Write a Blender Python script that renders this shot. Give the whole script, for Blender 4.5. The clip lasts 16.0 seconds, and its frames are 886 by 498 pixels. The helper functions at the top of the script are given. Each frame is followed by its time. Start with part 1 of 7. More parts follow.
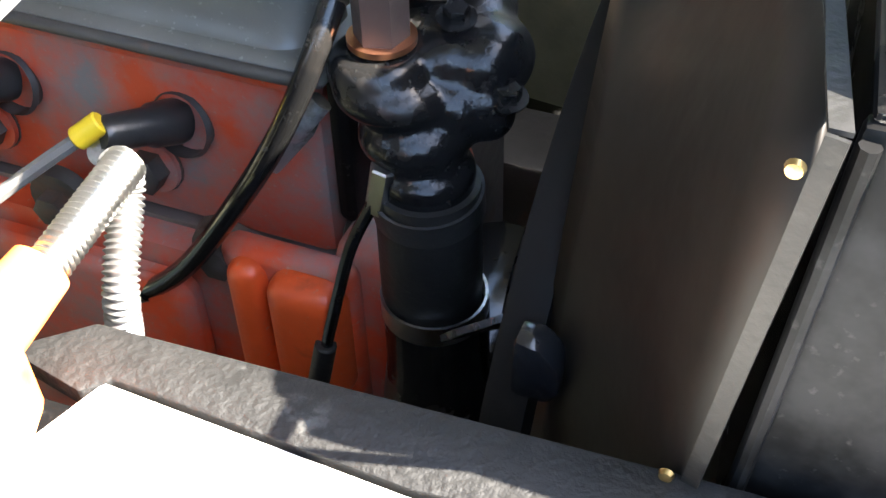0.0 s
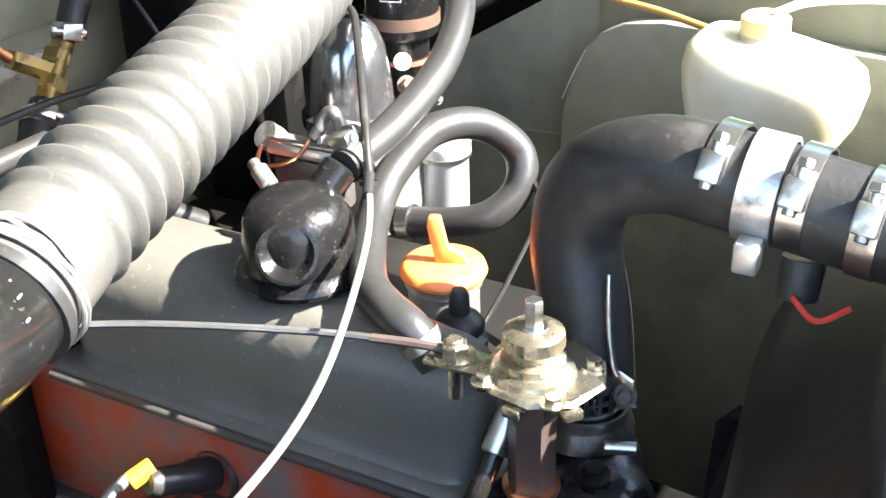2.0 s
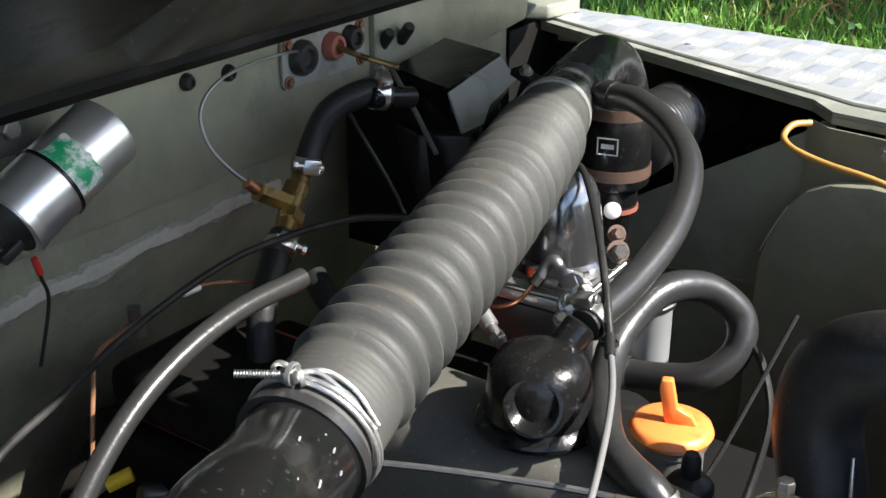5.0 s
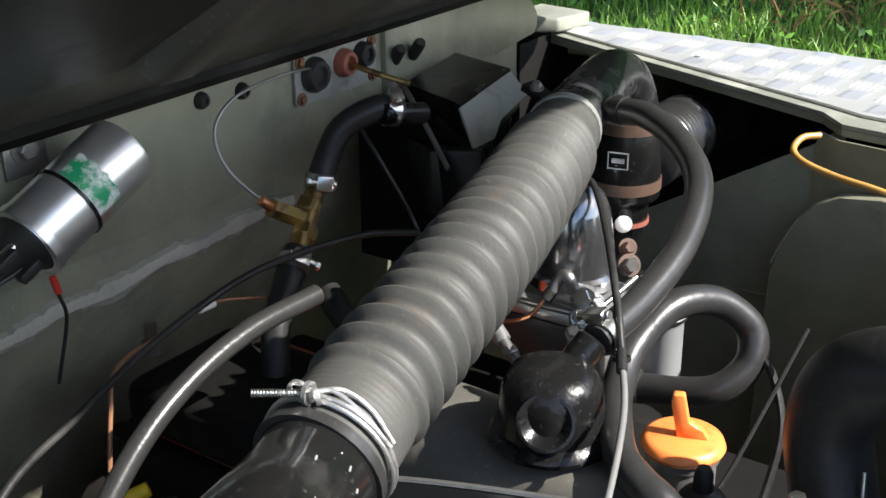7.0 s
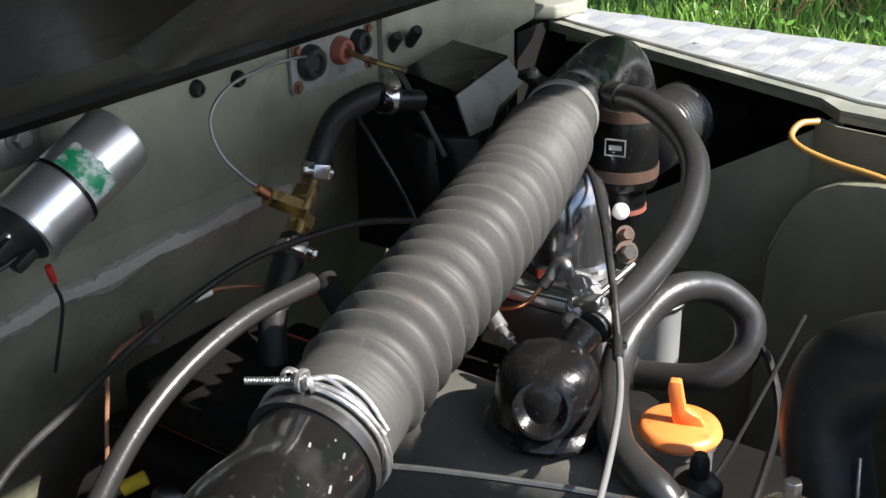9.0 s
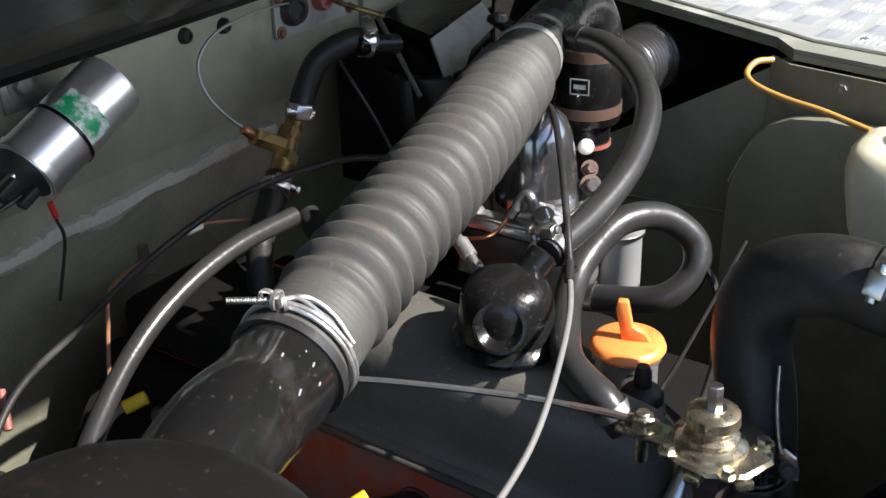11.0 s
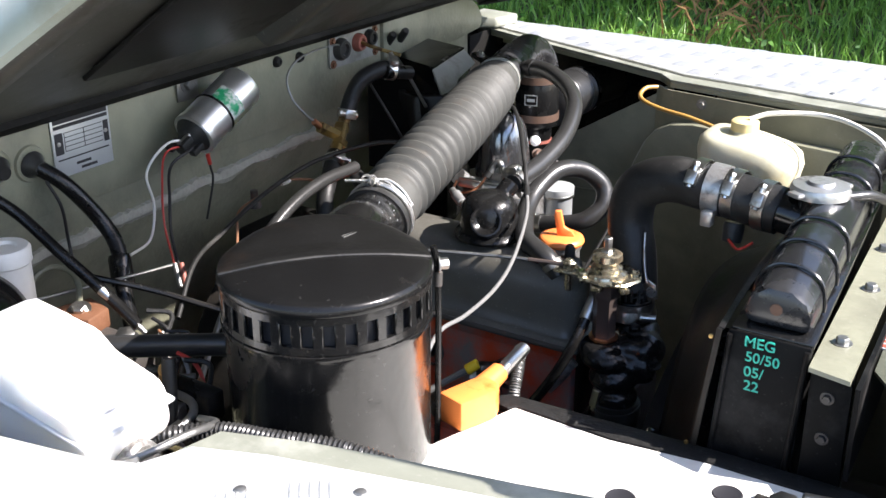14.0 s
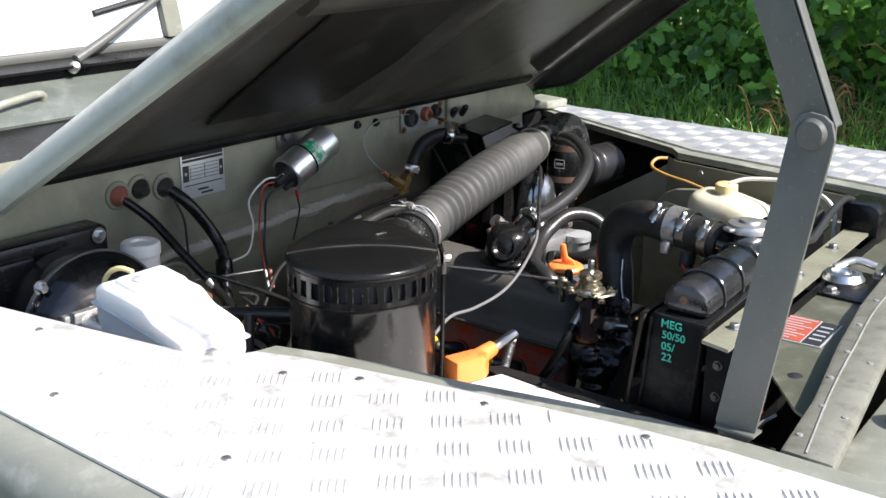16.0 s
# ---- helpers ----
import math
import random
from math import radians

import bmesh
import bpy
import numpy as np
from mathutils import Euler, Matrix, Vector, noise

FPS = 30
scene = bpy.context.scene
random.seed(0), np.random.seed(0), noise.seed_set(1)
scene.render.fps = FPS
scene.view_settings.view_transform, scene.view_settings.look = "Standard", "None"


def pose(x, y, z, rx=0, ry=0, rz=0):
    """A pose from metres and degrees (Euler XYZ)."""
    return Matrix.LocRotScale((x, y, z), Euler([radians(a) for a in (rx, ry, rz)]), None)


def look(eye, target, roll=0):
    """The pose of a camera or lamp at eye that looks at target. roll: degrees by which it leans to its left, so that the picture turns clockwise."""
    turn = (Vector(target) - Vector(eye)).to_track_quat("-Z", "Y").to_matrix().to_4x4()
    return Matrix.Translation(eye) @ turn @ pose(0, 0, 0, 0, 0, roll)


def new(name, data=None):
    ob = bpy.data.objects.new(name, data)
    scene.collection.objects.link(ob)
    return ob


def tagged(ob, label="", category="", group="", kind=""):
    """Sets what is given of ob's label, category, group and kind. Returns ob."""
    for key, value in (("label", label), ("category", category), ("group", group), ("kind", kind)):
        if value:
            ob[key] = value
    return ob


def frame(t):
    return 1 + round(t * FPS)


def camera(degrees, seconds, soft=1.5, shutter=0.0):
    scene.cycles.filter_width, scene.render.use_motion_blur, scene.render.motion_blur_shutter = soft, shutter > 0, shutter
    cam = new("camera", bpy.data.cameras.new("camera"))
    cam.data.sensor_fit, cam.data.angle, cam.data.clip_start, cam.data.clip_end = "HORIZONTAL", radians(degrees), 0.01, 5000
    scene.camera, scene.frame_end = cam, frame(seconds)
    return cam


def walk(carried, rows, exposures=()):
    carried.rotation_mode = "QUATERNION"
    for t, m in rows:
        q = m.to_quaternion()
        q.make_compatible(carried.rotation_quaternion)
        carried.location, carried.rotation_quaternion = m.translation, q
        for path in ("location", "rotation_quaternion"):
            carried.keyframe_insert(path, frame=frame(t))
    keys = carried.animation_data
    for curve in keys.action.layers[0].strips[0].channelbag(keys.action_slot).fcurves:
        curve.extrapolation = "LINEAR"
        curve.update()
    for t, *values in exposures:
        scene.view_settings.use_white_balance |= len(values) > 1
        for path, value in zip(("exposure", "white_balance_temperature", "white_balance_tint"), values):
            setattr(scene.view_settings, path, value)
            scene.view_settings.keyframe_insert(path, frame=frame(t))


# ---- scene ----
cam = camera(42.0, 16.0)
PATH = [
    (0, (0.732, 0.107, 1.204), (0.159, 1.434, -0.178), -1.9),
    (0.5, (0.74, 0.096, 1.225), (0.119, 1.505, -0.051), -1.2),
    (1, (0.741, 0.084, 1.248), (0.09, 1.55, 0.053), -0.8),
    (1.5, (0.729, 0.076, 1.287), (0.0, 1.587, 0.198), -1.4),
    (2, (0.735, 0.049, 1.331), (-0.113, 1.584, 0.37), -1.6),
    (2.5, (0.703, 0.029, 1.356), (-0.231, 1.563, 0.475), -1.7),
    (3, (0.681, 0.028, 1.366), (-0.317, 1.529, 0.498), -3.0),
    (3.5, (0.665, 0.018, 1.38), (-0.368, 1.503, 0.527), -1.7),
    (4, (0.671, 0.006, 1.38), (-0.362, 1.503, 0.549), 0.1),
    (6.5, (0.681, -0.014, 1.393), (-0.39, 1.475, 0.594), -1.2),
    (7, (0.681, -0.013, 1.393), (-0.386, 1.477, 0.593), -0.9),
    (7.5, (0.681, -0.013, 1.392), (-0.384, 1.479, 0.591), -1.0),
    (8, (0.682, -0.012, 1.392), (-0.383, 1.478, 0.59), -1.1),
    (10.3, (0.69, -0.009, 1.39), (-0.352, 1.448, 0.516), -1.2),
    (10.5, (0.695, -0.009, 1.39), (-0.336, 1.455, 0.499), -1.3),
    (11, (0.741, -0.048, 1.417), (-0.304, 1.391, 0.502), -1.9),
    (11.5, (0.779, -0.101, 1.429), (-0.259, 1.328, 0.491), -1.2),
    (12, (0.822, -0.153, 1.446), (-0.236, 1.28, 0.535), -2.0),
    (12.5, (0.861, -0.218, 1.459), (-0.198, 1.229, 0.573), -1.9),
    (13, (0.902, -0.313, 1.471), (-0.13, 1.172, 0.617), -1.2),
    (13.5, (0.954, -0.44, 1.482), (-0.071, 1.084, 0.69), -0.2),
    (14, (1.001, -0.538, 1.491), (-0.002, 1.012, 0.722), -0.3),
    (14.5, (1.057, -0.616, 1.514), (0.003, 0.934, 0.818), 0.2),
    (15, (1.153, -0.672, 1.521), (0.022, 0.836, 0.853), 0.3),
    (15.5, (1.251, -0.74, 1.527), (0.067, 0.743, 0.895), 0.8),
    (16, (1.317, -0.787, 1.527), (0.118, 0.693, 0.918), 0.5),
]
EXPOSURES = [
    (0, 4.25, 6950, 11), (1, 4.6, 7000, 11), (1.6, 4.2, 6850, 11), (2, 3.52, 6700, 10.5), (2.5, 2.85, 6600, 10),
    (3, 2.27, 6500, 10), (3.6, 1.84, 6500, 10), (4.2, 1.62, 6500, 10), (8, 1.52, 6520, 11), (10.5, 1.45, 6500, 13), (12.5, 1.82, 6470, 14),
    (13.5, 1.90, 6470, 15), (14.5, 1.75, 6460, 15), (16, 1.27, 6450, 14)]
walk(cam, [(t, look(eye, target, roll)) for t, eye, target, roll in PATH], EXPOSURES)

# ---- world and light ----
world = bpy.data.worlds.new("sky")
scene.world = world
world.use_nodes = True
SUN_DIR = Vector((0.71, 0.178, 0.682)).normalized()   # towards the sun
wn = world.node_tree
sky = wn.nodes.new("ShaderNodeTexSky")
sky.sky_type, sky.sun_disc = "NISHITA", False
sky.sun_elevation = math.asin(SUN_DIR.z)
sky.sun_rotation = math.atan2(SUN_DIR.x, SUN_DIR.y)
wn.links.new(sky.outputs[0], wn.nodes["Background"].inputs[0])
wn.nodes["Background"].inputs[1].default_value = 0.12
sun = new("sun", bpy.data.lights.new("sun", "SUN"))
sun.data.energy, sun.data.angle, sun.data.color = 4.4, radians(0.55), (1.0, 0.955, 0.895)
sun.matrix_world = look(SUN_DIR * 6, (0, 0, 0))


# ---- materials ----
def mat(name, color, rough=0.5, metal=0.0, spread=0.15, scale=30.0, bump=0.0, stain=None, stain_scale=6.0, stain_amount=0.5,
        stain_rough=None, detail_scale=None, coat=0.0, spec=0.5, soft=0.0, speck=0.0):
    """Principled with grain (scale), a blotch layer of the colour `stain`, and bump."""
    m = bpy.data.materials.new(name)
    m.use_nodes = True
    nt = m.node_tree
    bs = nt.nodes["Principled BSDF"]
    tc = nt.nodes.new("ShaderNodeTexCoord")
    n1 = nt.nodes.new("ShaderNodeTexNoise")
    n1.inputs["Scale"].default_value, n1.inputs["Detail"].default_value = scale, 8
    nt.links.new(tc.outputs["Object"], n1.inputs["Vector"])
    info = nt.nodes.new("ShaderNodeObjectInfo")
    ramp = nt.nodes.new("ShaderNodeMapRange")
    ramp.inputs[3].default_value, ramp.inputs[4].default_value = 1 - spread, 1 + spread
    nt.links.new(n1.outputs[0], ramp.inputs[0])
    hsv = nt.nodes.new("ShaderNodeHueSaturation")
    hsv.inputs["Color"].default_value = (*color, 1)
    nt.links.new(ramp.outputs[0], hsv.inputs["Value"])
    out = hsv.outputs[0]
    rough_out = None
    if stain:
        n2 = nt.nodes.new("ShaderNodeTexNoise")
        n2.inputs["Scale"].default_value, n2.inputs["Detail"].default_value, n2.inputs["Roughness"].default_value = stain_scale, 6, 0.65
        nt.links.new(tc.outputs["Object"], n2.inputs["Vector"])
        r2 = nt.nodes.new("ShaderNodeValToRGB")
        r2.color_ramp.elements[0].position = 0.62 - 0.28 * stain_amount
        r2.color_ramp.elements[1].position = 0.70 - 0.20 * stain_amount + soft
        nt.links.new(n2.outputs[0], r2.inputs[0])
        mix = nt.nodes.new("ShaderNodeMix")
        mix.data_type = "RGBA"
        nt.links.new(r2.outputs[0], mix.inputs[0])
        nt.links.new(out, mix.inputs[6])
        mix.inputs[7].default_value = (*stain, 1)
        out = mix.outputs[2]
        if stain_rough is not None:
            rr = nt.nodes.new("ShaderNodeMapRange")
            rr.inputs[3].default_value, rr.inputs[4].default_value = rough, stain_rough
            nt.links.new(r2.outputs[0], rr.inputs[0])
            rough_out = rr.outputs[0]
    if speck:
        n4 = nt.nodes.new("ShaderNodeTexNoise")
        n4.inputs["Scale"].default_value, n4.inputs["Detail"].default_value = 260, 3
        nt.links.new(tc.outputs["Object"], n4.inputs["Vector"])
        r4 = nt.nodes.new("ShaderNodeMapRange")
        r4.inputs[1].default_value, r4.inputs[2].default_value, r4.inputs[4].default_value = 0.64, 0.76, speck
        nt.links.new(n4.outputs[0], r4.inputs[0])
        mix4 = nt.nodes.new("ShaderNodeMix")
        mix4.data_type = "RGBA"
        nt.links.new(r4.outputs[0], mix4.inputs[0])
        nt.links.new(out, mix4.inputs[6])
        mix4.inputs[7].default_value = (0.30, 0.29, 0.26, 1)
        out = mix4.outputs[2]
    nt.links.new(out, bs.inputs["Base Color"])
    bs.inputs["Specular IOR Level"].default_value = spec
    bs.inputs["Roughness"].default_value = rough
    if rough_out is None:
        rr = nt.nodes.new("ShaderNodeMapRange")
        rr.inputs[3].default_value, rr.inputs[4].default_value = max(0.03, rough - 0.12), min(1, rough + 0.12)
        nt.links.new(n1.outputs[0], rr.inputs[0])
        rough_out = rr.outputs[0]
    nt.links.new(rough_out, bs.inputs["Roughness"])
    bs.inputs["Metallic"].default_value = metal
    bs.inputs["Coat Weight"].default_value = coat
    if bump:
        bp = nt.nodes.new("ShaderNodeBump")
        bp.inputs["Strength"].default_value, bp.inputs["Distance"].default_value = bump, 0.002
        n3 = nt.nodes.new("ShaderNodeTexNoise")
        n3.inputs["Scale"].default_value, n3.inputs["Detail"].default_value = detail_scale or scale * 4, 4
        nt.links.new(tc.outputs["Object"], n3.inputs["Vector"])
        nt.links.new(n3.outputs[0], bp.inputs["Height"])
        nt.links.new(bp.outputs[0], bs.inputs["Normal"])
    return m


M = {
    "olive": mat("olive_paint", (0.205, 0.205, 0.147), 0.42, 0, 0.3, 25, 0.3, (0.085, 0.082, 0.06), 7, 0.42, 0.6, 160, soft=0.2, speck=0.4),
    "olive_pale": mat("sunned_olive_paint", (0.19, 0.197, 0.158), 0.45, 0, 0.2, 30, 0.2, (0.36, 0.36, 0.31), 16, 0.42, 0.6, soft=0.15, speck=0.5),
    "scuttlepaint": mat("weathered_scuttle_paint", (0.095, 0.108, 0.093), 0.38, 0, 0.2, 30, 0.2, (0.17, 0.185, 0.165), 18, 0.4, 0.55, soft=0.2, speck=0.5),
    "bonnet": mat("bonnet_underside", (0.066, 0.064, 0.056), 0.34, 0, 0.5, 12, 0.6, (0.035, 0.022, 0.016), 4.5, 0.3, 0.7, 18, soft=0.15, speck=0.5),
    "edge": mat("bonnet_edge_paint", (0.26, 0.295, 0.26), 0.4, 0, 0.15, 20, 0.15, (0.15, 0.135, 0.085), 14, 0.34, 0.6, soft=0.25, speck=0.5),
    "alu": mat("chequer_aluminium", (0.60, 0.595, 0.565), 0.40, 0.60, 0.12, 18, 0.15, (0.30, 0.30, 0.24), 34, 0.16, 0.55, soft=0.12),
    "alu_dusty": mat("dusty_chequer_aluminium", (0.64, 0.63, 0.60), 0.45, 0.44, 0.12, 18, 0.15, (0.30, 0.29, 0.23), 34, 0.24, 0.6, soft=0.12, speck=0.3),
    "tray": mat("pale_painted_tray", (0.74, 0.74, 0.69), 0.45, 0, 0.1, 20, 0.1, (0.42, 0.42, 0.36), 8, 0.2, 0.6),
    "gritty": mat("gritty_black_edge", (0.013, 0.013, 0.0125), 0.6, 0, 0.5, 90, 0.5, (0.04, 0.04, 0.038), 60, 0.12, spec=0.25),
    "gloss": mat("black_gloss_enamel", (0.008, 0.008, 0.008), 0.16, 0, 0.3, 30, 0.1, (0.018, 0.016, 0.014), 9, 0.3, 0.34, spec=0.4, coat=0.1, speck=0.12),
    "satin": mat("black_satin_paint", (0.007, 0.007, 0.007), 0.24, 0, 0.3, 25, 0.15, (0.014, 0.013, 0.012), 10, 0.3, 0.4, spec=0.28, speck=0.06),
    "rocker": mat("grey_black_rocker_paint", (0.108, 0.104, 0.090), 0.34, 0, 0.3, 25, 0.2, (0.070, 0.068, 0.058), 8, 0.35, 0.55, soft=0.15, speck=0.5),
    "satinrust": mat("black_paint_rubbed_to_rust", (0.008, 0.008, 0.0077), 0.32, 0, 0.3, 25, 0.2, (0.035, 0.021, 0.015), 13, 0.2, 0.6, spec=0.14, soft=0.2, speck=0.04),
    "rubber": mat("black_rubber", (0.016, 0.016, 0.0155), 0.45, 0, 0.3, 60, 0.15, (0.034, 0.033, 0.031), 12, 0.25, 0.6, spec=0.35, speck=0.08),
    "rubber_grey": mat("greyed_rubber", (0.025, 0.025, 0.0245), 0.30, 0, 0.25, 50, 0.12, (0.034, 0.034, 0.032), 14, 0.3, 0.55, soft=0.2, speck=0.06),
    "canvas": mat("grey_ribbed_hose_cloth", (0.057, 0.057, 0.052), 0.6, 0, 0.3, 40, 0.12, (0.080, 0.068, 0.055), 30, 0.14, 0.7, 400, spec=0.4, soft=0.1, speck=0.12),
    "engine": mat("orange_red_engine_paint", (0.60, 0.070, 0.022), 0.40, 0, 0.25, 20, 0.4, (0.22, 0.195, 0.18), 17, 0.74, 0.65, 60, soft=0.12, speck=0.4),
    "castpaint": mat("clean_orange_engine_paint", (0.66, 0.085, 0.02), 0.38, 0, 0.25, 30, 0.3, (0.22, 0.05, 0.025), 26, 0.22, 0.6, 60, soft=0.1, speck=0.3),
    "castiron": mat("greasy_cast_iron", (0.06, 0.055, 0.05), 0.5, 0.2, 0.35, 25, 0.5, (0.13, 0.07, 0.045), 12, 0.3, 0.7, 80),
    "steel": mat("zinc_plated_steel", (0.55, 0.55, 0.53), 0.3, 1.0, 0.12, 60, 0.1, (0.3, 0.28, 0.24), 30, 0.25, 0.5),
    "dullsteel": mat("dull_steel", (0.27, 0.27, 0.26), 0.45, 0.9, 0.2, 50, 0.2),
    "zinc": mat("yellow_passivated_zinc", (0.52, 0.485, 0.38), 0.26, 0.95, 0.2, 40, 0.1, (0.30, 0.24, 0.16), 40, 0.35, 0.5),
    "hexbrown": mat("brown_tarnished_brass", (0.09, 0.068, 0.06), 0.5, 0.3, 0.2, 30, 0.2),
    "copper": mat("copper", (0.62, 0.28, 0.16), 0.35, 1.0, 0.15, 50),
    "brass": mat("tarnished_brass", (0.36, 0.25, 0.10), 0.34, 0.9, 0.2, 50, 0.15, (0.14, 0.09, 0.05), 40, 0.35, 0.6),
    "coil": mat("brushed_aluminium_can", (0.82, 0.82, 0.81), 0.33, 0.92, 0.05, 25, 0.03, (0.70, 0.69, 0.68), 20, 0.25, 0.40, soft=0.2),
    "alloy": mat("cast_alloy", (0.50, 0.50, 0.49), 0.36, 0.8, 0.2, 40, 0.3, (0.16, 0.15, 0.14), 20, 0.35, 0.6),
    "pot": mat("polished_dark_dashpot", (0.27, 0.275, 0.285), 0.15, 0.9, 0.2, 20, 0.05, (0.10, 0.10, 0.10), 26, 0.3, 0.35, soft=0.2),
    "orange": mat("orange_plastic", (0.88, 0.25, 0.06), 0.36, 0, 0.06, 20, 0.05, (0.62, 0.13, 0.02), 18, 0.15, 0.5),
    "white": mat("white_plastic", (0.84, 0.84, 0.81), 0.35, 0, 0.04, 15, 0.03),
    "cream": mat("yellowed_translucent_plastic", (0.56, 0.54, 0.41), 0.38, 0, 0.12, 12, 0.06, (0.42, 0.36, 0.19), 14, 0.38, 0.5, soft=0.15),
    "cap": mat("cream_cap_plastic", (0.72, 0.58, 0.28), 0.38, 0, 0.1, 20),
    "grey": mat("grey_battleship_paint", (0.095, 0.098, 0.088), 0.45, 0, 0.2, 25, 0.15, (0.065, 0.066, 0.058), 14, 0.3, 0.55, soft=0.15, speck=0.35),
    "green_label": mat("green_label", (0.01, 0.27, 0.11), 0.35, 0, 0.1, 30, 0, (0.62, 0.63, 0.60), 70, 0.62, 0.4),
    "plate": mat("silver_data_plate", (0.52, 0.54, 0.54), 0.35, 0.4, 0.1, 30),
    "ink": mat("black_print", (0.02, 0.02, 0.024), 0.5),
    "redprint": mat("red_print", (0.34, 0.07, 0.04), 0.45),
    "teal": mat("turquoise_paint_pen", (0.01, 0.46, 0.33), 0.45, 0, 0.2, 60),
    "redwire": mat("red_wire", (0.42, 0.03, 0.02), 0.4),
    "whitewire": mat("white_wire", (0.78, 0.76, 0.70), 0.4, 0, 0.12, 60),
    "greywire": mat("silver_grey_lead", (0.16, 0.16, 0.155), 0.38, 0, 0.15, 60),
    "tan": mat("tan_rust_pipe", (0.26, 0.125, 0.065), 0.45, 0.3, 0.3, 40),
    "amber": mat("amber_sleeving", (0.44, 0.24, 0.06), 0.35, 0, 0.25, 30),
    "yellow": mat("yellow_sleeve", (0.78, 0.56, 0.03), 0.4, 0, 0.1, 40),
    "rustband": mat("rust_brown_band", (0.10, 0.06, 0.042), 0.5, 0.2, 0.3, 40, 0.2, (0.035, 0.03, 0.028), 22, 0.4, 0.5),
    "capping": mat("weathered_capping", (0.19, 0.19, 0.155), 0.45, 0.15, 0.3, 30, 0.4, (0.10, 0.098, 0.075), 34, 0.45, 0.6, soft=0.12, speck=0.5),
    # worn olive paint with the radiator panel's shade put into its colour
    "panelpaint_shaded": mat("worn_shaded_olive_panel_paint", (0.082, 0.086, 0.060), 0.42, 0.1, 0.3, 24, 0.3, (0.15, 0.148, 0.115), 28, 0.34, 0.6, soft=0.12, speck=0.5),
    "casting": mat("black_painted_casting", (0.008, 0.008, 0.008), 0.19, 0, 0.3, 40, 0.25, (0.02, 0.018, 0.016), 14, 0.35, 0.5, spec=0.3, speck=0.12),
    "elbowpaint": mat("scuffed_black_elbow_paint", (0.012, 0.012, 0.013), 0.26, 0, 0.3, 30, 0.25, (0.085, 0.086, 0.09), 34, 0.46, 0.45, soft=0.2, speck=0.3),
    # black for greasy parts and for shade painted on engine and rear corner
    "grease_shade": mat("black_grease_and_shade", (0.007, 0.0068, 0.0062), 0.7, 0, 0.3, 20, 0.3, (0.014, 0.012, 0.01), 14, 0.3, 0.5, spec=0.12),
    "rust": mat("rusty_steel", (0.16, 0.07, 0.035), 0.65, 0.2, 0.35, 40, 0.4),
    "sealant": mat("grey_seam_sealant", (0.36, 0.355, 0.30), 0.75, 0, 0.25, 40, 0.6),
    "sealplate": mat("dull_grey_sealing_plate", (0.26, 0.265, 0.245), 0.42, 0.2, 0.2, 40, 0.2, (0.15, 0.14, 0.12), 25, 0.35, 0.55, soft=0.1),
    "soil": mat("grassy_earth", (0.07, 0.075, 0.03), 0.9, 0, 0.4, 3, 0.6, (0.11, 0.085, 0.05), 0.8, 0.3),
    "shroud": mat("dull_brown_black_cowl", (0.0085, 0.0076, 0.0064), 0.5, 0, 0.3, 10, 0.9, (0.013, 0.010, 0.008), 7, 0.35, 0.6, 14, spec=0.15, soft=0.1),
    "tankpaint": mat("black_radiator_paint", (0.013, 0.0135, 0.015), 0.2, 0, 0.3, 25, 0.12, (0.024, 0.024, 0.025), 12, 0.3, 0.32, coat=0.2, speck=0.12),
    "dullblack": mat("dull_black_paint", (0.0045, 0.0045, 0.0045), 0.5, 0, 0.3, 20, 0.12, (0.022, 0.021, 0.02), 9, 0.3, 0.6, spec=0.12, speck=0.08),
    "wornedge": mat("worn_grey_edge", (0.0075, 0.0073, 0.0066), 0.55, 0.0, 0.4, 60, 0.3, (0.05, 0.047, 0.04), 42, 0.18, spec=0.3, soft=0.1),
    # opaque pale colour stands for the sky reflected in the windscreen
    "glass": mat("windscreen_sky_glass", (0.5, 0.53, 0.53), 0.05, 0, 0.02, 5),
    "pinkred": mat("faded_red_rubber", (0.22, 0.07, 0.05), 0.55, 0, 0.2, 30),
}

for k, w in (("white", 0.7), ("cream", 0.35)):     # light goes into translucent plastic
    pb = M[k].node_tree.nodes["Principled BSDF"]
    pb.inputs["Subsurface Weight"].default_value = w
    pb.inputs["Subsurface Radius"].default_value = (1.0, 0.95, 0.85)
    pb.inputs["Subsurface Scale"].default_value = 0.04


def leafmat(name, a, b):
    m = bpy.data.materials.new(name)
    m.use_nodes = True
    nt = m.node_tree
    bs = nt.nodes["Principled BSDF"]
    geo = nt.nodes.new("ShaderNodeNewGeometry")
    r = nt.nodes.new("ShaderNodeValToRGB")
    r.color_ramp.elements[0].color, r.color_ramp.elements[1].color = (*a, 1), (*b, 1)
    nt.links.new(geo.outputs["Random Per Island"], r.inputs[0])
    nt.links.new(r.outputs[0], bs.inputs["Base Color"])
    bs.inputs["Roughness"].default_value = 0.45
    tr = nt.nodes.new("ShaderNodeBsdfTranslucent")
    nt.links.new(r.outputs[0], tr.inputs[0])
    mx = nt.nodes.new("ShaderNodeMixShader")
    mx.inputs[0].default_value = 0.35
    nt.links.new(bs.outputs[0], mx.inputs[1])
    nt.links.new(tr.outputs[0], mx.inputs[2])
    nt.links.new(mx.outputs[0], nt.nodes["Material Output"].inputs[0])
    return m


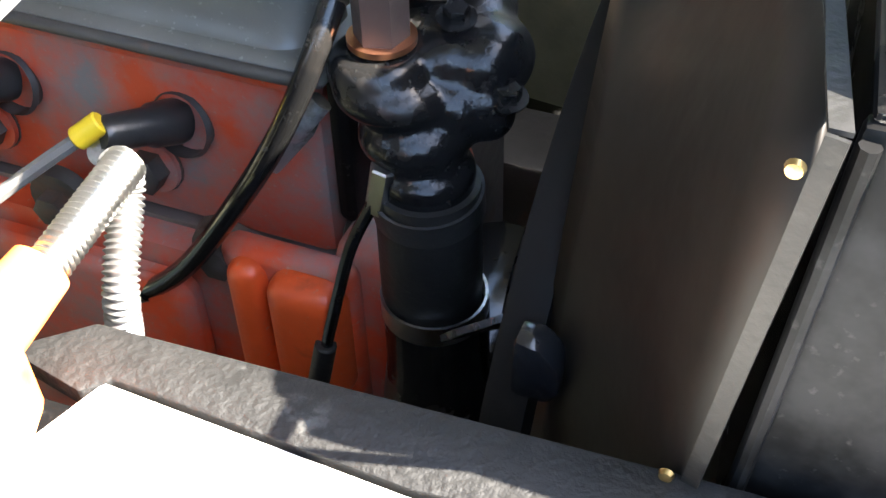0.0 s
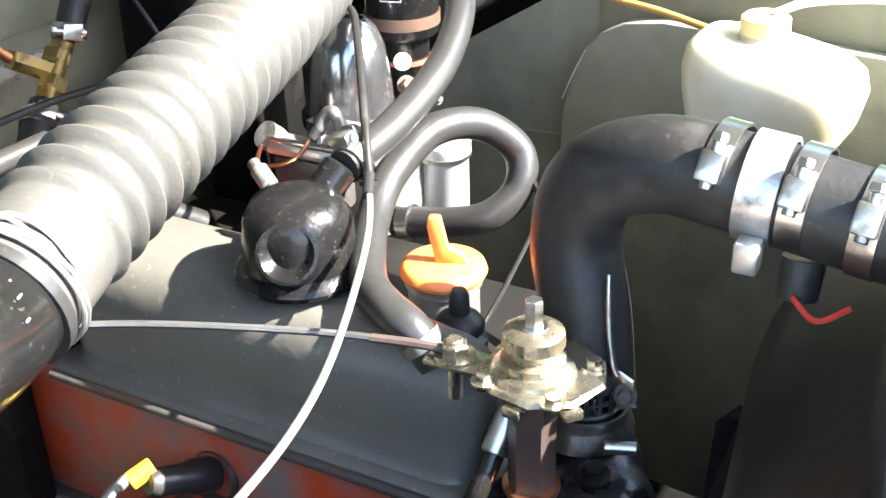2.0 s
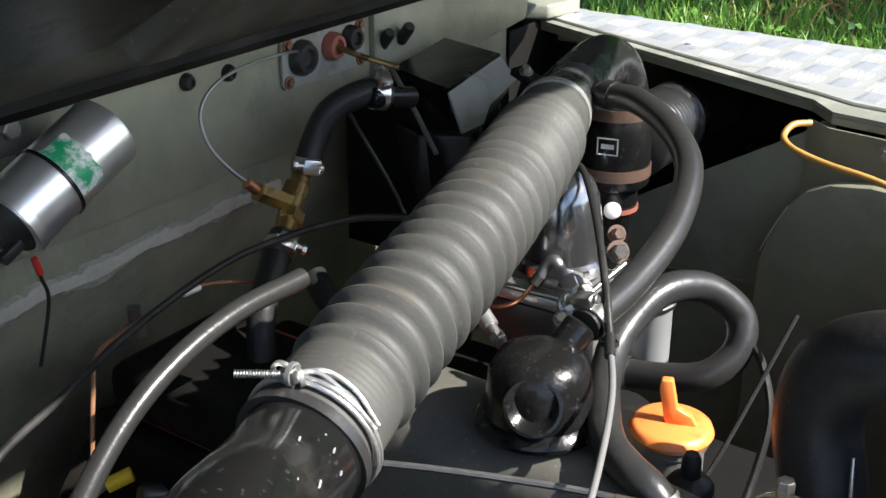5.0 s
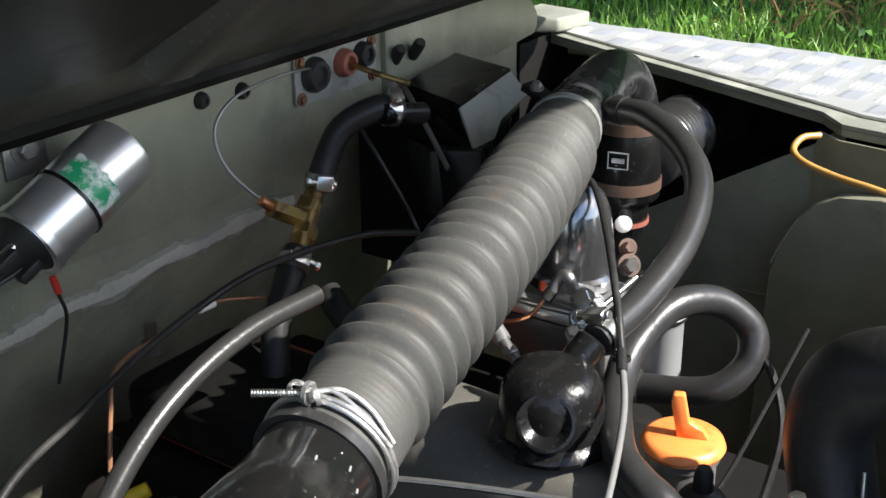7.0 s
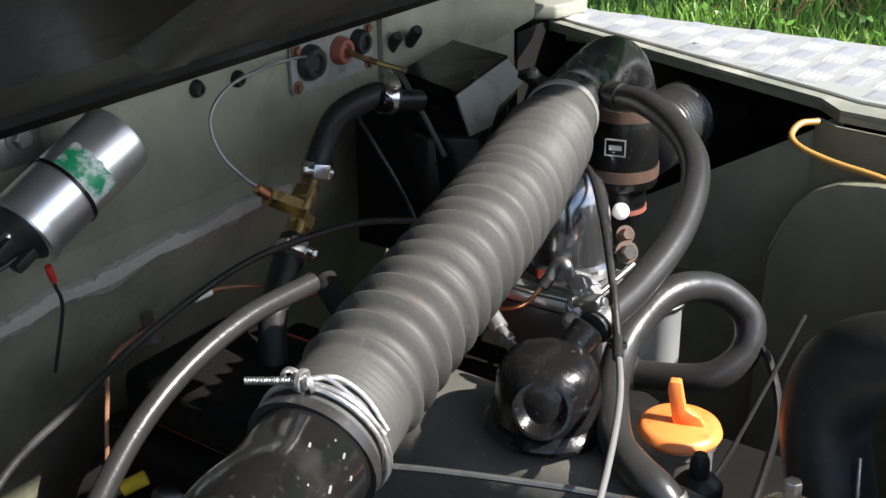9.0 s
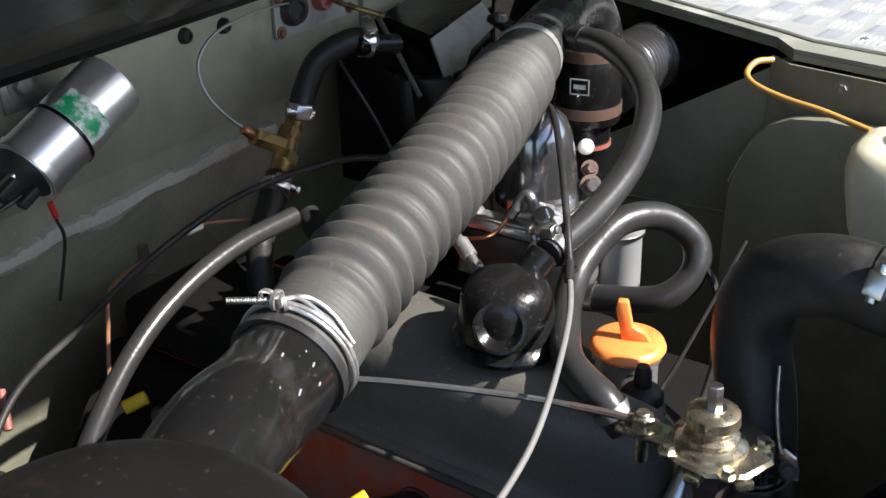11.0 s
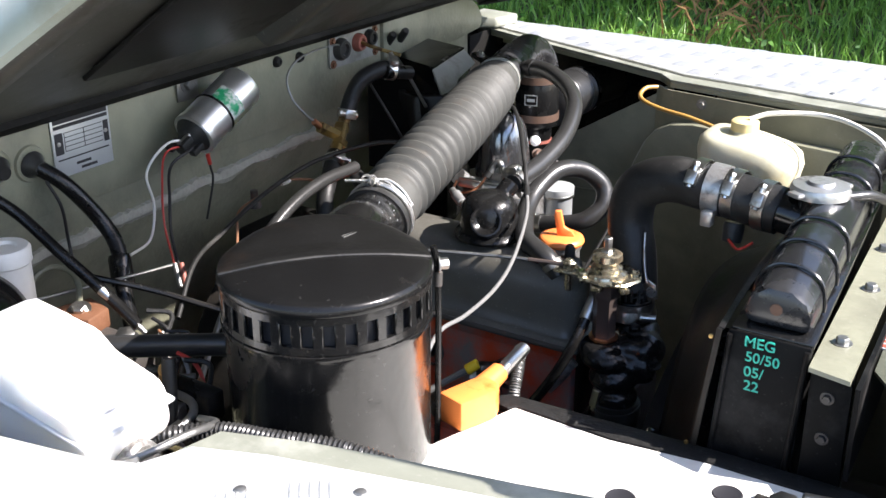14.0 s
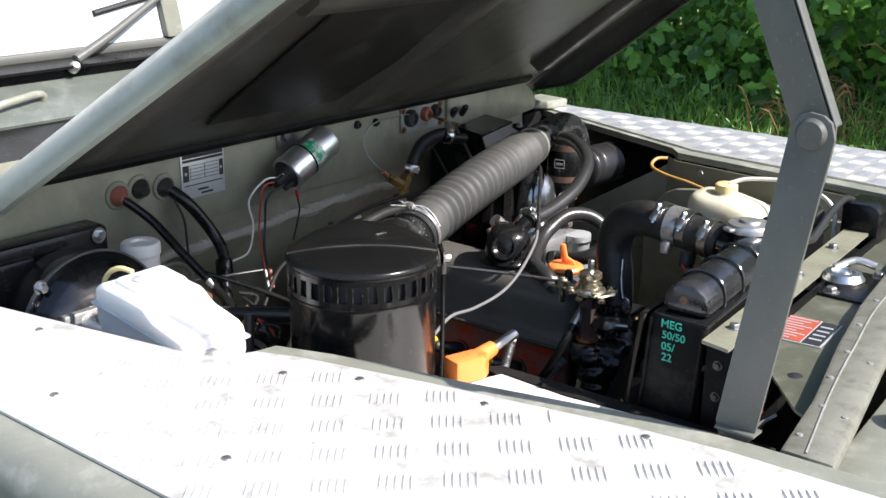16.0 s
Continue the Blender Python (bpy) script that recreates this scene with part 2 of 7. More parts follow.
M["leaf"] = leafmat("hedge_leaf", (0.025, 0.085, 0.014), (0.19, 0.40, 0.06))
M["blade"] = leafmat("grass_blade", (0.08, 0.19, 0.025), (0.27, 0.46, 0.085))
M["twig"] = leafmat("dry_twig", (0.16, 0.08, 0.035), (0.30, 0.17, 0.08))


# ---- mesh helpers ----
def part(name, bm, material, parent=None, label="", smooth=40):
    me = bpy.data.meshes.new(name)
    bmesh.ops.recalc_face_normals(bm, faces=bm.faces)
    if smooth:
        for f in bm.faces:
            f.smooth = True
        for e in bm.edges:
            if len(e.link_faces) == 2 and e.calc_face_angle(0) > radians(smooth):
                e.smooth = False
    bm.to_mesh(me)
    bm.free()
    me.materials.append(M[material] if isinstance(material, str) else material)
    ob = new(name, me)
    ob.parent = parent
    if label:
        ob["label"] = label
    return ob


def thing(name, label, category, group="", kind=""):
    ob = new(name)
    ob.empty_display_size = 0.02
    return tagged(ob, label, category, group, kind)


def box(lo, hi, bevel=0.0, m=None, seg=2, bm=None):
    own = bmesh.new()
    bmesh.ops.create_cube(own, size=1)
    lo, hi = Vector(lo), Vector(hi)
    for v in own.verts:
        v.co = Vector([(a + b) / 2 + c * (b - a) for a, b, c in zip(lo, hi, v.co)])
    if bevel:
        bmesh.ops.bevel(own, geom=own.edges[:], offset=bevel, segments=seg, affect="EDGES", profile=0.5)
    if m:
        own.transform(m)
    return merge(bm, own)


def merge(bm, own):
    if bm is None:
        return own
    tmp = bpy.data.meshes.new("tmp")
    own.to_mesh(tmp)
    own.free()
    bm.from_mesh(tmp)
    bpy.data.meshes.remove(tmp)
    return bm


def prism(poly, axis, a, b, bevel=0.0, bm=None, m=None):
    """A closed outline (2D) pushed along an axis from a to b. Axis x: (y, z); y: (x, z); z: (x, y)."""
    own = bmesh.new()
    def place(p, w):
        return {"x": (w, p[0], p[1]), "y": (p[0], w, p[1]), "z": (p[0], p[1], w)}[axis]
    va = [own.verts.new(place(p, a)) for p in poly]
    vb = [own.verts.new(place(p, b)) for p in poly]
    own.faces.new(va)
    own.faces.new(vb[::-1])
    for i in range(len(poly)):
        j = (i + 1) % len(poly)
        own.faces.new((va[i], va[j], vb[j], vb[i]))
    bmesh.ops.recalc_face_normals(own, faces=own.faces)
    if bevel:
        bmesh.ops.bevel(own, geom=own.edges[:], offset=bevel, segments=2, affect="EDGES", profile=0.5)
    if m:
        own.transform(m)
    return merge(bm, own)


def aim(a, b):
    """The pose at a whose z points to b."""
    a, b = Vector(a), Vector(b)
    return Matrix.Translation(a) @ (b - a).to_track_quat("Z", "Y").to_matrix().to_4x4()


def lathe(profile, m=None, seg=32, bm=None):
    """A profile of (radius, height) turned about z, placed by m. Ends with radius 0 are closed to a point."""
    own = bmesh.new()
    rings = []
    for r, h in profile:
        if r < 1e-6:
            rings.append([own.verts.new((0, 0, h))])
        else:
            rings.append([own.verts.new((r * math.cos(2 * math.pi * i / seg), r * math.sin(2 * math.pi * i / seg), h)) for i in range(seg)])
    for a, b in zip(rings, rings[1:]):
        for i in range(seg):
            j = (i + 1) % seg
            if len(a) == 1 and len(b) == 1:
                continue
            if len(a) == 1:
                own.faces.new((a[0], b[j], b[i]))
            elif len(b) == 1:
                own.faces.new((a[i], a[j], b[0]))
            else:
                own.faces.new((a[i], a[j], b[j], b[i]))
    if m:
        own.transform(m)
    return merge(bm, own)


def rod(a, b, r, seg=16, bevel=0.0, bm=None, r2=None):
    """A closed bar from a to b, its ends slightly rounded."""
    h = (Vector(b) - Vector(a)).length
    r2 = r if r2 is None else r2
    e = bevel or min(r, h) * 0.15
    return lathe([(0, 0), (r - e, 0), (r, e), (r2, h - e), (r2 - e, h), (0, h)], aim(a, b), seg, bm)


def spline(pts, n=12):
    """Catmull-Rom through the points."""
    p = [Vector(q) for q in pts]
    p = [2 * p[0] - p[1]] + p + [2 * p[-1] - p[-2]]
    out = []
    for i in range(1, len(p) - 2):
        a, b, c, d = p[i - 1:i + 3]
        for k in range(n):
            t = k / n
            out.append(0.5 * (2 * b + (c - a) * t + (2 * a - 5 * b + 4 * c - d) * t * t + (3 * b - a - 3 * c + d) * t ** 3))
    return out + [p[-2]]


def tube(pts, r, n=12, seg=14, bm=None, smooth=True, caps=True):
    """A hose along the points; r is a number or a function of the length along it (0 to 1 and metres)."""
    own = bmesh.new()
    line = spline(pts, n) if smooth else [Vector(q) for q in pts]
    total = sum((b - a).length for a, b in zip(line, line[1:]))
    run, rings, up = 0.0, [], None
    for i, q in enumerate(line):
        d = (line[min(i + 1, len(line) - 1)] - line[max(i - 1, 0)]).normalized()
        if i:
            run += (q - line[i - 1]).length
        if up is None:
            up = d.orthogonal().normalized()
        up = (up - d * up.dot(d)).normalized()
        side = d.cross(up)
        rr = r(run / total, run) if callable(r) else r
        rings.append([own.verts.new(q + rr * (math.cos(2 * math.pi * k / seg) * up + math.sin(2 * math.pi * k / seg) * side)) for k in range(seg)])
    for a, b in zip(rings, rings[1:]):
        for k in range(seg):
            own.faces.new((a[k], a[(k + 1) % seg], b[(k + 1) % seg], b[k]))
    if caps:
        own.faces.new(rings[0][::-1])
        own.faces.new(rings[-1])
    return merge(bm, own)


def hexbolt(at, way, r=0.006, h=0.005, washer=True, bm=None):
    """A hexagon bolt head on a washer."""
    m = aim(at, Vector(at) + Vector(way))
    own = None
    if washer:
        own = lathe([(0, 0), (r * 1.5, 0), (r * 1.5, 0.0012), (0, 0.0012)], m, 16)
    own = lathe([(0, 0.0011), (r, 0.0011), (r, h - 0.001), (r * 0.85, h), (0, h)], m, 6, own)
    return merge(bm, own)


def ring(center, way, r, w, t, bm=None, seg=32):
    """A band of width w and thickness t round an axis."""
    c, d = Vector(center), Vector(way).normalized()
    return lathe([(r, -w / 2), (r + t, -w / 2), (r + t, w / 2), (r, w / 2), (r, -w / 2)], aim(c, c + d), seg, bm)


def clamp(center, way, r, w=0.011, up=(0, 0, 1), name="hose_clip"):
    """A worm-drive hose clip: slotted band and screw housing."""
    t = thing(name, "bright steel worm-drive clip round a black hose", "hose clip", group="hose clips")
    c, d = Vector(center), Vector(way).normalized()
    part("band", ring(c, d, r, w, 0.0014), "steel", t)
    u = Vector(up)
    u = (u - d * u.dot(d)).normalized()
    s = d.cross(u)
    p = c + u * (r + 0.004)
    m = Matrix.Translation(p) @ Matrix((s, d, u)).transposed().to_4x4()
    part("housing", box((-0.008, -w * 0.5, -0.004), (0.007, w * 0.5, 0.004), 0.0016, m), "steel", t)
    b = rod(p - s * 0.013, p + s * 0.010, 0.0032, 12)
    hexbolt(p - s * 0.012, -s, 0.0042, 0.005, False, b)
    part("screw", b, "steel", t)
    return t


def wire(name, label, pts, r, material, n=10, category="wire", seg=8):
    ob = part(name, tube(pts, r, n, seg), material)
    return tagged(ob, label, category)


def sheet_of(quads, thick):
    """A thin sheet of joined quads, given thickness."""
    own = bmesh.new()
    for q in quads:
        own.faces.new([own.verts.new(p) for p in q])
    bmesh.ops.remove_doubles(own, verts=own.verts, dist=1e-4)
    bmesh.ops.recalc_face_normals(own, faces=own.faces)
    bmesh.ops.solidify(own, geom=own.faces[:], thickness=thick)
    return own


def loft(a, b):
    return [(a[i], a[i + 1], b[i + 1], b[i]) for i in range(len(a) - 1)]


# ---- ground, grass and hedge ----
def ground_height(x, y):
    bank = max(0.0, min(1.0, (y - 2.6) / 3.0))
    return 0.60 * bank * bank + 0.03 * noise.noise((x * 0.8, y * 0.8, 0)) * min(1, max(0, y - 1.6))


bm = bmesh.new()
xs = [-2000, -400, -80, -20] + [-10 + 0.4 * i for i in range(51)] + [20, 80, 400, 2000]
ys = [-2000, -400, -80, -20, -5] + [-2 + 0.4 * i for i in range(31)] + [20, 80, 400, 2000]
grid = [[bm.verts.new((x, y, ground_height(x, y))) for y in ys] for x in xs]
for i in range(len(xs) - 1):
    for j in range(len(ys) - 1):
        bm.faces.new((grid[i][j], grid[i + 1][j], grid[i + 1][j + 1], grid[i][j + 1]))
tagged(part("ground", bm, "soil"), "grassy earth with bare patches beside the vehicle", "ground", kind="structure")


def scatter(name, label, category, count, maker, material):
    """Many small flat pieces in one mesh: maker(i) gives the corners of each, joined as a fan of quads."""
    verts, faces = [], []
    for i in range(count):
        vs, fs = maker(i)
        k = len(verts)
        verts += vs
        faces += [tuple(k + a for a in f) for f in fs]
    me = bpy.data.meshes.new(name)
    me.from_pydata(verts, [], faces)
    me.materials.append(M[material])
    return tagged(new(name, me), label, category, kind="stuff")


rng = random.Random(5)


def blade(i):
    x, y = rng.uniform(-6.5, 3.5), 1.5 + 4.2 * rng.random()
    z = ground_height(x, y)
    h, w, a = rng.uniform(0.05, 0.17), rng.uniform(0.003, 0.007), rng.uniform(0, 6.3)
    dx, dy, lx, ly = math.cos(a) * w, math.sin(a) * w, rng.gauss(0, 0.05), rng.gauss(0, 0.05)
    return ([(x - dx, y - dy, z), (x + dx, y + dy, z), (x + dx * .7 + lx * .4, y + dy * .7 + ly * .4, z + h * .6), (x - dx * .7 + lx * .4, y - dy * .7 + ly * .4, z + h * .6), (x + lx, y + ly, z + h)],
            [(0, 1, 2, 3), (3, 2, 4)])


scatter("grass", "sunlit green grass blades on the bank", "grass", 70000, blade, "blade")


def weed(i):
    x, y = rng.uniform(-6.5, 3.5), 2.6 + 3.0 * rng.random() ** 0.7
    z = ground_height(x, y) + rng.uniform(0.02, 0.15)
    s, a = rng.uniform(0.012, 0.028), rng.uniform(0, 6.3)
    u = Vector((math.cos(a), math.sin(a), rng.gauss(0, 0.35))).normalized()
    v = Vector((-math.sin(a), math.cos(a), rng.gauss(0, 0.5))).normalized()
    c = Vector((x, y, z))
    return ([tuple(c - u * s), tuple(c + v * s * 0.6), tuple(c + u * s), tuple(c - v * s * 0.6)], [(0, 1, 2, 3)])


scatter("ground_weeds", "low broad-leaved weeds among the grass", "weeds", 7000, weed, "leaf")


def hedge_face(x, z):
    return 5.2 + 0.5 * noise.noise((x * 0.7, z * 0.9, 3)) + 0.25 * noise.noise((x * 2.1, z * 2.3, 7)) - 0.25 * max(0, 1 - abs(z - 1.2)) + 0.10 * x


def hedge_leaf(i):
    x, z = rng.uniform(-8.0, 4.5), 0.25 + 3.6 * rng.random()
    y = hedge_face(x, z) + abs(rng.gauss(0, 0.36))
    s = rng.uniform(0.022, 0.058)
    u = Vector((rng.gauss(0, 1), rng.gauss(0, 0.5), rng.gauss(-0.5, 0.6))).normalized()
    nrm = Vector((rng.gauss(0.25, 0.5), rng.gauss(-0.8, 0.4), rng.gauss(0.7, 0.4))).normalized()
    v = nrm.cross(u).normalized()
    nrm = u.cross(v)
    c = Vector((x, y, z))
    # a lobed leaf folded along its midrib
    pts = [c - u * s, c - u * s * .45 + v * s * .75 + nrm * s * .12, c + u * s * .0 + v * s * .45 + nrm * s * .08, c + u * s * .35 + v * s * .62 + nrm * s * .1, c + u * s * 1.05,
           c + u * s * .35 - v * s * .62 + nrm * s * .1, c - v * s * .45 + nrm * s * .08, c - u * s * .45 - v * s * .75 + nrm * s * .12, c]
    return [tuple(p) for p in pts], [(0, 1, 2, 8), (8, 2, 3, 4), (8, 4, 5, 6), (8, 6, 7, 0)]


scatter("hedge", "dense green hedge of broad lobed leaves behind the grass", "hedge", 46000, hedge_leaf, "leaf")


def hedge_back(i):
    x, z = -9.0 + 14.5 * (i % 40) / 40, 0.1 + 4.0 * (i // 40) / 12
    s = 0.36
    y = 5.95 + 0.10 * x + 0.2 * noise.noise((x, z, 0))
    return [(x, y, z), (x + s * 1.02, y + 0.036, z), (x + s * 1.02, y + 0.036, z + s), (x, y, z + s)], [(0, 1, 2, 3)]


scatter("hedge_interior", "dark leafy depth inside the hedge", "hedge", 480, hedge_back, "leaf")


def twig(i):
    x, y = rng.gauss(-0.75, 0.2), 4.75 + rng.gauss(0, 0.15)
    z = ground_height(x, y) + abs(rng.gauss(0.10, 0.10))
    a, l, b = rng.uniform(0, 6.3), rng.uniform(0.06, 0.2), rng.gauss(0.5, 0.5)
    c, u = Vector((x, y, z)), Vector((math.cos(a), math.sin(a) * 0.5, b)).normalized() * l
    w = Vector((0, 0, 0.005)) if abs(b) < 1 else Vector((0.005, 0, 0))
    mid = c + u * 0.5 + Vector((0, 0, 0.04))
    return [tuple(c - w), tuple(mid - w), tuple(c + u), tuple(mid + w), tuple(c + w)], [(0, 1, 3, 4), (1, 2, 3)]


scatter("dry_twigs", "heap of dry brown twigs at the foot of the hedge", "twigs", 110, twig, "twig")


# ---- vehicle body ----
BODY = "olive-green military off-road vehicle body"
Z_WING = 1.08


CELL = 0.036


def tread_places(outline, turn, bars=5):
    """Places and angles of five-bar tread inside an outline (x, y), in alternating groups."""
    def inside(x, y):
        hit = False
        for (ax, ay), (bx, by) in zip(outline, outline[1:] + outline[:1]):
            if (ay > y) != (by > y) and x < (bx - ax) * (y - ay) / (by - ay) + ax:
                hit = not hit
        return hit
    x0, x1 = min(p[0] for p in outline), max(p[0] for p in outline)
    y0, y1 = min(p[1] for p in outline), max(p[1] for p in outline)
    out = []
    for i in range(int((x1 - x0) / CELL) + 1):
        for j in range(int((y1 - y0) / CELL) + 1):
            ang = radians((45 if (i + j) % 2 else -45) + turn)
            d = Vector((math.cos(ang), math.sin(ang)))
            e = Vector((-d.y, d.x))
            for b in range(bars):
                c = Vector((x0 + (i + 0.5) * CELL, y0 + (j + 0.5) * CELL)) + e * (b - (bars - 1) / 2) * CELL * 0.17
                if inside(*(c + d * CELL * .44)) and inside(*(c - d * CELL * .44)):
                    out.append((c.x, c.y, ang))
    return out


BAR_FACES = [(1, 6, 0), (2, 7, 6, 1), (3, 7, 2), (4, 7, 3), (5, 6, 7, 4), (0, 6, 5)]


def bar_verts(x, y, z, ang, wide):
    """A low lens-shaped bar."""
    d = Vector((math.cos(ang), math.sin(ang)))
    e = Vector((-d.y, d.x))
    out = []
    for s, w, h in ((-1, 0, 0), (-.5, 1, 0), (.5, 1, 0), (1, 0, 0), (.5, -1, 0), (-.5, -1, 0), (-.55, 0, 1), (.55, 0, 1)):
        q = Vector((x, y)) + d * CELL * 0.40 * s + e * CELL * wide * w
        out.append((q.x, q.y, z + 0.0013 * h))
    return out


def tread(plate, outline, z, turn, from_x, metal, wide=0.046):
    """Single bars forward of from_x, the rest joined."""
    places = tread_places(outline, turn)
    one = bpy.data.meshes.new("tread_bar")
    one.from_pydata(bar_verts(0, 0, 0, 0, wide), [], BAR_FACES)
    one.materials.append(M[metal])
    verts, faces = [], []
    for x, y, ang in places:
        if x > from_x:
            ob = new("tread_bar", one)
            ob.parent, ob.matrix_basis = plate, pose(x, y, z, 0, 0, math.degrees(ang))
        else:
            k = len(verts)
            verts += bar_verts(x, y, z, ang, wide)
            faces += [tuple(k + i for i in f) for f in BAR_FACES]
    me = bpy.data.meshes.new("tread_bars")
    me.from_pydata(verts, [], faces)
    me.materials.append(M[metal])
    ob = new("tread_bars", me)
    ob.parent = plate
    ob["kind"] = "stuff"


def wing(name, label, inner, outer_y, sign, lip_depth=0.028):
    """A front wing: top sheet, rounded outer edge with side, inner lip, and the tread plate riveted on it."""
    w = thing(name, label, "wing", kind="structure")
    x0, x1 = inner[0][0], inner[-1][0]
    out = [(x1, outer_y), (x0, outer_y)]
    part("wing_top", prism(inner + out, "z", Z_WING - 0.004, Z_WING), "olive_pale", w)
    # rounded shoulder and side
    arc = [(outer_y, Z_WING), (outer_y - sign * 0.018, Z_WING - 0.003), (outer_y - sign * 0.034, Z_WING - 0.014), (outer_y - sign * 0.042, Z_WING - 0.032), (outer_y - sign * 0.05, 0.55),
           (outer_y - sign * 0.047, 0.55), (outer_y - sign * 0.038, Z_WING - 0.034), (outer_y - sign * 0.03, Z_WING - 0.018), (outer_y - sign * 0.016, Z_WING - 0.007), (outer_y, Z_WING - 0.004)]
    part("wing_side", prism(arc, "x", x0, x1), "olive_pale", w)
    lip = bmesh.new()
    for (ax, ay), (bx, by) in zip(inner, inner[1:]):
        d = Vector((bx - ax, by - ay)).normalized()
        nx, ny = -d.y * sign, d.x * sign
        prism([(ax, ay), (bx, by), (bx - nx * 0.003, by - ny * 0.003), (ax - nx * 0.003, ay - ny * 0.003)], "z", Z_WING - lip_depth, Z_WING - 0.0045, bm=lip)
    part("inner_lip", lip, "olive", w)
    return w


INNER_NEAR = [(-0.02, -0.222), (0.204, -0.177), (0.470, -0.125), (0.492, -0.118), (0.501, -0.102), (0.511, -0.057), (0.57, -0.036), (0.63, -0.021), (0.71, -0.004), (0.881, 0.042), (0.965, 0.052), (1.10, 0.058)]
wing_near = wing("wing_near", "olive front wing topped with bare aluminium chequer plate", INNER_NEAR, -0.32, 1)
plate_near = [(-0.02, -0.226), (0.204, -0.181), (0.462, -0.131), (0.497, -0.118), (0.512, -0.085), (0.560, -0.066), (0.692, -0.032), (0.881, 0.010), (0.965, 0.022), (1.10, 0.028), (1.10, -0.318), (-0.02, -0.318)]
cp = part("chequer_plate", prism(plate_near, "z", Z_WING + 0.0005, Z_WING + 0.0032), "alu_dusty", wing_near, "bare aluminium chequer plate")
tread(cp, plate_near, Z_WING + 0.0033, 84, 0.86, "alu_dusty")
for q in ((0.572, -0.105), (0.636, -0.068), (0.757, -0.036), (0.30, -0.19), (0.15, -0.23), (0.9, 0.0), (0.66, -0.25), (0.45, -0.27), (0.86, -0.2)):
    part("rivet", lathe([(0.0042, 0), (0.0038, 0.0012), (0.002, 0.0018), (0, 0.0018)], pose(q[0], q[1], Z_WING + 0.0032), 14), "dullsteel", wing_near)

INNER_FAR = [(-0.05, 1.178), (0.12, 1.113), (0.374, 1.018), (0.40, 0.99), (0.711, 0.952), (0.90, 0.93), (1.10, 0.91)]
wing_far = wing("wing_far", "olive front wing topped with bright aluminium chequer plate", INNER_FAR, 1.225, -1, 0.011)
plate_far = [(-0.03, 1.185), (0.12, 1.128), (0.374, 1.034), (0.41, 1.018), (0.711, 0.985), (0.90, 0.965), (1.10, 0.95), (1.10, 1.222), (-0.03, 1.222)]
cp = part("chequer_plate", prism(plate_far, "z", Z_WING + 0.0005, Z_WING + 0.0032), "alu", wing_far, "bright aluminium chequer plate")
tread(cp, plate_far, Z_WING + 0.0033, 38, 9, "alu", 0.07)
for q in ((0.45, 1.04), (0.62, 1.02), (0.8, 1.0), (0.2, 1.13)):
    part("rivet", lathe([(0.0042, 0), (0.0038, 0.0012), (0.002, 0.0018), (0, 0.0018)], pose(q[0], q[1], Z_WING + 0.0032), 14), "dullsteel", wing_far)

# inner wing panels on the far side
iw = thing("inner_wing", "olive inner wing and wheel arch panel in shade", "inner wing", kind="structure")
part("rear_panel", prism([(-0.01, 0.55), (0.40, 0.55), (0.40, 1.066), (0.388, 1.066), (0.372, 1.052), (0.224, 0.962), (0.12, 0.900), (-0.01, 0.86)], "y", 1.003, 1.006), "olive", iw)
part("upper_panel", prism([(0.376, 1.001), (0.40, 0.983), (0.711, 0.945), (1.05, 0.909), (1.05, 0.912), (0.711, 0.948), (0.401, 0.986), (0.379, 1.0015)], "z", 0.55, 1.067), "olive", iw)
lean = Matrix(((1, 0, 0, 0), (-0.11, 1, 0, 0.044), (0, 0, 1, 0), (0, 0, 0, 1)))      # follows the wing's edge
part("arch_panel", prism([(0.350, 0.55), (0.356, 0.93), (0.364, 0.962), (0.376, 0.992), (0.392, 1.012), (0.415, 1.024), (0.45, 1.030), (0.60, 1.031), (1.05, 1.026), (1.05, 0.55)], "y", 0.960, 0.978, 0.004, m=lean), "olive", iw, "pressed wheel arch panel")
part("panel_seam", tube([(0.12, 1.0015, 0.880), (0.25, 1.0015, 0.886), (0.352, 1.0015, 0.893)], 0.0014, 6, 6), "olive", iw)
# pale line painted in for the lit edge of the arch panel
part("crease_highlight", tube([lean @ Vector(p) for p in ((0.3575, 0.9597, 0.945), (0.3665, 0.9597, 0.968), (0.379, 0.9597, 0.994))], 0.0009, 8, 6), "sealant", iw, "pale line for the highlight along the crease")
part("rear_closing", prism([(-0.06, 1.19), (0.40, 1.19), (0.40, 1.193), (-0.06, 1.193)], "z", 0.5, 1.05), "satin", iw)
part("bolt", hexbolt((0.454, 0.9755, 1.055), (0.1, -1, 0), 0.005, 0.005), "dullsteel", iw)

# inner wing on the near side, below the wing
iwn = thing("inner_wing_near", "black inner wing panel below the chequer plate", "inner wing", kind="structure")
part("side_panel", prism([(-0.02, -0.23), (0.204, -0.186), (0.49, -0.128), (0.692, -0.036), (0.881, 0.028), (1.10, 0.048), (1.10, 0.045), (0.881, 0.025), (0.692, -0.039), (0.49, -0.131), (0.204, -0.189), (-0.02, -0.233)], "z", 0.5, 1.05), "satin", iwn)

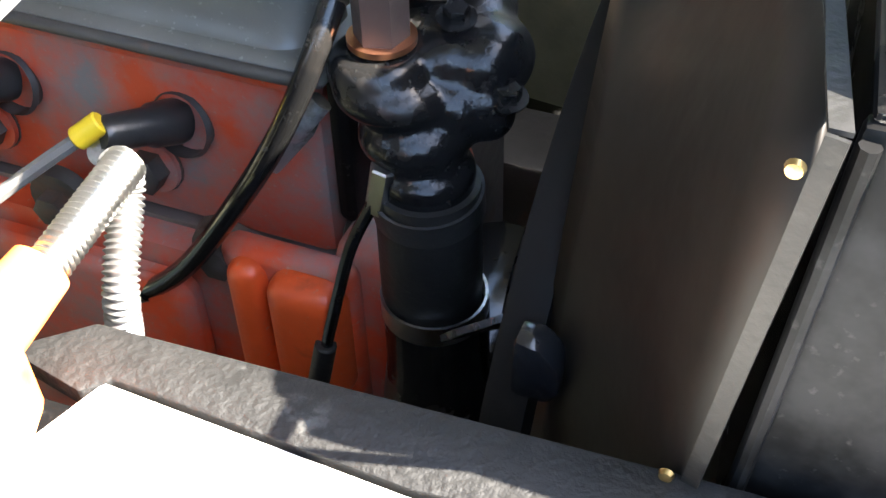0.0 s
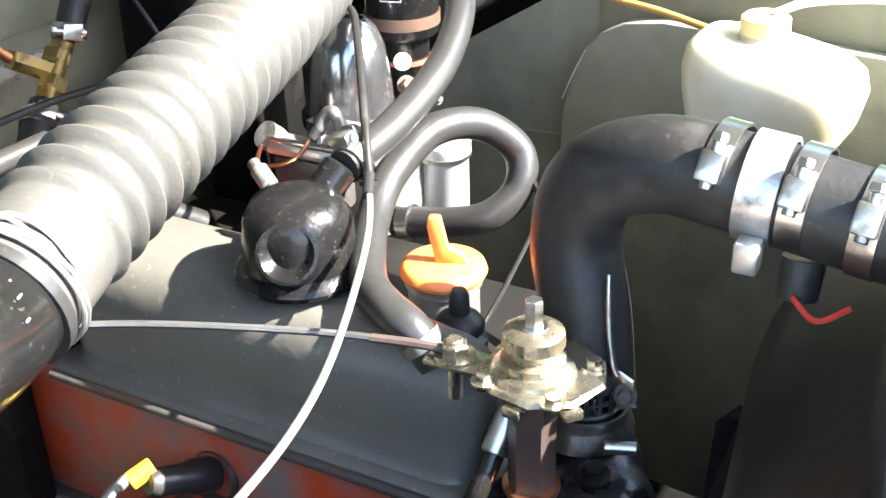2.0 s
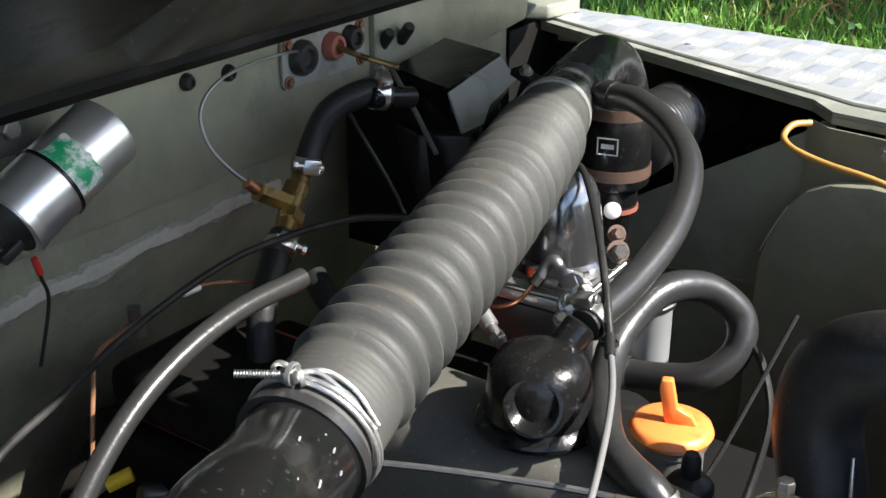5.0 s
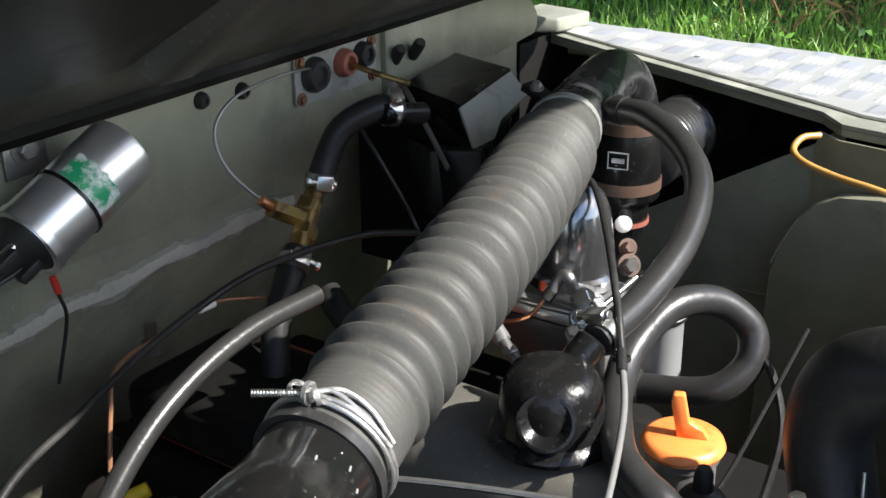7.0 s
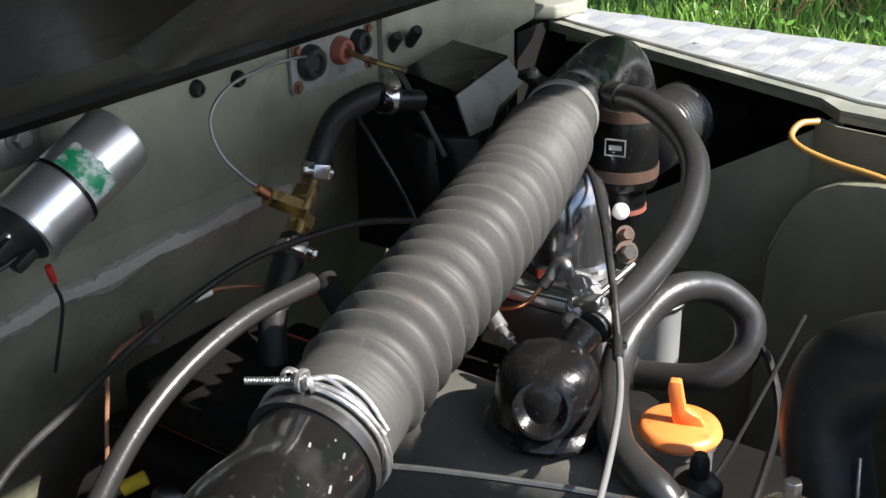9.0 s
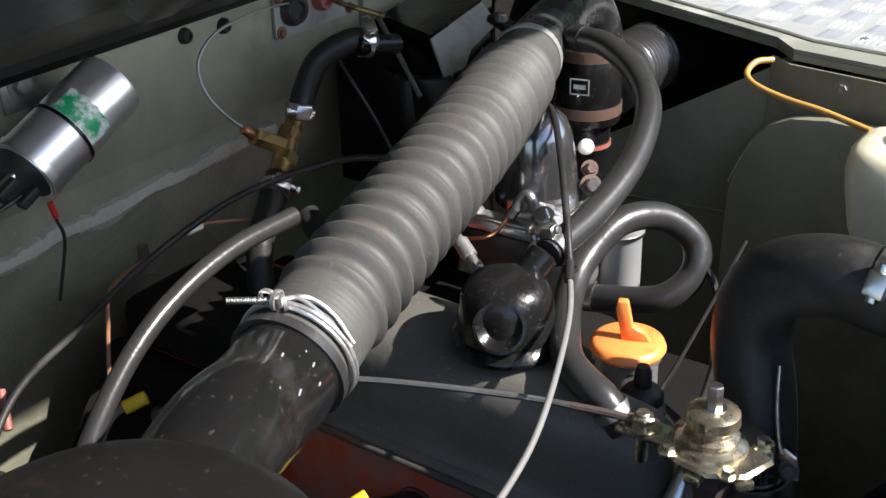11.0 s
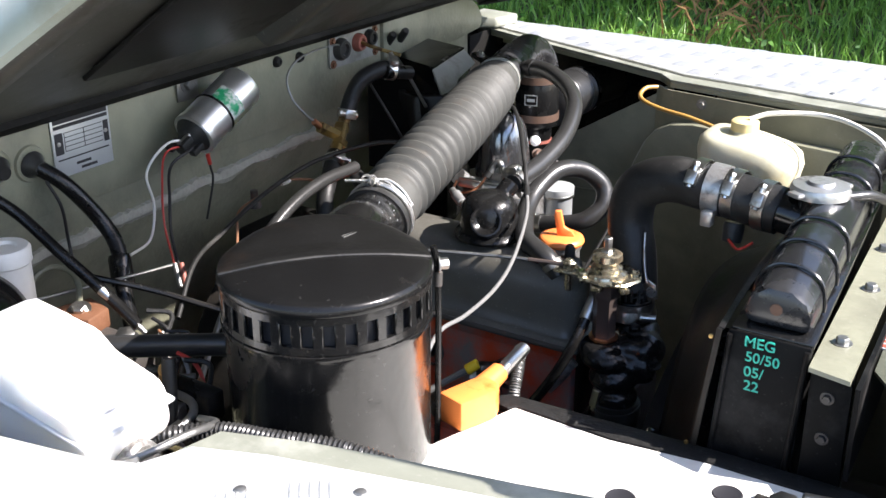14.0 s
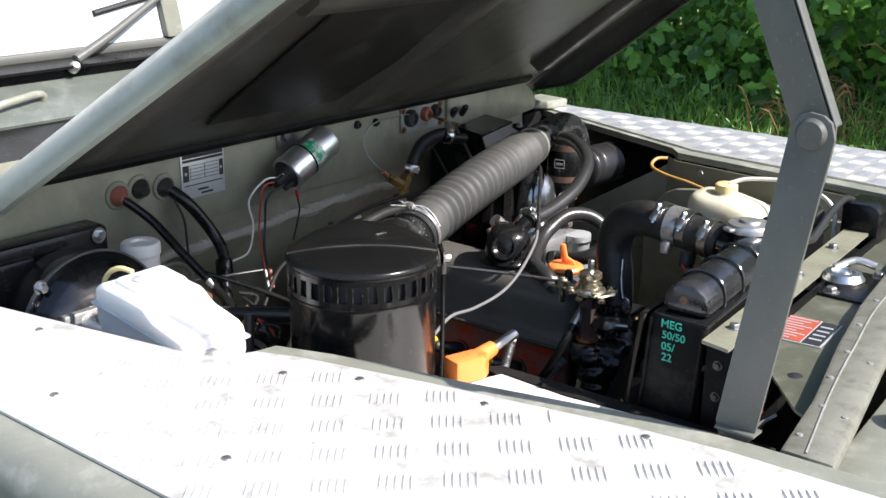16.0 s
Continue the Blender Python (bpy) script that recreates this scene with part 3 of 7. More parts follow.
# ---- bulkhead ----
bh = thing("bulkhead", "olive-painted bulkhead with a ragged line of grey seam sealant", "bulkhead", kind="structure")
part("upper_panel", box((-0.004, -0.27, 1.043), (0.0, 1.088, 1.150), 0.001), "olive", bh)
part("lower_panel", prism([(-0.012, 1.043), (-0.009, 1.043), (-0.004, 1.0), (-0.055, 0.92), (-0.10, 0.55), (-0.104, 0.55), (-0.059, 0.92), (-0.008, 1.0)], "y", -0.27, 1.20), "olive", bh)
part("top_ledge", prism([(0.0, 1.150), (0.004, 1.153), (0.001, 1.156), (-0.09, 1.160), (-0.20, 1.175), (-0.20, 1.17), (-0.09, 1.154), (-0.004, 1.151)], "y", -0.27, 1.20), "olive", bh)
part("bonnet_seal", tube([(-0.008, -0.25, 1.157), (-0.008, 0.4, 1.159), (-0.008, 1.10, 1.160)], 0.006, 10, 10), "rubber", bh, "black rubber bonnet seal")
bm = bmesh.new()
rows = []
N = 150
for k in range(N + 1):
    y = 0.12 + 0.585 * k / N
    zc = 0.996 + 0.022 * (y - 0.12) / 0.62
    up_ = 0.0068 + 0.0065 * noise.noise((y * 26, 0, 0)) + 0.0035 * noise.noise((y * 140, 3, 0))
    dn = 0.0075 + 0.0075 * noise.noise((y * 21, 9, 0)) + 0.004 * noise.noise((y * 125, 5, 0))
    lift = 0.0016 + 0.0008 * noise.noise((y * 60, 1, 4))
    rows.append([bm.verts.new(p) for p in ((-0.007, y, zc - dn - 0.001), (lift * 0.6 - 0.003, y, zc - dn), (lift, y, zc - dn * 0.4), (lift * 1.1, y, zc + up_ * 0.4), (lift * 0.5, y, zc + up_), (-0.006, y, zc + up_ + 0.001))])
for a, c in zip(rows, rows[1:]):
    for i in range(5):
        bm.faces.new((a[i], a[i + 1], c[i + 1], c[i]))
part("seam_sealant", bm, "sealant", bh, "ragged grey seam sealant", 20)
for q in ((0.606, 1.134, 0.0), (0.652, 1.131, 0.0)):
    b = lathe([(0, 0.004), (0.003, 0.004), (0.0032, 0.006), (0.005, 0.006), (0.0068, 0.0035), (0.0075, 0.0005), (0.0075, -0.002), (0, -0.002)], aim((0, q[0], q[1]), (1, q[0], q[1])), 20)
    part("grommet", b, "rubber", bh)
# corner pillar with a rounded pale cheek
part("top_cheek", prism([(0.84, 1.152), (0.88, 1.165), (0.94, 1.169), (1.00, 1.168), (1.05, 1.161), (1.085, 1.147), (1.112, 1.128), (1.127, 1.108), (1.122, 1.088), (1.04, 1.080), (0.84, 1.080)], "x", -0.10, 0.007, 0.006), "olive", bh, "rounded dull end of the bulkhead")
# the shadowed gap behind the wing, painted as a black sheet and post
part("corner_shade", box((0.0, 1.089, 0.60), (0.004, 1.20, 1.080), 0.001), "grease_shade", bh, "black sheet standing for the shadow behind the wing")
part("corner_post", box((-0.10, 1.085, 0.9), (-0.030, 1.19, 1.079), 0.006), "grease_shade", bh)
part("wing_bracket", prism([(-0.045, 1.115), (0.018, 1.150), (0.030, 1.205), (-0.045, 1.215)], "z", 1.084, 1.101, 0.003), "olive_pale", bh, "pale bracket at the rear of the wing")

# chassis, floor of the bay
ch = thing("chassis", "dark greasy chassis rails and crossmember under the engine", "chassis", kind="structure")
for y0 in (0.02, 0.80):
    part("rail", box((-0.1, y0, 0.46), (1.15, y0 + 0.08, 0.60), 0.006), "castiron", ch)
# added sheet that keeps light from the sunny ground out of the bay
part("bay_closing_sheet", box((-0.02, -0.20, 0.455), (1.09, 1.18, 0.46), 0.001), "satin", ch)
part("crossmember", box((0.62, 0.10, 0.46), (0.74, 0.80, 0.54), 0.006), "castiron", ch)
part("steering_relay", rod((0.78, 0.16, 0.5), (0.78, 0.16, 0.72), 0.03), "castiron", ch)
part("front_bulk", box((1.10, -0.30, 0.5), (1.13, 1.2, 0.98), 0.004), "olive", ch)


# ---- bonnet ----
TH = radians(34)
HINGE = Vector((-0.05, 0, 1.118))
BON = Matrix.Translation(HINGE) @ Matrix.Rotation(-TH, 4, "Y")      # local x runs up the bonnet
bonnet = thing("bonnet", "raised bonnet with a dark dirty underside and pale edges", "bonnet")
LB = 1.00
NY0, NY1, FY0, FY1 = -0.125, 0.055, 1.165, 0.955


def by(s, near):
    return (NY0 + (NY1 - NY0) * s / LB) if near else (FY0 + (FY1 - FY0) * s / LB)


def sheet(pts, z0, z1):
    """A sheet outline (local x, y) lying in the bonnet's plane."""
    return prism(pts, "z", z0, z1, m=BON)


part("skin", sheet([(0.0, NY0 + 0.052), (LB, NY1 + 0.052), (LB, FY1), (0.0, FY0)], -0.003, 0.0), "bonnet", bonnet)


def skirt(near):
    """The turned-down side of the bonnet, rounded at the top and deeper away from the hinge."""
    s = 1 if near else -1
    own = bmesh.new()
    rows = []
    prof = [(0.055, 0.0), (0.036, -0.0025), (0.019, -0.008), (0.005, -0.016), (-0.004, -0.026), (-0.0095, -0.037), (-0.010, -0.046), (-0.005, -0.053), (0.006, -0.055), (0.006, -0.051), (-0.002, -0.047), (-0.004, -0.038), (0.001, -0.028), (0.012, -0.018), (0.030, -0.009), (0.055, -0.004)] if near else [
            (0.022, 0.0005), (0.008, 0.001), (-0.002, -0.003), (-0.009, -0.011), (-0.0125, -0.021), (-0.0125, -0.034), (-0.0095, -0.046), (-0.002, -0.054), (0.006, -0.055), (0.006, -0.051), (-0.005, -0.045), (-0.008, -0.030), (-0.006, -0.014), (0.002, -0.006), (0.022, -0.004)]
    for x in (0.02, 0.06, 0.13, 0.25, 0.5, 0.75, LB):
        k = min(1.0, 0.15 + x / 0.15)
        rows.append([own.verts.new(BON @ Vector((x, by(x, near) + s * p, q * (k if q < -0.02 else 1)))) for p, q in prof])
    for a, c in zip(rows, rows[1:]):
        for i in range(len(prof)):
            j = (i + 1) % len(prof)
            own.faces.new((a[i], a[j], c[j], c[i]))
    own.faces.new(rows[0])
    own.faces.new(rows[-1][::-1])
    return own


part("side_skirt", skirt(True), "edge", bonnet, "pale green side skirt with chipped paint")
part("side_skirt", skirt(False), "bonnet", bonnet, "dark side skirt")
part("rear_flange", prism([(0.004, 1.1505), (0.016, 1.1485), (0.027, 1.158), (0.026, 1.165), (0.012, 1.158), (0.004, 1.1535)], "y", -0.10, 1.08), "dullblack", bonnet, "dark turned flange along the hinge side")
part("front_edge", prism([(LB - 0.02, -0.030), (LB + 0.004, -0.030), (LB + 0.004, 0.002), (LB - 0.03, 0.002), (LB - 0.03, 0.0005), (LB, 0.0005), (LB, -0.027), (LB - 0.02, -0.027)], "y", NY1, FY1, m=BON), "edge", bonnet)


def rib(a, c, w=0.028, h=0.020):
    """A pressed stiffener on the underside from a to c (local x, y)."""
    a, c = Vector((*a, 0)), Vector((*c, 0))
    m = BON @ Matrix.Translation((a.x, a.y, -0.0035)) @ Matrix.Rotation(math.atan2(c.y - a.y, c.x - a.x), 4, "Z")
    return prism([(-w, 0), (-w * .7, -h * .8), (-w * .5, -h), (w * .5, -h), (w * .7, -h * .8), (w, 0)], "x", 0, (c - a).length, m=m)


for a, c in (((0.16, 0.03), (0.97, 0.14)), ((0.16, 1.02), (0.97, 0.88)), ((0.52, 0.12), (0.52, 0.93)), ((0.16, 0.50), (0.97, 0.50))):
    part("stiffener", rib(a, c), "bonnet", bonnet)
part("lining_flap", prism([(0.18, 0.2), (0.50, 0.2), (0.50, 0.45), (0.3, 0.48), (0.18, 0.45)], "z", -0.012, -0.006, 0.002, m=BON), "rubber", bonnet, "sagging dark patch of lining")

# ---- scuttle and windscreen ----
sc = thing("scuttle", "sunlit olive scuttle with a dark ventilator slot below the windscreen", "scuttle", kind="structure")
part("gutter", prism([(-0.085, 1.158), (-0.172, 1.186), (-0.172, 1.176), (-0.085, 1.150)], "y", -0.36, 1.10), "satin", sc, "black drain gutter")
part("scuttle_top", prism([(-0.170, 1.190), (-0.178, 1.198), (-0.215, 1.214), (-0.250, 1.232), (-0.250, 1.225), (-0.215, 1.207), (-0.172, 1.184)], "y", -0.36, 1.24), "scuttlepaint", sc)
part("vent_flap", prism([(-0.250, 1.231), (-0.252, 1.254), (-0.258, 1.254), (-0.256, 1.228)], "y", -0.36, 1.24), "satin", sc)
part("vent_lip", prism([(-0.232, 1.252), (-0.250, 1.258), (-0.272, 1.262), (-0.272, 1.256), (-0.250, 1.252), (-0.232, 1.248)], "y", -0.36, 1.24), "satin", sc)
part("dash_side", box((-0.6, -0.36, 0.6), (-0.10, 1.24, 1.15), 0.01), "olive", sc)
ws = thing("windscreen", "flat windscreen in a pale green frame catching the sky", "windscreen", kind="structure")
part("bottom_frame", box((-0.290, -0.36, 1.258), (-0.262, 1.24, 1.274), 0.005), "grey", ws)
part("side_frame", box((-0.36, -0.36, 1.27), (-0.325, -0.325, 1.70), 0.006), "olive_pale", ws)
part("centre_frame", prism([(-0.255, 1.274), (-0.285, 1.274), (-0.395, 1.70), (-0.365, 1.70)], "y", 0.425, 0.46, 0.004), "olive_pale", ws)
part("glass", prism([(-0.268, 1.274), (-0.272, 1.274), (-0.382, 1.70), (-0.378, 1.70)], "y", -0.33, 1.21), "glass", ws)
part("top_frame", box((-0.40, -0.36, 1.69), (-0.36, 1.24, 1.73), 0.008), "olive_pale", ws)


# ---- engine ----
engine = thing("engine", "four-cylinder engine in chipped orange-red paint over greasy iron", "engine")
part("cylinder_head", box((0.01, 0.492, 0.775), (0.505, 0.66, 0.900), 0.008), "engine", engine)
part("block", box((0.0, 0.470, 0.50), (0.505, 0.69, 0.772), 0.012), "engine", engine)
part("head_gasket", box((0.005, 0.488, 0.7715), (0.508, 0.665, 0.7755), 0.001), "dullsteel", engine)
part("front_cover", box((0.505, 0.49, 0.52), (0.535, 0.68, 0.80), 0.010), "castiron", engine)
part("head_end", box((0.5055, 0.494, 0.80), (0.519, 0.69, 0.899), 0.006), "dullblack", engine, "black head end")
part("manifold_side", box((0.0, 0.592, 0.60), (0.508, 0.702, 0.885), 0.008), "grease_shade", engine, "black manifold side")
# black cover added to keep the sunlit orange head top dark
part("head_top_cover", box((0.190, 0.574, 0.8995), (0.512, 0.703, 0.906), 0.002), "grease_shade", engine, "black cover added over the orange head")
part("sump", box((0.02, 0.48, 0.40), (0.50, 0.68, 0.50), 0.02), "castiron", engine)

# rocker cover: pressed lid with a rolled flange
SEC = [(0.474, 0.912), (0.480, 0.916), (0.4805, 0.935), (0.480, 0.955), (0.4825, 0.970), (0.489, 0.983), (0.500, 0.990), (0.512, 0.992), (0.545, 0.992), (0.556, 0.990), (0.567, 0.983), (0.5735, 0.970), (0.576, 0.955), (0.5755, 0.935), (0.576, 0.916), (0.582, 0.912)]
rcm = bmesh.new()
rsec = []
RX0, RX1, RR = 0.215, 0.512, 0.026
for x in [RX0 + RR * (1 - math.cos(radians(15 * i))) for i in range(7)] + [0.30, 0.37, 0.44] + [RX1 - RR * (1 - math.cos(radians(90 - 15 * i))) for i in range(7)]:
    e = min(RR, x - RX0, RX1 - x)
    inset = RR - math.sqrt(max(0.0, RR * RR - (RR - e) ** 2))
    far = 0.582 - 0.066 * max(0.0, min(1.0, (x - 0.385) / 0.080)) ** 0.8
    rsec.append([rcm.verts.new((x, (lambda v: v if v <= 0.512 else 0.512 + (v - 0.512) * (far - 0.512) / 0.070)(0.528 + (y - 0.528) * (1 - inset / 0.054)), z - (inset * 0.9 if z > 0.975 else inset * 0.55 if z > 0.96 else 0))) for y, z in SEC])
for p, q in zip(rsec, rsec[1:]):
    for i in range(len(SEC) - 1):
        rcm.faces.new((p[i], p[i + 1], q[i + 1], q[i]))
rcm.faces.new(rsec[0][::-1])
rcm.faces.new(rsec[-1])
rc = part("rocker_cover", rcm, "rocker", engine, "dull grey-black pressed rocker cover", 60)
fl = bmesh.new()
prism([(0.470, 0.902), (0.586, 0.902), (0.588, 0.907), (0.584, 0.914), (0.473, 0.914), (0.468, 0.908)], "x", 0.208, 0.520, 0.004, bm=fl)
# black boxes added over the orange rear of the engine
part("rear_side", box((0.0, 0.464, 0.70), (0.165, 0.4905, 0.899), 0.008), "grease_shade", engine, "black rear side")
part("rear_cover", box((0.02, 0.476, 0.901), (0.206, 0.598, 0.945), 0.012, seg=3), "grease_shade", engine, "black rear cover")
part("flange", fl, "rocker", rc)
part("rolled_edge", tube([(0.212, 0.4685, 0.9075), (0.30, 0.4680, 0.9075), (0.42, 0.4680, 0.9075), (0.500, 0.4685, 0.9075), (0.514, 0.473, 0.9075), (0.519, 0.486, 0.9075), (0.5195, 0.52, 0.9075), (0.519, 0.575, 0.9075)], 0.0034, 10, 10), "castiron", rc, "rolled worn edge")


# ---- air cleaner ----
AC = Vector((0.4565, 0.1285, 0.0))
ZT, RC = 1.122, 0.090
air = thing("air_cleaner", "black oil-bath air cleaner with a slotted band and wire strap", "air cleaner")
part("bowl", lathe([(0, 0.86), (0.070, 0.86), (0.080, 0.868), (0.0835, 0.885), (0.0845, 1.074), (0.087, 1.078), (0.087, 1.082), (0.0815, 1.084), (0.078, 1.084), (0, 1.084)], pose(AC.x, AC.y, 0), 64), "gloss", air)
NS = 32
first = None
for k in range(NS):
    m = pose(AC.x, AC.y, 0) @ Matrix.Rotation(2 * math.pi * k / NS, 4, "Z")
    if first is None:
        first = part("band_bar", box((0.082, -0.0042, 1.083), (0.086, 0.0042, 1.114), 0.0008, None, 1), "gloss", air)
        first.matrix_basis = m
    else:
        ob = new("band_bar", first.data)
        ob.parent, ob.matrix_basis = air, m
for z in (1.0865, 1.1115):
    part("band_hoop", ring((AC.x, AC.y, z), (0, 0, 1), 0.0818, 0.006, 0.0045, seg=64), "gloss", air)
part("band_core", lathe([(0.0795, 1.083), (0.0795, 1.115)], pose(AC.x, AC.y, 0), 48), "ink", air)
lid = lathe([(0.0858 * k / 12, 1.1245 + 0.008 * (1 - (k / 12) ** 2)) for k in range(12)] + [(0.0845, 1.1243), (0.0870, 1.1215), (0.0876, 1.117), (0.0868, 1.115), (0.080, 1.1145), (0, 1.1145)], pose(AC.x, AC.y, 0), 64)
part("lid", lid, "satin", air)
# raised rear hump on which the outlet sits
DV = Vector((-0.40, 0.917, 0)).normalized()
SV = Vector((DV.y, -DV.x, 0))
CH = Vector((-0.70, 0.714, 0)).normalized()       # away from the seam across the lid
CT = Vector((CH.y, -CH.x, 0))
hump = bmesh.new()
rows = []
for i in range(27):
    d = -0.009 + 0.0945 * i / 26
    row = []
    for j in range(25):
        half = math.sqrt(max(0.0, 0.0858 ** 2 - d * d))
        u = (-1 + 2 * j / 24) * half
        rr = math.hypot(d, u) / 0.0858
        z = 1.1248 + 0.0020 * min(1, (d + 0.009) / 0.004) * (1 - rr ** 12) + 0.008 * (1 - rr * rr) + 0.016 * max(0.0, (d - 0.015) / 0.07) * (1 - rr ** 7)
        row.append(hump.verts.new(AC + CH * d + CT * u + Vector((0, 0, z))))
    rows.append(row)
for a, c in zip(rows, rows[1:]):
    for j in range(24):
        hump.faces.new((a[j], a[j + 1], c[j + 1], c[j]))
bmesh.ops.remove_doubles(hump, verts=hump.verts, dist=1e-5)
part("lid_hump", hump, "satinrust", air, "raised rear half worn to rust at the seam")
part("lid_seam", tube([AC + CH * -0.009 + CT * u + Vector((0, 0, 1.1246 + 0.008 * (1 - (u * u + 0.00008) / .00736))) for u in (-0.085, -0.045, 0, 0.045, 0.085)], 0.0014, 8, 8), "rubber", air)
HOSE_A = Vector((0.358, 0.332, 1.074))
part("outlet_duct", tube([AC + Vector((-0.03, 0.045, 1.088)), AC + Vector((-0.06, 0.115, 1.092)), HOSE_A + Vector((0.012, -0.03, 0.002)), HOSE_A + Vector((-0.01, 0.03, 0.0))], 0.0315, 10, 32), "gloss", air, "scuffed black outlet duct")
m_strap = AC + CT * 0.0895 + CH * 0.004
part("strap", tube([m_strap + Vector((0, 0, 1.128)), m_strap + CT * 0.004 + Vector((0, 0, 1.10)), m_strap + CT * 0.003 + Vector((0, 0, 0.98)), m_strap + Vector((0, 0, 0.87))], 0.0028, 6, 8), "satin", air)
b = hexbolt(m_strap + CT * 0.004 + Vector((0, 0, 1.112)), CT, 0.005, 0.009)
part("strap_nut", b, "dullsteel", air)
part("strap_clip", rod(m_strap + CT * 0.004 + Vector((0, 0, 1.092)), m_strap + CT * 0.0045 + Vector((0, 0, 1.106)), 0.0036, 12, 0.0008), "castiron", air)
for off in (-0.0012, 0.0012):
    part("scratch_mark", box((-0.007, off - 0.00025, -0.003), (0.007, off + 0.00025, 0.0002), 0, Matrix.Translation((0.455, 0.163, 1.1362)) @ Matrix.Rotation(radians(78), 4, "Z")), "dullsteel", air)
da, dz = AC + Vector((-0.06, 0.115, 1.092)), HOSE_A + Vector((0.012, -0.03, 0.002))
dd = (dz - da).normalized()
ds = dd.cross(Vector((0, 0, 1))).normalized()
du = ds.cross(dd)
for f, ang, ln in ((1.10, 38, 0.005), (1.02, 52, 0.006), (0.8, 25, 0.004), (0.55, 60, 0.007), (0.35, 44, 0.004), (1.06, 12, 0.003), (0.95, 70, 0.004)):
    nrm = math.cos(radians(ang)) * du + math.sin(radians(ang)) * ds
    c = da + (dz - da) * f + nrm * 0.0314
    part("paint_chip", rod(c - dd * ln / 2 + ds * ln * 0.2, c + dd * ln / 2, 0.0006, 6), "plate", air)
part("support_post", rod((0.46, 0.12, 0.56), (0.46, 0.12, 0.862), 0.06), "satin", air)

# ---- intake hose ----
HOSE_PTS = [HOSE_A, Vector((0.345, 0.40, 1.088)), Vector((0.325, 0.51, 1.104)), Vector((0.295, 0.62, 1.108)), Vector((0.252, 0.74, 1.104)), Vector((0.234, 0.785, 1.102))]
intake = thing("intake_hose", "grey ribbed cloth-covered intake hose, creased on its bend", "intake hose")
def ribbed(f, s):
    edge = max(0.0, min(1.0, (f - 0.085) / 0.03)) * max(0.0, min(1.0, (0.885 - f) / 0.03))
    crease = 0.0016 * math.exp(-((f - 0.66) / 0.012) ** 2) + 0.0012 * math.exp(-((f - 0.72) / 0.010) ** 2)
    return 0.0326 - 0.0030 * max(0.0, min(1.0, (f - 0.86) / 0.08)) + edge * (0.0066 * (0.5 + 0.5 * math.cos(s * 2 * math.pi / 0.0174)) ** 1.5 - 0.0034) - crease + 0.0002 * math.sin(s * 1700) * (1 - edge)


part("ribbed_hose", tube(HOSE_PTS, ribbed, 56, 48), "canvas", intake)
hd = (HOSE_PTS[1] - HOSE_PTS[0]).normalized()
hs = hd.cross(Vector((0, 0, 1))).normalized()
hu = hs.cross(hd)


def around(c, r, a0, a1, slant=0.0, n=28):
    return [c + r * (math.cos(radians(a0 + (a1 - a0) * i / n)) * hu + math.sin(radians(a0 + (a1 - a0) * i / n)) * hs) + hd * slant * i / n for i in range(n + 1)]


clipc = HOSE_A + hd * 0.010
knot = clipc + hu * 0.0385 - hs * 0.004
cl = part("wire_clip", tube(around(clipc, 0.0353, 0, 360), 0.0013, 1, 8, smooth=False), "alloy", intake, "twisted bright wire clip")
part("wire_clip", tube(around(clipc + hd * 0.0032, 0.0353, 0, 360), 0.0013, 1, 8, smooth=False), "alloy", intake)
part("wire_tail", tube([knot, knot + hs * 0.010 + hd * 0.006 - hu * 0.001, knot + hs * 0.026 + hd * 0.005 - hu * 0.012, clipc + hs * 0.0345 + hu * 0.012 + hd * 0.003], 0.0012, 8, 8), "alloy", cl)
part("wire_tail", tube([knot - hu * 0.001, knot + hs * 0.012 + hd * 0.009 - hu * 0.002, knot + hs * 0.026 + hd * 0.0105 - hu * 0.012, clipc + hs * 0.0345 + hu * 0.012 + hd * 0.006], 0.0012, 8, 8), "alloy", cl)
for q, w, r in ((knot, hs, 0.0042), (knot - hs * 0.005, hd, 0.0046), (knot + hs * 0.004, hs + hd, 0.0036)):
    part("wire_loop", ring(q, w, r, 0.0022, 0.0018, seg=18), "alloy", cl)
part("clip_knot", lathe([(0, -0.004), (0.0035, -0.0035), (0.004, 0), (0.0035, 0.0035), (0, 0.004)], aim(knot, knot + hu), 12), "steel", cl)
left = Vector((-0.81, -0.58, 0.02))
part("threaded_screw", tube([knot, knot + left * 0.013, knot + left * 0.027], lambda f, s: 0.0019 + 0.00035 * math.sin(s * 2 * math.pi / 0.0014), 60, 10), "steel", cl)
part("rubber_band", ring(HOSE_A + hd * 0.001, hd, 0.0317, 0.006, 0.0036), "rubber_grey", intake)
he = (HOSE_PTS[-1] - HOSE_PTS[-2]).normalized()
part("band_clip", ring(HOSE_PTS[-1] - he * 0.006, he, 0.0297, 0.012, 0.0016), "sealplate", intake, "pale flat band clip")
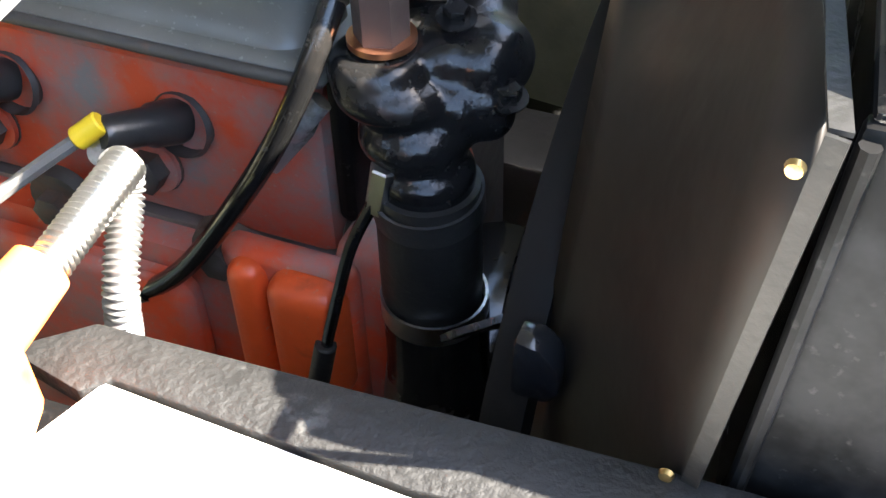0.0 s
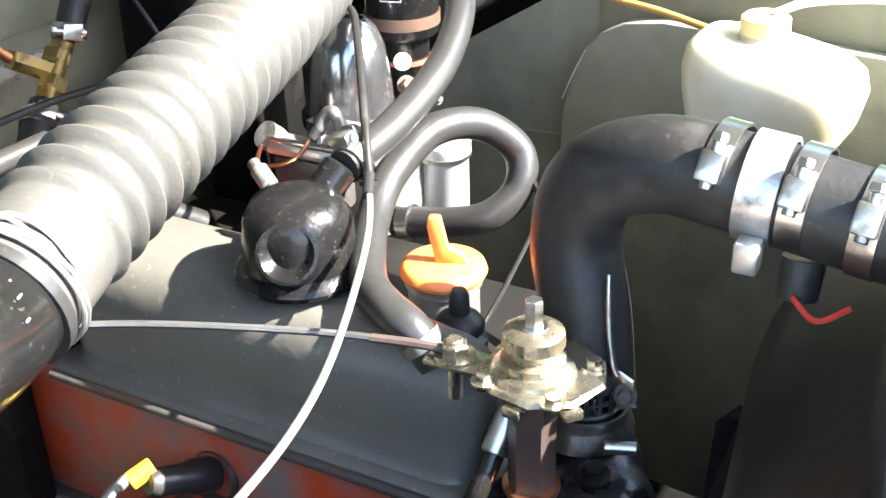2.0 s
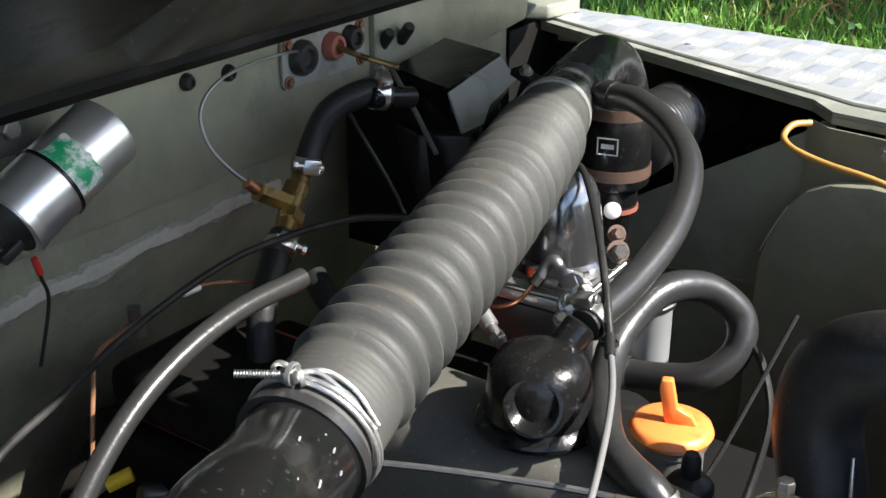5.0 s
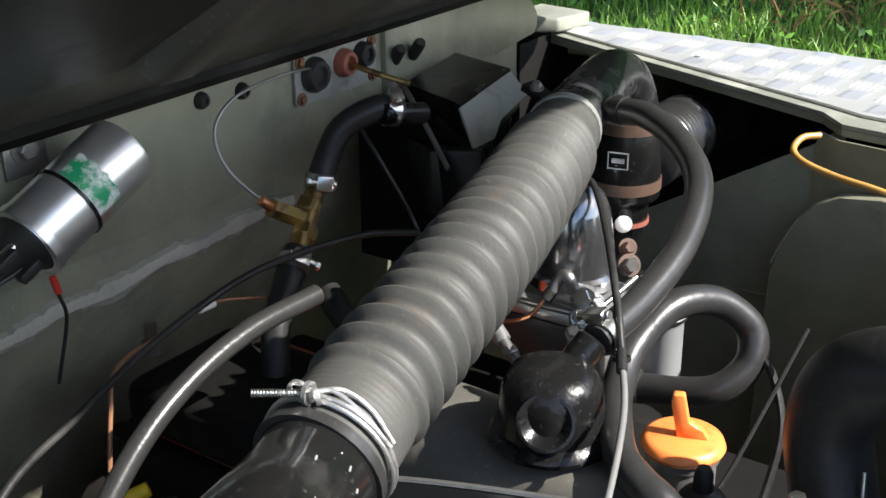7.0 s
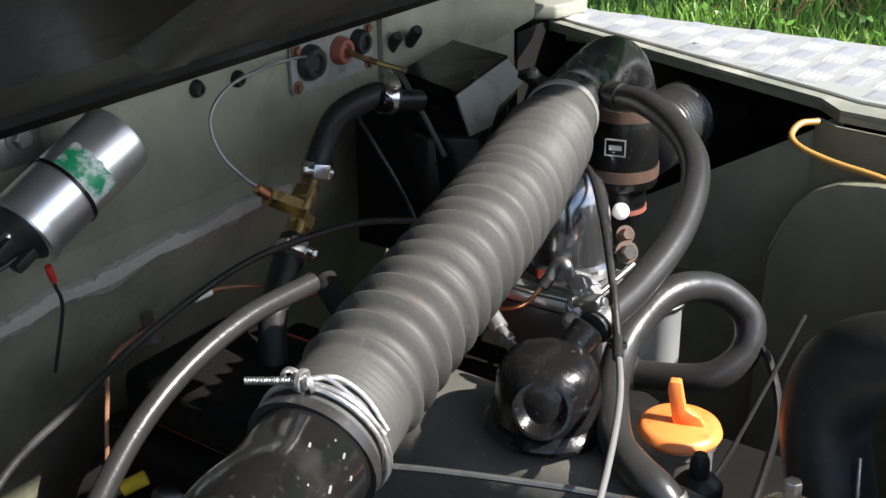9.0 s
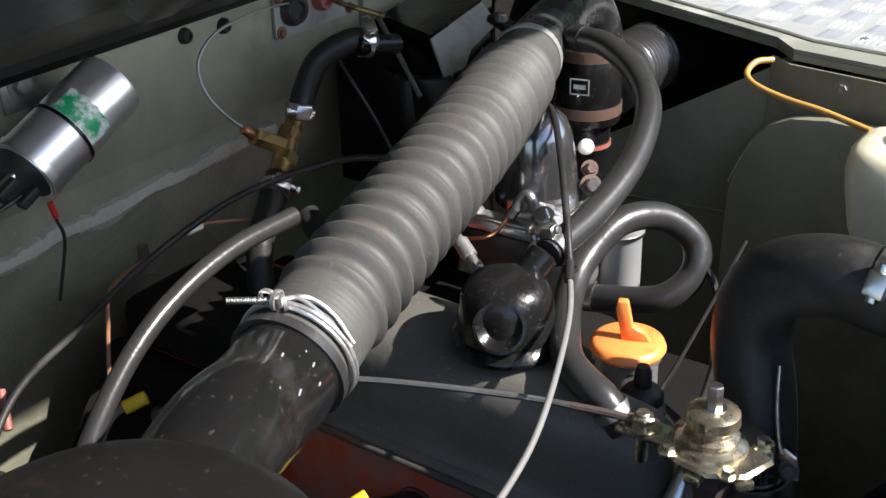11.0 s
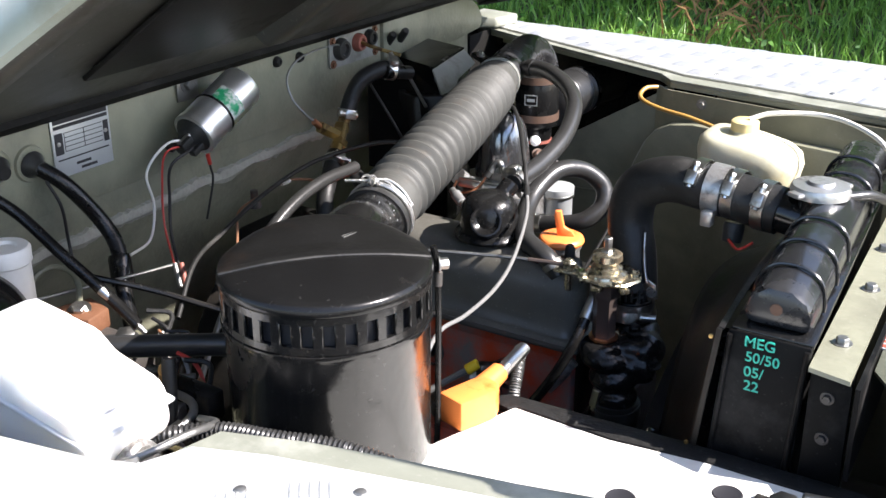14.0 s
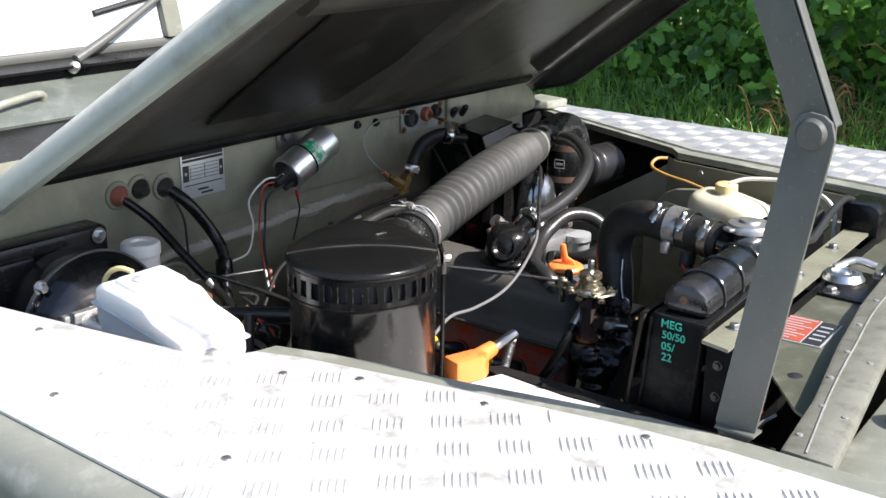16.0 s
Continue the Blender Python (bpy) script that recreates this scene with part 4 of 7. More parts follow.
# ---- black elbow and second duct ----
elbow = thing("intake_elbow", "black steel intake elbow with a side spigot", "intake elbow")
EL = [HOSE_PTS[-1] - he * 0.02, Vector((0.2285, 0.815, 1.106)), Vector((0.220, 0.855, 1.110)), Vector((0.210, 0.900, 1.112)), Vector((0.204, 0.934, 1.108)), Vector((0.204, 0.957, 1.094)), Vector((0.209, 0.966, 1.060)), Vector((0.214, 0.968, 1.0))]
part("elbow_tube", tube(EL, lambda f, s: 0.0252 + 0.003 * max(0.0, 1 - s / 0.05), 14, 36), "elbowpaint", elbow)
for dx in (0.0, 0.007):
    part("seam_rib", tube([Vector((0.2115 + dx, 0.797, 1.122 + dx * 0.4)), Vector((0.205 + dx, 0.85, 1.1285 + dx * 0.4)), Vector((0.196 + dx, 0.900, 1.1305 + dx * 0.4)), Vector((0.190 + dx, 0.930, 1.1265 + dx * 0.4))], 0.0020, 8, 8), "elbowpaint", elbow)
part("seam_tab", box((-0.012, -0.006, -0.003), (0.012, 0.010, 0.004), 0.0015, pose(0.203, 0.790, 1.127, 0, 18, -8)), "satin", elbow)
part("tab_bolt", hexbolt((0.204, 0.790, 1.131), (0.2, -0.3, 1), 0.004, 0.006), "dullsteel", elbow)
part("spigot", rod((0.220, 0.838, 1.106), (0.262, 0.822, 1.114), 0.009), "satin", elbow)
flex = thing("heater_duct", "black ribbed flexible duct running to the wing", "duct")
part("ribbed_duct", tube([(0.226, 0.952, 1.030), (0.224, 0.99, 1.028), (0.221, 1.03, 1.025), (0.218, 1.068, 1.022)], lambda f, s: 0.0355 + 0.0022 * math.sin(s * 2 * math.pi / 0.0085), 24, 32), "rubber_grey", flex)
part("wing_pipe", tube([(0.219, 1.060, 1.022), (0.217, 1.12, 1.018), (0.215, 1.19, 1.01)], 0.031, 6, 28), "grease_shade", flex)
part("end_cuff", ring((0.2185, 1.066, 1.022), (-0.05, 1, 0), 0.036, 0.008, 0.0022), "satin", flex)

# ---- carburettor group ----
carb = thing("carburettor", "alloy carburettor with a polished dark dashpot", "carburettor")
part("dashpot", lathe([(0, 1.070), (0.010, 1.070), (0.016, 1.067), (0.0245, 1.059), (0.0300, 1.046), (0.0345, 1.016), (0.0365, 0.994), (0.040, 0.991), (0.040, 0.982), (0, 0.980)], pose(0.247, 0.784, -0.010), 40), "pot", carb)
part("body", box((0.225, 0.72, 0.905), (0.315, 0.815, 0.966), 0.008), "alloy", carb)
part("filter_bowl", lathe([(0, 0.885), (0.018, 0.885), (0.0215, 0.892), (0.0215, 0.950), (0.0235, 0.953), (0.0235, 0.962), (0, 0.964)], pose(0.322, 0.800, 0), 28), "plate", carb, "cloudy grey filter bowl")
part("bowl_clip", ring((0.322, 0.800, 0.951), (0, 0, 1), 0.0225, 0.003, 0.0015), "steel", carb)
bar_m = Matrix.Translation((0.268, 0.694, 0.980)) @ Matrix.Rotation(radians(-1), 4, "Y")
part("float_lid", box((-0.034, -0.010, 0.0), (0.032, 0.012, 0.011), 0.003, bar_m), "alloy", carb)
part("lid_edge", box((-0.032, -0.0105, 0.0115), (0.033, -0.006, 0.0145), 0.001, bar_m), "steel", carb)
part("upper_block", box((0.272, 0.692, 0.994), (0.306, 0.715, 1.006), 0.003), "alloy", carb)
part("float_body", box((-0.030, -0.008, -0.040), (0.030, 0.014, -0.001), 0.004, bar_m), "castiron", carb)
part("fuel_elbow", tube([(0.2845, 0.684, 1.008), (0.2865, 0.688, 1.016), (0.2915, 0.690, 1.021), (0.2965, 0.690, 1.0185), (0.2995, 0.691, 1.008)], 0.0048, 8, 12), "dullsteel", carb)
part("elbow_nut", rod((0.2815, 0.678, 1.002), (0.2850, 0.686, 1.0105), 0.0048), "rubber", carb)
part("fuel_pipe", tube([(0.2375, 0.676, 0.991), (0.235, 0.673, 0.981), (0.237, 0.672, 0.9755), (0.257, 0.672, 0.980), (0.272, 0.672, 0.989), (0.280, 0.675, 1.0), (0.284, 0.681, 1.009)], 0.0017, 8, 8), "copper", carb)
part("end_boss", lathe([(0, 0.0), (0.010, 0.0), (0.011, 0.004), (0.011, 0.016), (0, 0.017)], aim((0.234, 0.702, 0.982), (0.22, 0.66, 1.02)), 20), "alloy", carb)
for q, r, h, w in (((0.307, 0.692, 1.003), 0.0068, 0.012, (0.2, -0.7, 0.6)), ((0.308, 0.688, 0.990), 0.0055, 0.012, (0.3, -0.6, 0.3)), ((0.307, 0.680, 0.980), 0.0048, 0.010, (0.2, -0.6, 0.5)), ((0.312, 0.700, 0.998), 0.006, 0.010, (0.6, -0.5, 0.4)), ((0.300, 0.694, 0.996), 0.004, 0.009, (0, -0.5, 0.8))):
    part("screw", hexbolt(q, w, r, h), "steel", carb)
part("lever", box((-0.010, -0.0015, -0.014), (0.010, 0.0015, 0.012), 0.001, pose(0.318, 0.694, 0.992, 15, 20, -30)), "steel", carb)
part("link_rod", rod((0.318, 0.690, 0.996), (0.330, 0.735, 1.012), 0.0022), "steel", carb)
part("manifold", box((0.10, 0.665, 0.80), (0.36, 0.76, 0.895), 0.02), "grease_shade", carb)
for q, r in (((0.284, 0.812, 0.998), 0.009), ((0.292, 0.800, 0.988), 0.011), ((0.300, 0.806, 0.974), 0.008), ((0.312, 0.812, 0.990), 0.005)):
    part("nut", hexbolt(q, (0.6, -0.6, 0.4), r * 0.6, 0.010), "castiron", carb)
solenoid = thing("breather_canister", "black canister worn to rust with two bands and a printed mark", "canister")
CB = Vector((0.256, 0.857, -0.004))
part("can", lathe([(0, 1.030), (0.029, 1.030), (0.031, 1.033), (0.031, 1.096), (0.029, 1.100), (0, 1.100)], pose(CB.x, CB.y, CB.z), 36), "satin", solenoid)
for z in (1.094, 1.040):
    part("rusty_band", ring((CB.x, CB.y, z), (0, 0, 1), 0.031, 0.010, 0.0010), "rustband", solenoid)
lp = CB + Vector((0.008, -0.0312, 1.072))
for z0, z1, x0, x1 in ((0.0065, 0.0075, -0.009, 0.009), (-0.0075, -0.0065, -0.009, 0.009), (-0.0075, 0.0075, -0.009, -0.008), (-0.0075, 0.0075, 0.008, 0.009), (-0.002, 0.002, -0.0055, 0.0055)):
    part("printed_bar", box((x0, -0.0004, z0), (x1, 0.0004, z1), 0, Matrix.Translation(lp) @ Matrix.Rotation(radians(14), 4, "Z")), "plate", solenoid)
part("neck", lathe([(0.018, 0.975), (0.018, 1.0), (0.022, 1.005), (0.022, 1.03)], pose(CB.x, CB.y, CB.z), 24), "satin", solenoid)
part("red_seal", ring((CB.x, CB.y, 1.004), (0, 0, 1), 0.021, 0.004, 0.002), "pinkred", solenoid)
part("pin", lathe([(0, 0.0), (0.006, 0.0), (0.0075, 0.003), (0.0075, 0.006), (0.005, 0.009), (0, 0.010)], aim((0.268, 0.835, 1.008), (0.40, 0.5, 1.15)), 16), "white", solenoid)

# ---- oil filler dome and dipstick cap ----
dome = thing("breather_dome", "black enamelled breather dome on the rocker cover", "breather")
part("dome", lathe([(0, 1.045), (0.017, 1.045), (0.026, 1.041), (0.0315, 1.031), (0.0335, 1.014), (0.0345, 1.004), (0.0385, 1.001), (0.0405, 0.998), (0.040, 0.995), (0.030, 0.993), (0, 0.993)], pose(0.375, 0.528, 0), 40), "casting", dome)
part("dimple", lathe([(0, -0.0065), (0.006, -0.0058), (0.012, -0.0022), (0.0155, 0.0008), (0.0175, 0.0006), (0.0188, -0.003), (0.0188, -0.014)], aim((0.3885, 0.4975, 1.0235), (0.430, 0.41, 1.072)), 28), "casting", dome)
part("outlet", rod((0.375, 0.545, 1.03), (0.383, 0.565, 1.048), 0.011), "casting", dome)
fu = thing("fuel_union", "grey pipe union running down beside the rocker cover", "union")
part("pipe", rod((0.240, 0.660, 0.984), (0.284, 0.640, 0.962), 0.0048), "dullsteel", fu)
part("sleeve", rod((0.247, 0.657, 0.981), (0.262, 0.650, 0.973), 0.0068), "alloy", fu)
part("nut", rod((0.268, 0.647, 0.970), (0.274, 0.6445, 0.967), 0.0065, 6), "dullsteel", fu)
OC = Vector((0.441, 0.581, 0.008))
neck = thing("oil_filler", "grey oil filler neck closed by an orange plastic cap", "oil filler")
part("neck", lathe([(0, 0.88), (0.022, 0.88), (0.022, 0.966), (0.024, 0.968), (0.024, 0.9715), (0, 0.9715)], pose(OC.x, OC.y, OC.z), 28), "alloy", neck)
cap = part("cap", lathe([(0, 0.982), (0.022, 0.982), (0.0255, 0.980), (0.027, 0.976), (0.0255, 0.973), (0, 0.972)], pose(OC.x, OC.y, OC.z), 36), "orange", neck, "orange plastic cap with an upright grip")
part("grip", prism([(-0.004, 0.980), (0.017, 0.980), (0.012, 0.988), (0.003, 0.993), (-0.001, 1.012), (-0.008, 1.012), (-0.009, 1.006)], "y", -0.0035, 0.0035, 0.0012, m=pose(OC.x, OC.y, OC.z, 0, 0, 20)), "orange", cap)
boot = thing("rubber_plug", "small black rubber bellows plug", "rubber plug")
part("plug", lathe([(0, 1.016), (0.004, 1.016), (0.0058, 1.012), (0.0064, 1.001), (0.012, 0.998), (0.0148, 0.994), (0.0148, 0.990), (0.012, 0.987), (0.0165, 0.984), (0.0165, 0.979), (0, 0.978)], pose(0.470, 0.546, -0.020), 24), "rubber", boot)

# ---- thermostat stack ----
TX, TY = 0.543, 0.486
th = thing("thermostat_housing", "glossy black thermostat housing with a brown hexagon stem", "thermostat housing")
part("hexagon", lathe([(0, 0.928), (0.0125, 0.928), (0.0128, 0.972), (0.0145, 0.974), (0.0155, 0.978), (0.0155, 0.996), (0, 0.996)], pose(TX, TY, 0, 0, 0, 15), 6), "hexbrown", th)
part("copper_washer", ring((TX, TY, 0.927), (0, 0, 1), 0.010, 0.003, 0.0055), "copper", th)
cast = lathe([(0, 0.924), (0.018, 0.924), (0.023, 0.919), (0.024, 0.910), (0.018, 0.900), (0, 0.898)], pose(TX - 0.001, TY - 0.002, 0), 28)
for c, r in (((0.006, -0.010, 0.905), (0.026, 0.020, 0.012)), ((0.004, 0.004, 0.896), (0.020, 0.018, 0.016)), ((0.016, -0.006, 0.884), (0.027, 0.025, 0.016)), ((0.022, -0.010, 0.868), (0.025, 0.024, 0.010)),
             ((0.026, 0.022, 0.915), (0.024, 0.026, 0.018)), ((0.020, 0.042, 0.922), (0.027, 0.027, 0.016)), ((0.040, 0.022, 0.912), (0.022, 0.024, 0.020)), ((0.046, 0.006, 0.896), (0.014, 0.012, 0.016)), ((0.030, 0.004, 0.896), (0.022, 0.018, 0.018))):
    lathe([(math.sin(radians(15 * i)), -math.cos(radians(15 * i))) for i in range(13)], Matrix.Translation((TX + c[0], TY + c[1], c[2])) @ Matrix.Diagonal((*r, 1)), 24, cast)
lathe([(0, 0.845), (0.0225, 0.845), (0.0225, 0.872), (0, 0.872)], pose(TX + 0.023, TY - 0.011, 0), 28, cast)
casting = part("upper_casting", cast, "casting", th, "", 180)
fuse = casting.modifiers.new("fuse", "REMESH")
fuse.mode, fuse.voxel_size, fuse.use_smooth_shade = "VOXEL", 0.0016, True
ease = casting.modifiers.new("ease", "SMOOTH")
ease.factor, ease.iterations = 0.5, 40
for q in ((TX + 0.056, TY + 0.006, 0.9045), (TX + 0.030, TY + 0.012, 0.936)):
    part("bolt", hexbolt(q, (0.1, -0.2, 1), 0.006, 0.007), "casting", th)
part("outlet_neck", lathe([(0, 0.925), (0.022, 0.925), (0.024, 0.935), (0.022, 0.965), (0.0235, 0.972), (0, 0.972)], pose(TX + 0.010, TY + 0.046, 0), 28), "gloss", th)
part("flared_collar", lathe([(0.0235, 0.955), (0.0285, 0.942), (0.0285, 0.938), (0.0235, 0.938)], pose(TX + 0.010, TY + 0.046, 0), 28), "steel", th, "bright flared collar")
for k in range(22):
    q = 2 * math.pi * k / 22
    part("collar_tooth", box((0.0236, -0.0011, 0.962), (0.0252, 0.0011, 0.976), 0, pose(TX + 0.010, TY + 0.046, 0, 0, 0, math.degrees(q))), "rubber_grey", th)
part("outlet_clip", ring((TX + 0.010, TY + 0.046, 0.950), (0, 0, 1), 0.0238, 0.013, 0.0018), "steel", th, "bright hose clip")
part("clip_screw", rod((TX + 0.032, TY + 0.020, 0.949), (TX + 0.048, TY + 0.026, 0.949), 0.0038), "steel", th)
part("bypass_hose", lathe([(0.0, 0.862), (0.0245, 0.862), (0.0252, 0.855), (0.0252, 0.79), (0.0245, 0.785), (0, 0.785)], pose(TX + 0.024, TY - 0.012, 0), 32), "rubber", th, "black rubber bypass hose")
part("hose_step", ring((TX + 0.024, TY - 0.012, 0.853), (0.0, -0.1, 1), 0.025, 0.013, 0.0016), "rubber_grey", th)
part("clip_band", ring((TX + 0.026, TY - 0.014, 0.788), (0, 0, 1), 0.0255, 0.012, 0.0015), "steel", th)
part("water_pump", lathe([(0, 0.66), (0.03, 0.66), (0.034, 0.68), (0.030, 0.72), (0.027, 0.745), (0.027, 0.783), (0, 0.783)], pose(TX + 0.026, TY - 0.012, 0), 28), "gloss", th)
part("pump_body", box((0.535, 0.46, 0.60), (0.60, 0.62, 0.72), 0.02), "gloss", th)
zc = thing("zinc_cap", "yellow zinc-plated cap and bracket plate with an upright bolt", "cap")
part("plate", lathe([(0, 0.996), (0.031, 0.996), (0.033, 0.998), (0.031, 1.0), (0, 1.0)], pose(TX + 0.004, TY + 0.004, 0), 9), "zinc", zc)
part("cap", lathe([(0, 1.026), (0.011, 1.026), (0.0155, 1.0235), (0.016, 1.017), (0.0125, 1.014), (0.0125, 1.011), (0.0165, 1.009), (0.0165, 1.005), (0.021, 1.003), (0.022, 1.0), (0, 1.0)], pose(TX, TY, 0), 28), "zinc", zc)
part("bolt", hexbolt((TX, TY, 1.0255), (0, 0, 1), 0.0048, 0.016), "steel", zc)
part("cable_bracket", box((0.486, 0.474, 0.994), (0.520, 0.494, 0.997), 0.0008), "zinc", zc)
part("bracket_post", rod((0.500, 0.484, 0.972), (0.500, 0.484, 1.008), 0.0045), "zinc", zc)
part("nut", hexbolt((0.500, 0.484, 0.9975), (0, 0, 1), 0.0075, 0.008), "zinc", zc)
for q in ((TX + 0.02, TY - 0.022), (TX - 0.018, TY - 0.02), (TX + 0.026, TY + 0.016)):
    part("screw", hexbolt((q[0], q[1], 1.0), (0, 0, 1), 0.0042, 0.005), "zinc", zc)
for k in range(3):
    part("tab", box((0.024, -0.005, 0.990), (0.034, 0.005, 0.9955), 0.001, pose(TX + 0.004, TY + 0.004, 0, 0, 0, -150 + 55 * k)), "zinc", zc)
part("strut", rod((0.518, 0.484, 0.9965), (0.530, 0.482, 0.9985), 0.0045), "zinc", zc)

# ---- radiator hose ----
rh = thing("radiator_hose", "thick black rubber radiator top hose with an alloy joiner", "radiator hose")
RH = [(0.556, 0.534, 0.958), (0.547, 0.546, 1.0), (0.536, 0.556, 1.04), (0.545, 0.556, 1.074), (0.578, 0.553, 1.092), (0.62, 0.550, 1.092), (0.70, 0.548, 1.082)]
part("hose", tube(RH, 0.0245, 14, 30), "rubber", rh)
part("joiner", ring((0.633, 0.5495, 1.0918), (1, 0, -0.08), 0.0247, 0.018, 0.0022), "alloy", rh)
part("sensor", box((0.628, 0.515, 1.062), (0.640, 0.527, 1.078), 0.002), "alloy", rh)
for q in ((0.6125, 0.553, 1.094), (0.652, 0.549, 1.0905), (0.684, 0.548, 1.085)):
    clamp(q, (1, -0.08, -0.08), 0.0248, 0.012, (0, -1, 0.5))

# ---- radiator ----
rad = thing("radiator", "black painted radiator with turquoise hand lettering on its side", "radiator")
SLANT = Matrix(((1, -0.1, 0, 0.031), (0, 1, 0, 0), (0, 0, 1, 0), (0, 0, 0, 1)))      # the radiator stands slightly askew
part("core", box((0.745, 0.305, 0.56), (0.800, 0.760, 1.062), 0.003, SLANT), "satin", rad)
LEAN = Matrix(((1, 0, 0.07, -0.07 * 1.067), (0, 1, 0, 0), (0, 0, 1, 0), (0, 0, 0, 1)))      # its sides lean back at the foot
part("side_frame", box((0.7375, 0.298, 0.56), (0.806, 0.3045, 1.067), 0.002, LEAN), "dullblack", rad)
for x in (0.7400, 0.8035):
    part("side_fold", tube([LEAN @ Vector((x, 0.2965, 0.56)), LEAN @ Vector((x, 0.2965, 1.064))], 0.0024, 1, 8, smooth=False), "dullblack", rad)
tank = prism([(0.744, 1.070), (0.744, 1.084), (0.750, 1.098), (0.762, 1.106), (0.782, 1.106), (0.796, 1.097), (0.801, 1.084), (0.801, 1.070)], "y", 0.310, 0.76, 0.008, m=SLANT)
part("top_tank", tank, "tankpaint", rad)
part("tank_boss", lathe([(0.0055, 0), (0.005, 0.0015), (0, 0.002)], aim((0.771, 0.3105, 1.088), (0.771, 0.2, 1.088)), 16), "castiron", rad)
part("tank_foot", box((0.738, 0.300, 1.0645), (0.806, 0.765, 1.0695), 0.0015, SLANT), "gloss", rad)
part("filler_neck", lathe([(0.024, 1.085), (0.020, 1.100), (0.021, 1.108)], pose(0.735, 0.550, 0), 24), "gloss", rad)
capr = part("radiator_cap", lathe([(0, 1.120), (0.012, 1.120), (0.014, 1.117), (0.027, 1.116), (0.029, 1.112), (0.0285, 1.106), (0, 1.106)], pose(0.735, 0.550, 0), 24), "alloy", rad, "bright pressed-steel radiator cap")
for k in range(2):
    part("cap_ear", box((-0.036, -0.008, 1.108), (-0.024, 0.008, 1.113), 0.002, pose(0.735, 0.550, 0, 0, 0, 60 + 180 * k)), "alloy", capr)
part("inlet", rod((0.695, 0.548, 1.083), (0.742, 0.548, 1.075), 0.021), "gloss", rad)
for y in (0.36, 0.42, 0.48, 0.62, 0.68):
    part("tank_rib", tube([SLANT @ Vector(p) for p in ((0.743, y, 1.072), (0.7435, y, 1.085), (0.750, y, 1.099), (0.762, y, 1.1073), (0.782, y, 1.1073), (0.7965, y, 1.098), (0.8015, y, 1.082), (0.8015, y, 1.072))], 0.0019, 6, 8), "tankpaint", rad)

def text(body, size, m, material, parent, name="lettering", depth=0.0004):
    cu = bpy.data.curves.new(name, "FONT")
    cu.body, cu.size, cu.extrude, cu.align_x, cu.offset = body, size, depth, "LEFT", 0.0001
    tmp = new("tmp_text", cu)
    me = bpy.data.meshes.new_from_object(tmp.evaluated_get(bpy.context.evaluated_depsgraph_get()))
    bpy.data.objects.remove(tmp)
    bpy.data.curves.remove(cu)
    me.materials.clear()
    me.materials.append(M[material])
    ob = new(name, me)
    ob.matrix_world = m
    if parent:
        ob.parent = parent
    return ob


for body, x, z, s in (("MEG", 0.7515, 1.0558, 0.0130), ("50/50", 0.7535, 1.0428, 0.0126), ("05/", 0.7535, 1.0292, 0.0130), ("22", 0.7545, 1.0164, 0.0130)):
    text(body, s, pose(x, 0.2976, z, 90, 0, 0), "teal", rad)

# ---- fan cowl ----
cowl = thing("fan_cowl", "dull brown-black sheet metal fan cowl", "fan cowl")
RIM = [(0.7315 - 0.115 * (1.071 - z), y, z) for y, z in ((0.288, 0.62), (0.288, 0.80), (0.288, 0.90), (0.288, 0.98), (0.288, 1.04), (0.290, 1.071))]
RING = [(0.655, 0.345, 0.62), (0.655, 0.345, 0.80), (0.655, 0.372, 0.90), (0.655, 0.402, 0.97), (0.657, 0.416, 1.005), (0.658, 0.423, 1.018)]
TOP_A = [RIM[-1], (0.723, 0.345, 1.066), (0.709, 0.459, 1.058), (0.700, 0.56, 1.048), (0.70, 0.68, 1.04), (0.725, 0.80, 1.02)]
TOP_B = [RING[-1], (0.654, 0.447, 1.016), (0.641, 0.52, 1.008), (0.631, 0.579, 0.998), (0.64, 0.66, 1.0), (0.65, 0.72, 0.97)]
def eased(pts, n):
    """Even points along a polyline, its corners rounded n times."""
    q = [Vector(p) for p in pts]
    d = [0.0]
    for a, c in zip(q, q[1:]):
        d.append(d[-1] + (c - a).length)
    out = []
    for k in range(49):
        s = d[-1] * k / 48
        i = max(j for j in range(len(d) - 1) if d[j] <= s + 1e-9)
        out.append(q[i].lerp(q[i + 1], min(1.0, (s - d[i]) / (d[i + 1] - d[i]))))
    for _ in range(n):
        out = [out[0]] + [(a + 2 * c + e) / 4 for a, c, e in zip(out, out[1:], out[2:])] + [out[-1]]
    return out


rim_line, ring_line = eased(RIM + TOP_A[1:], 1), eased(RING + TOP_B[1:], 30)
lines = []
for k in range(9):
    f = k / 8
    line = [a.lerp(c, f) for a, c in zip(rim_line, ring_line)]
    for _ in range(int(60 * math.sin(math.pi * f))):
        line = [line[0]] + [(a + 2 * c + e) / 4 for a, c, e in zip(line, line[1:], line[2:])] + [line[-1]]
    for p in line:
        g = math.exp(-((p - Vector((0.686, 0.377, 1.039))).length / 0.016) ** 2)
        p += Vector((0.5, 0.3, -0.8)) * 0.0045 * g
    lines.append(line)
part("shell", sheet_of([q for a, c in zip(lines, lines[1:]) for q in loft(a, c)], 0.002), "shroud", cowl, "", 180)

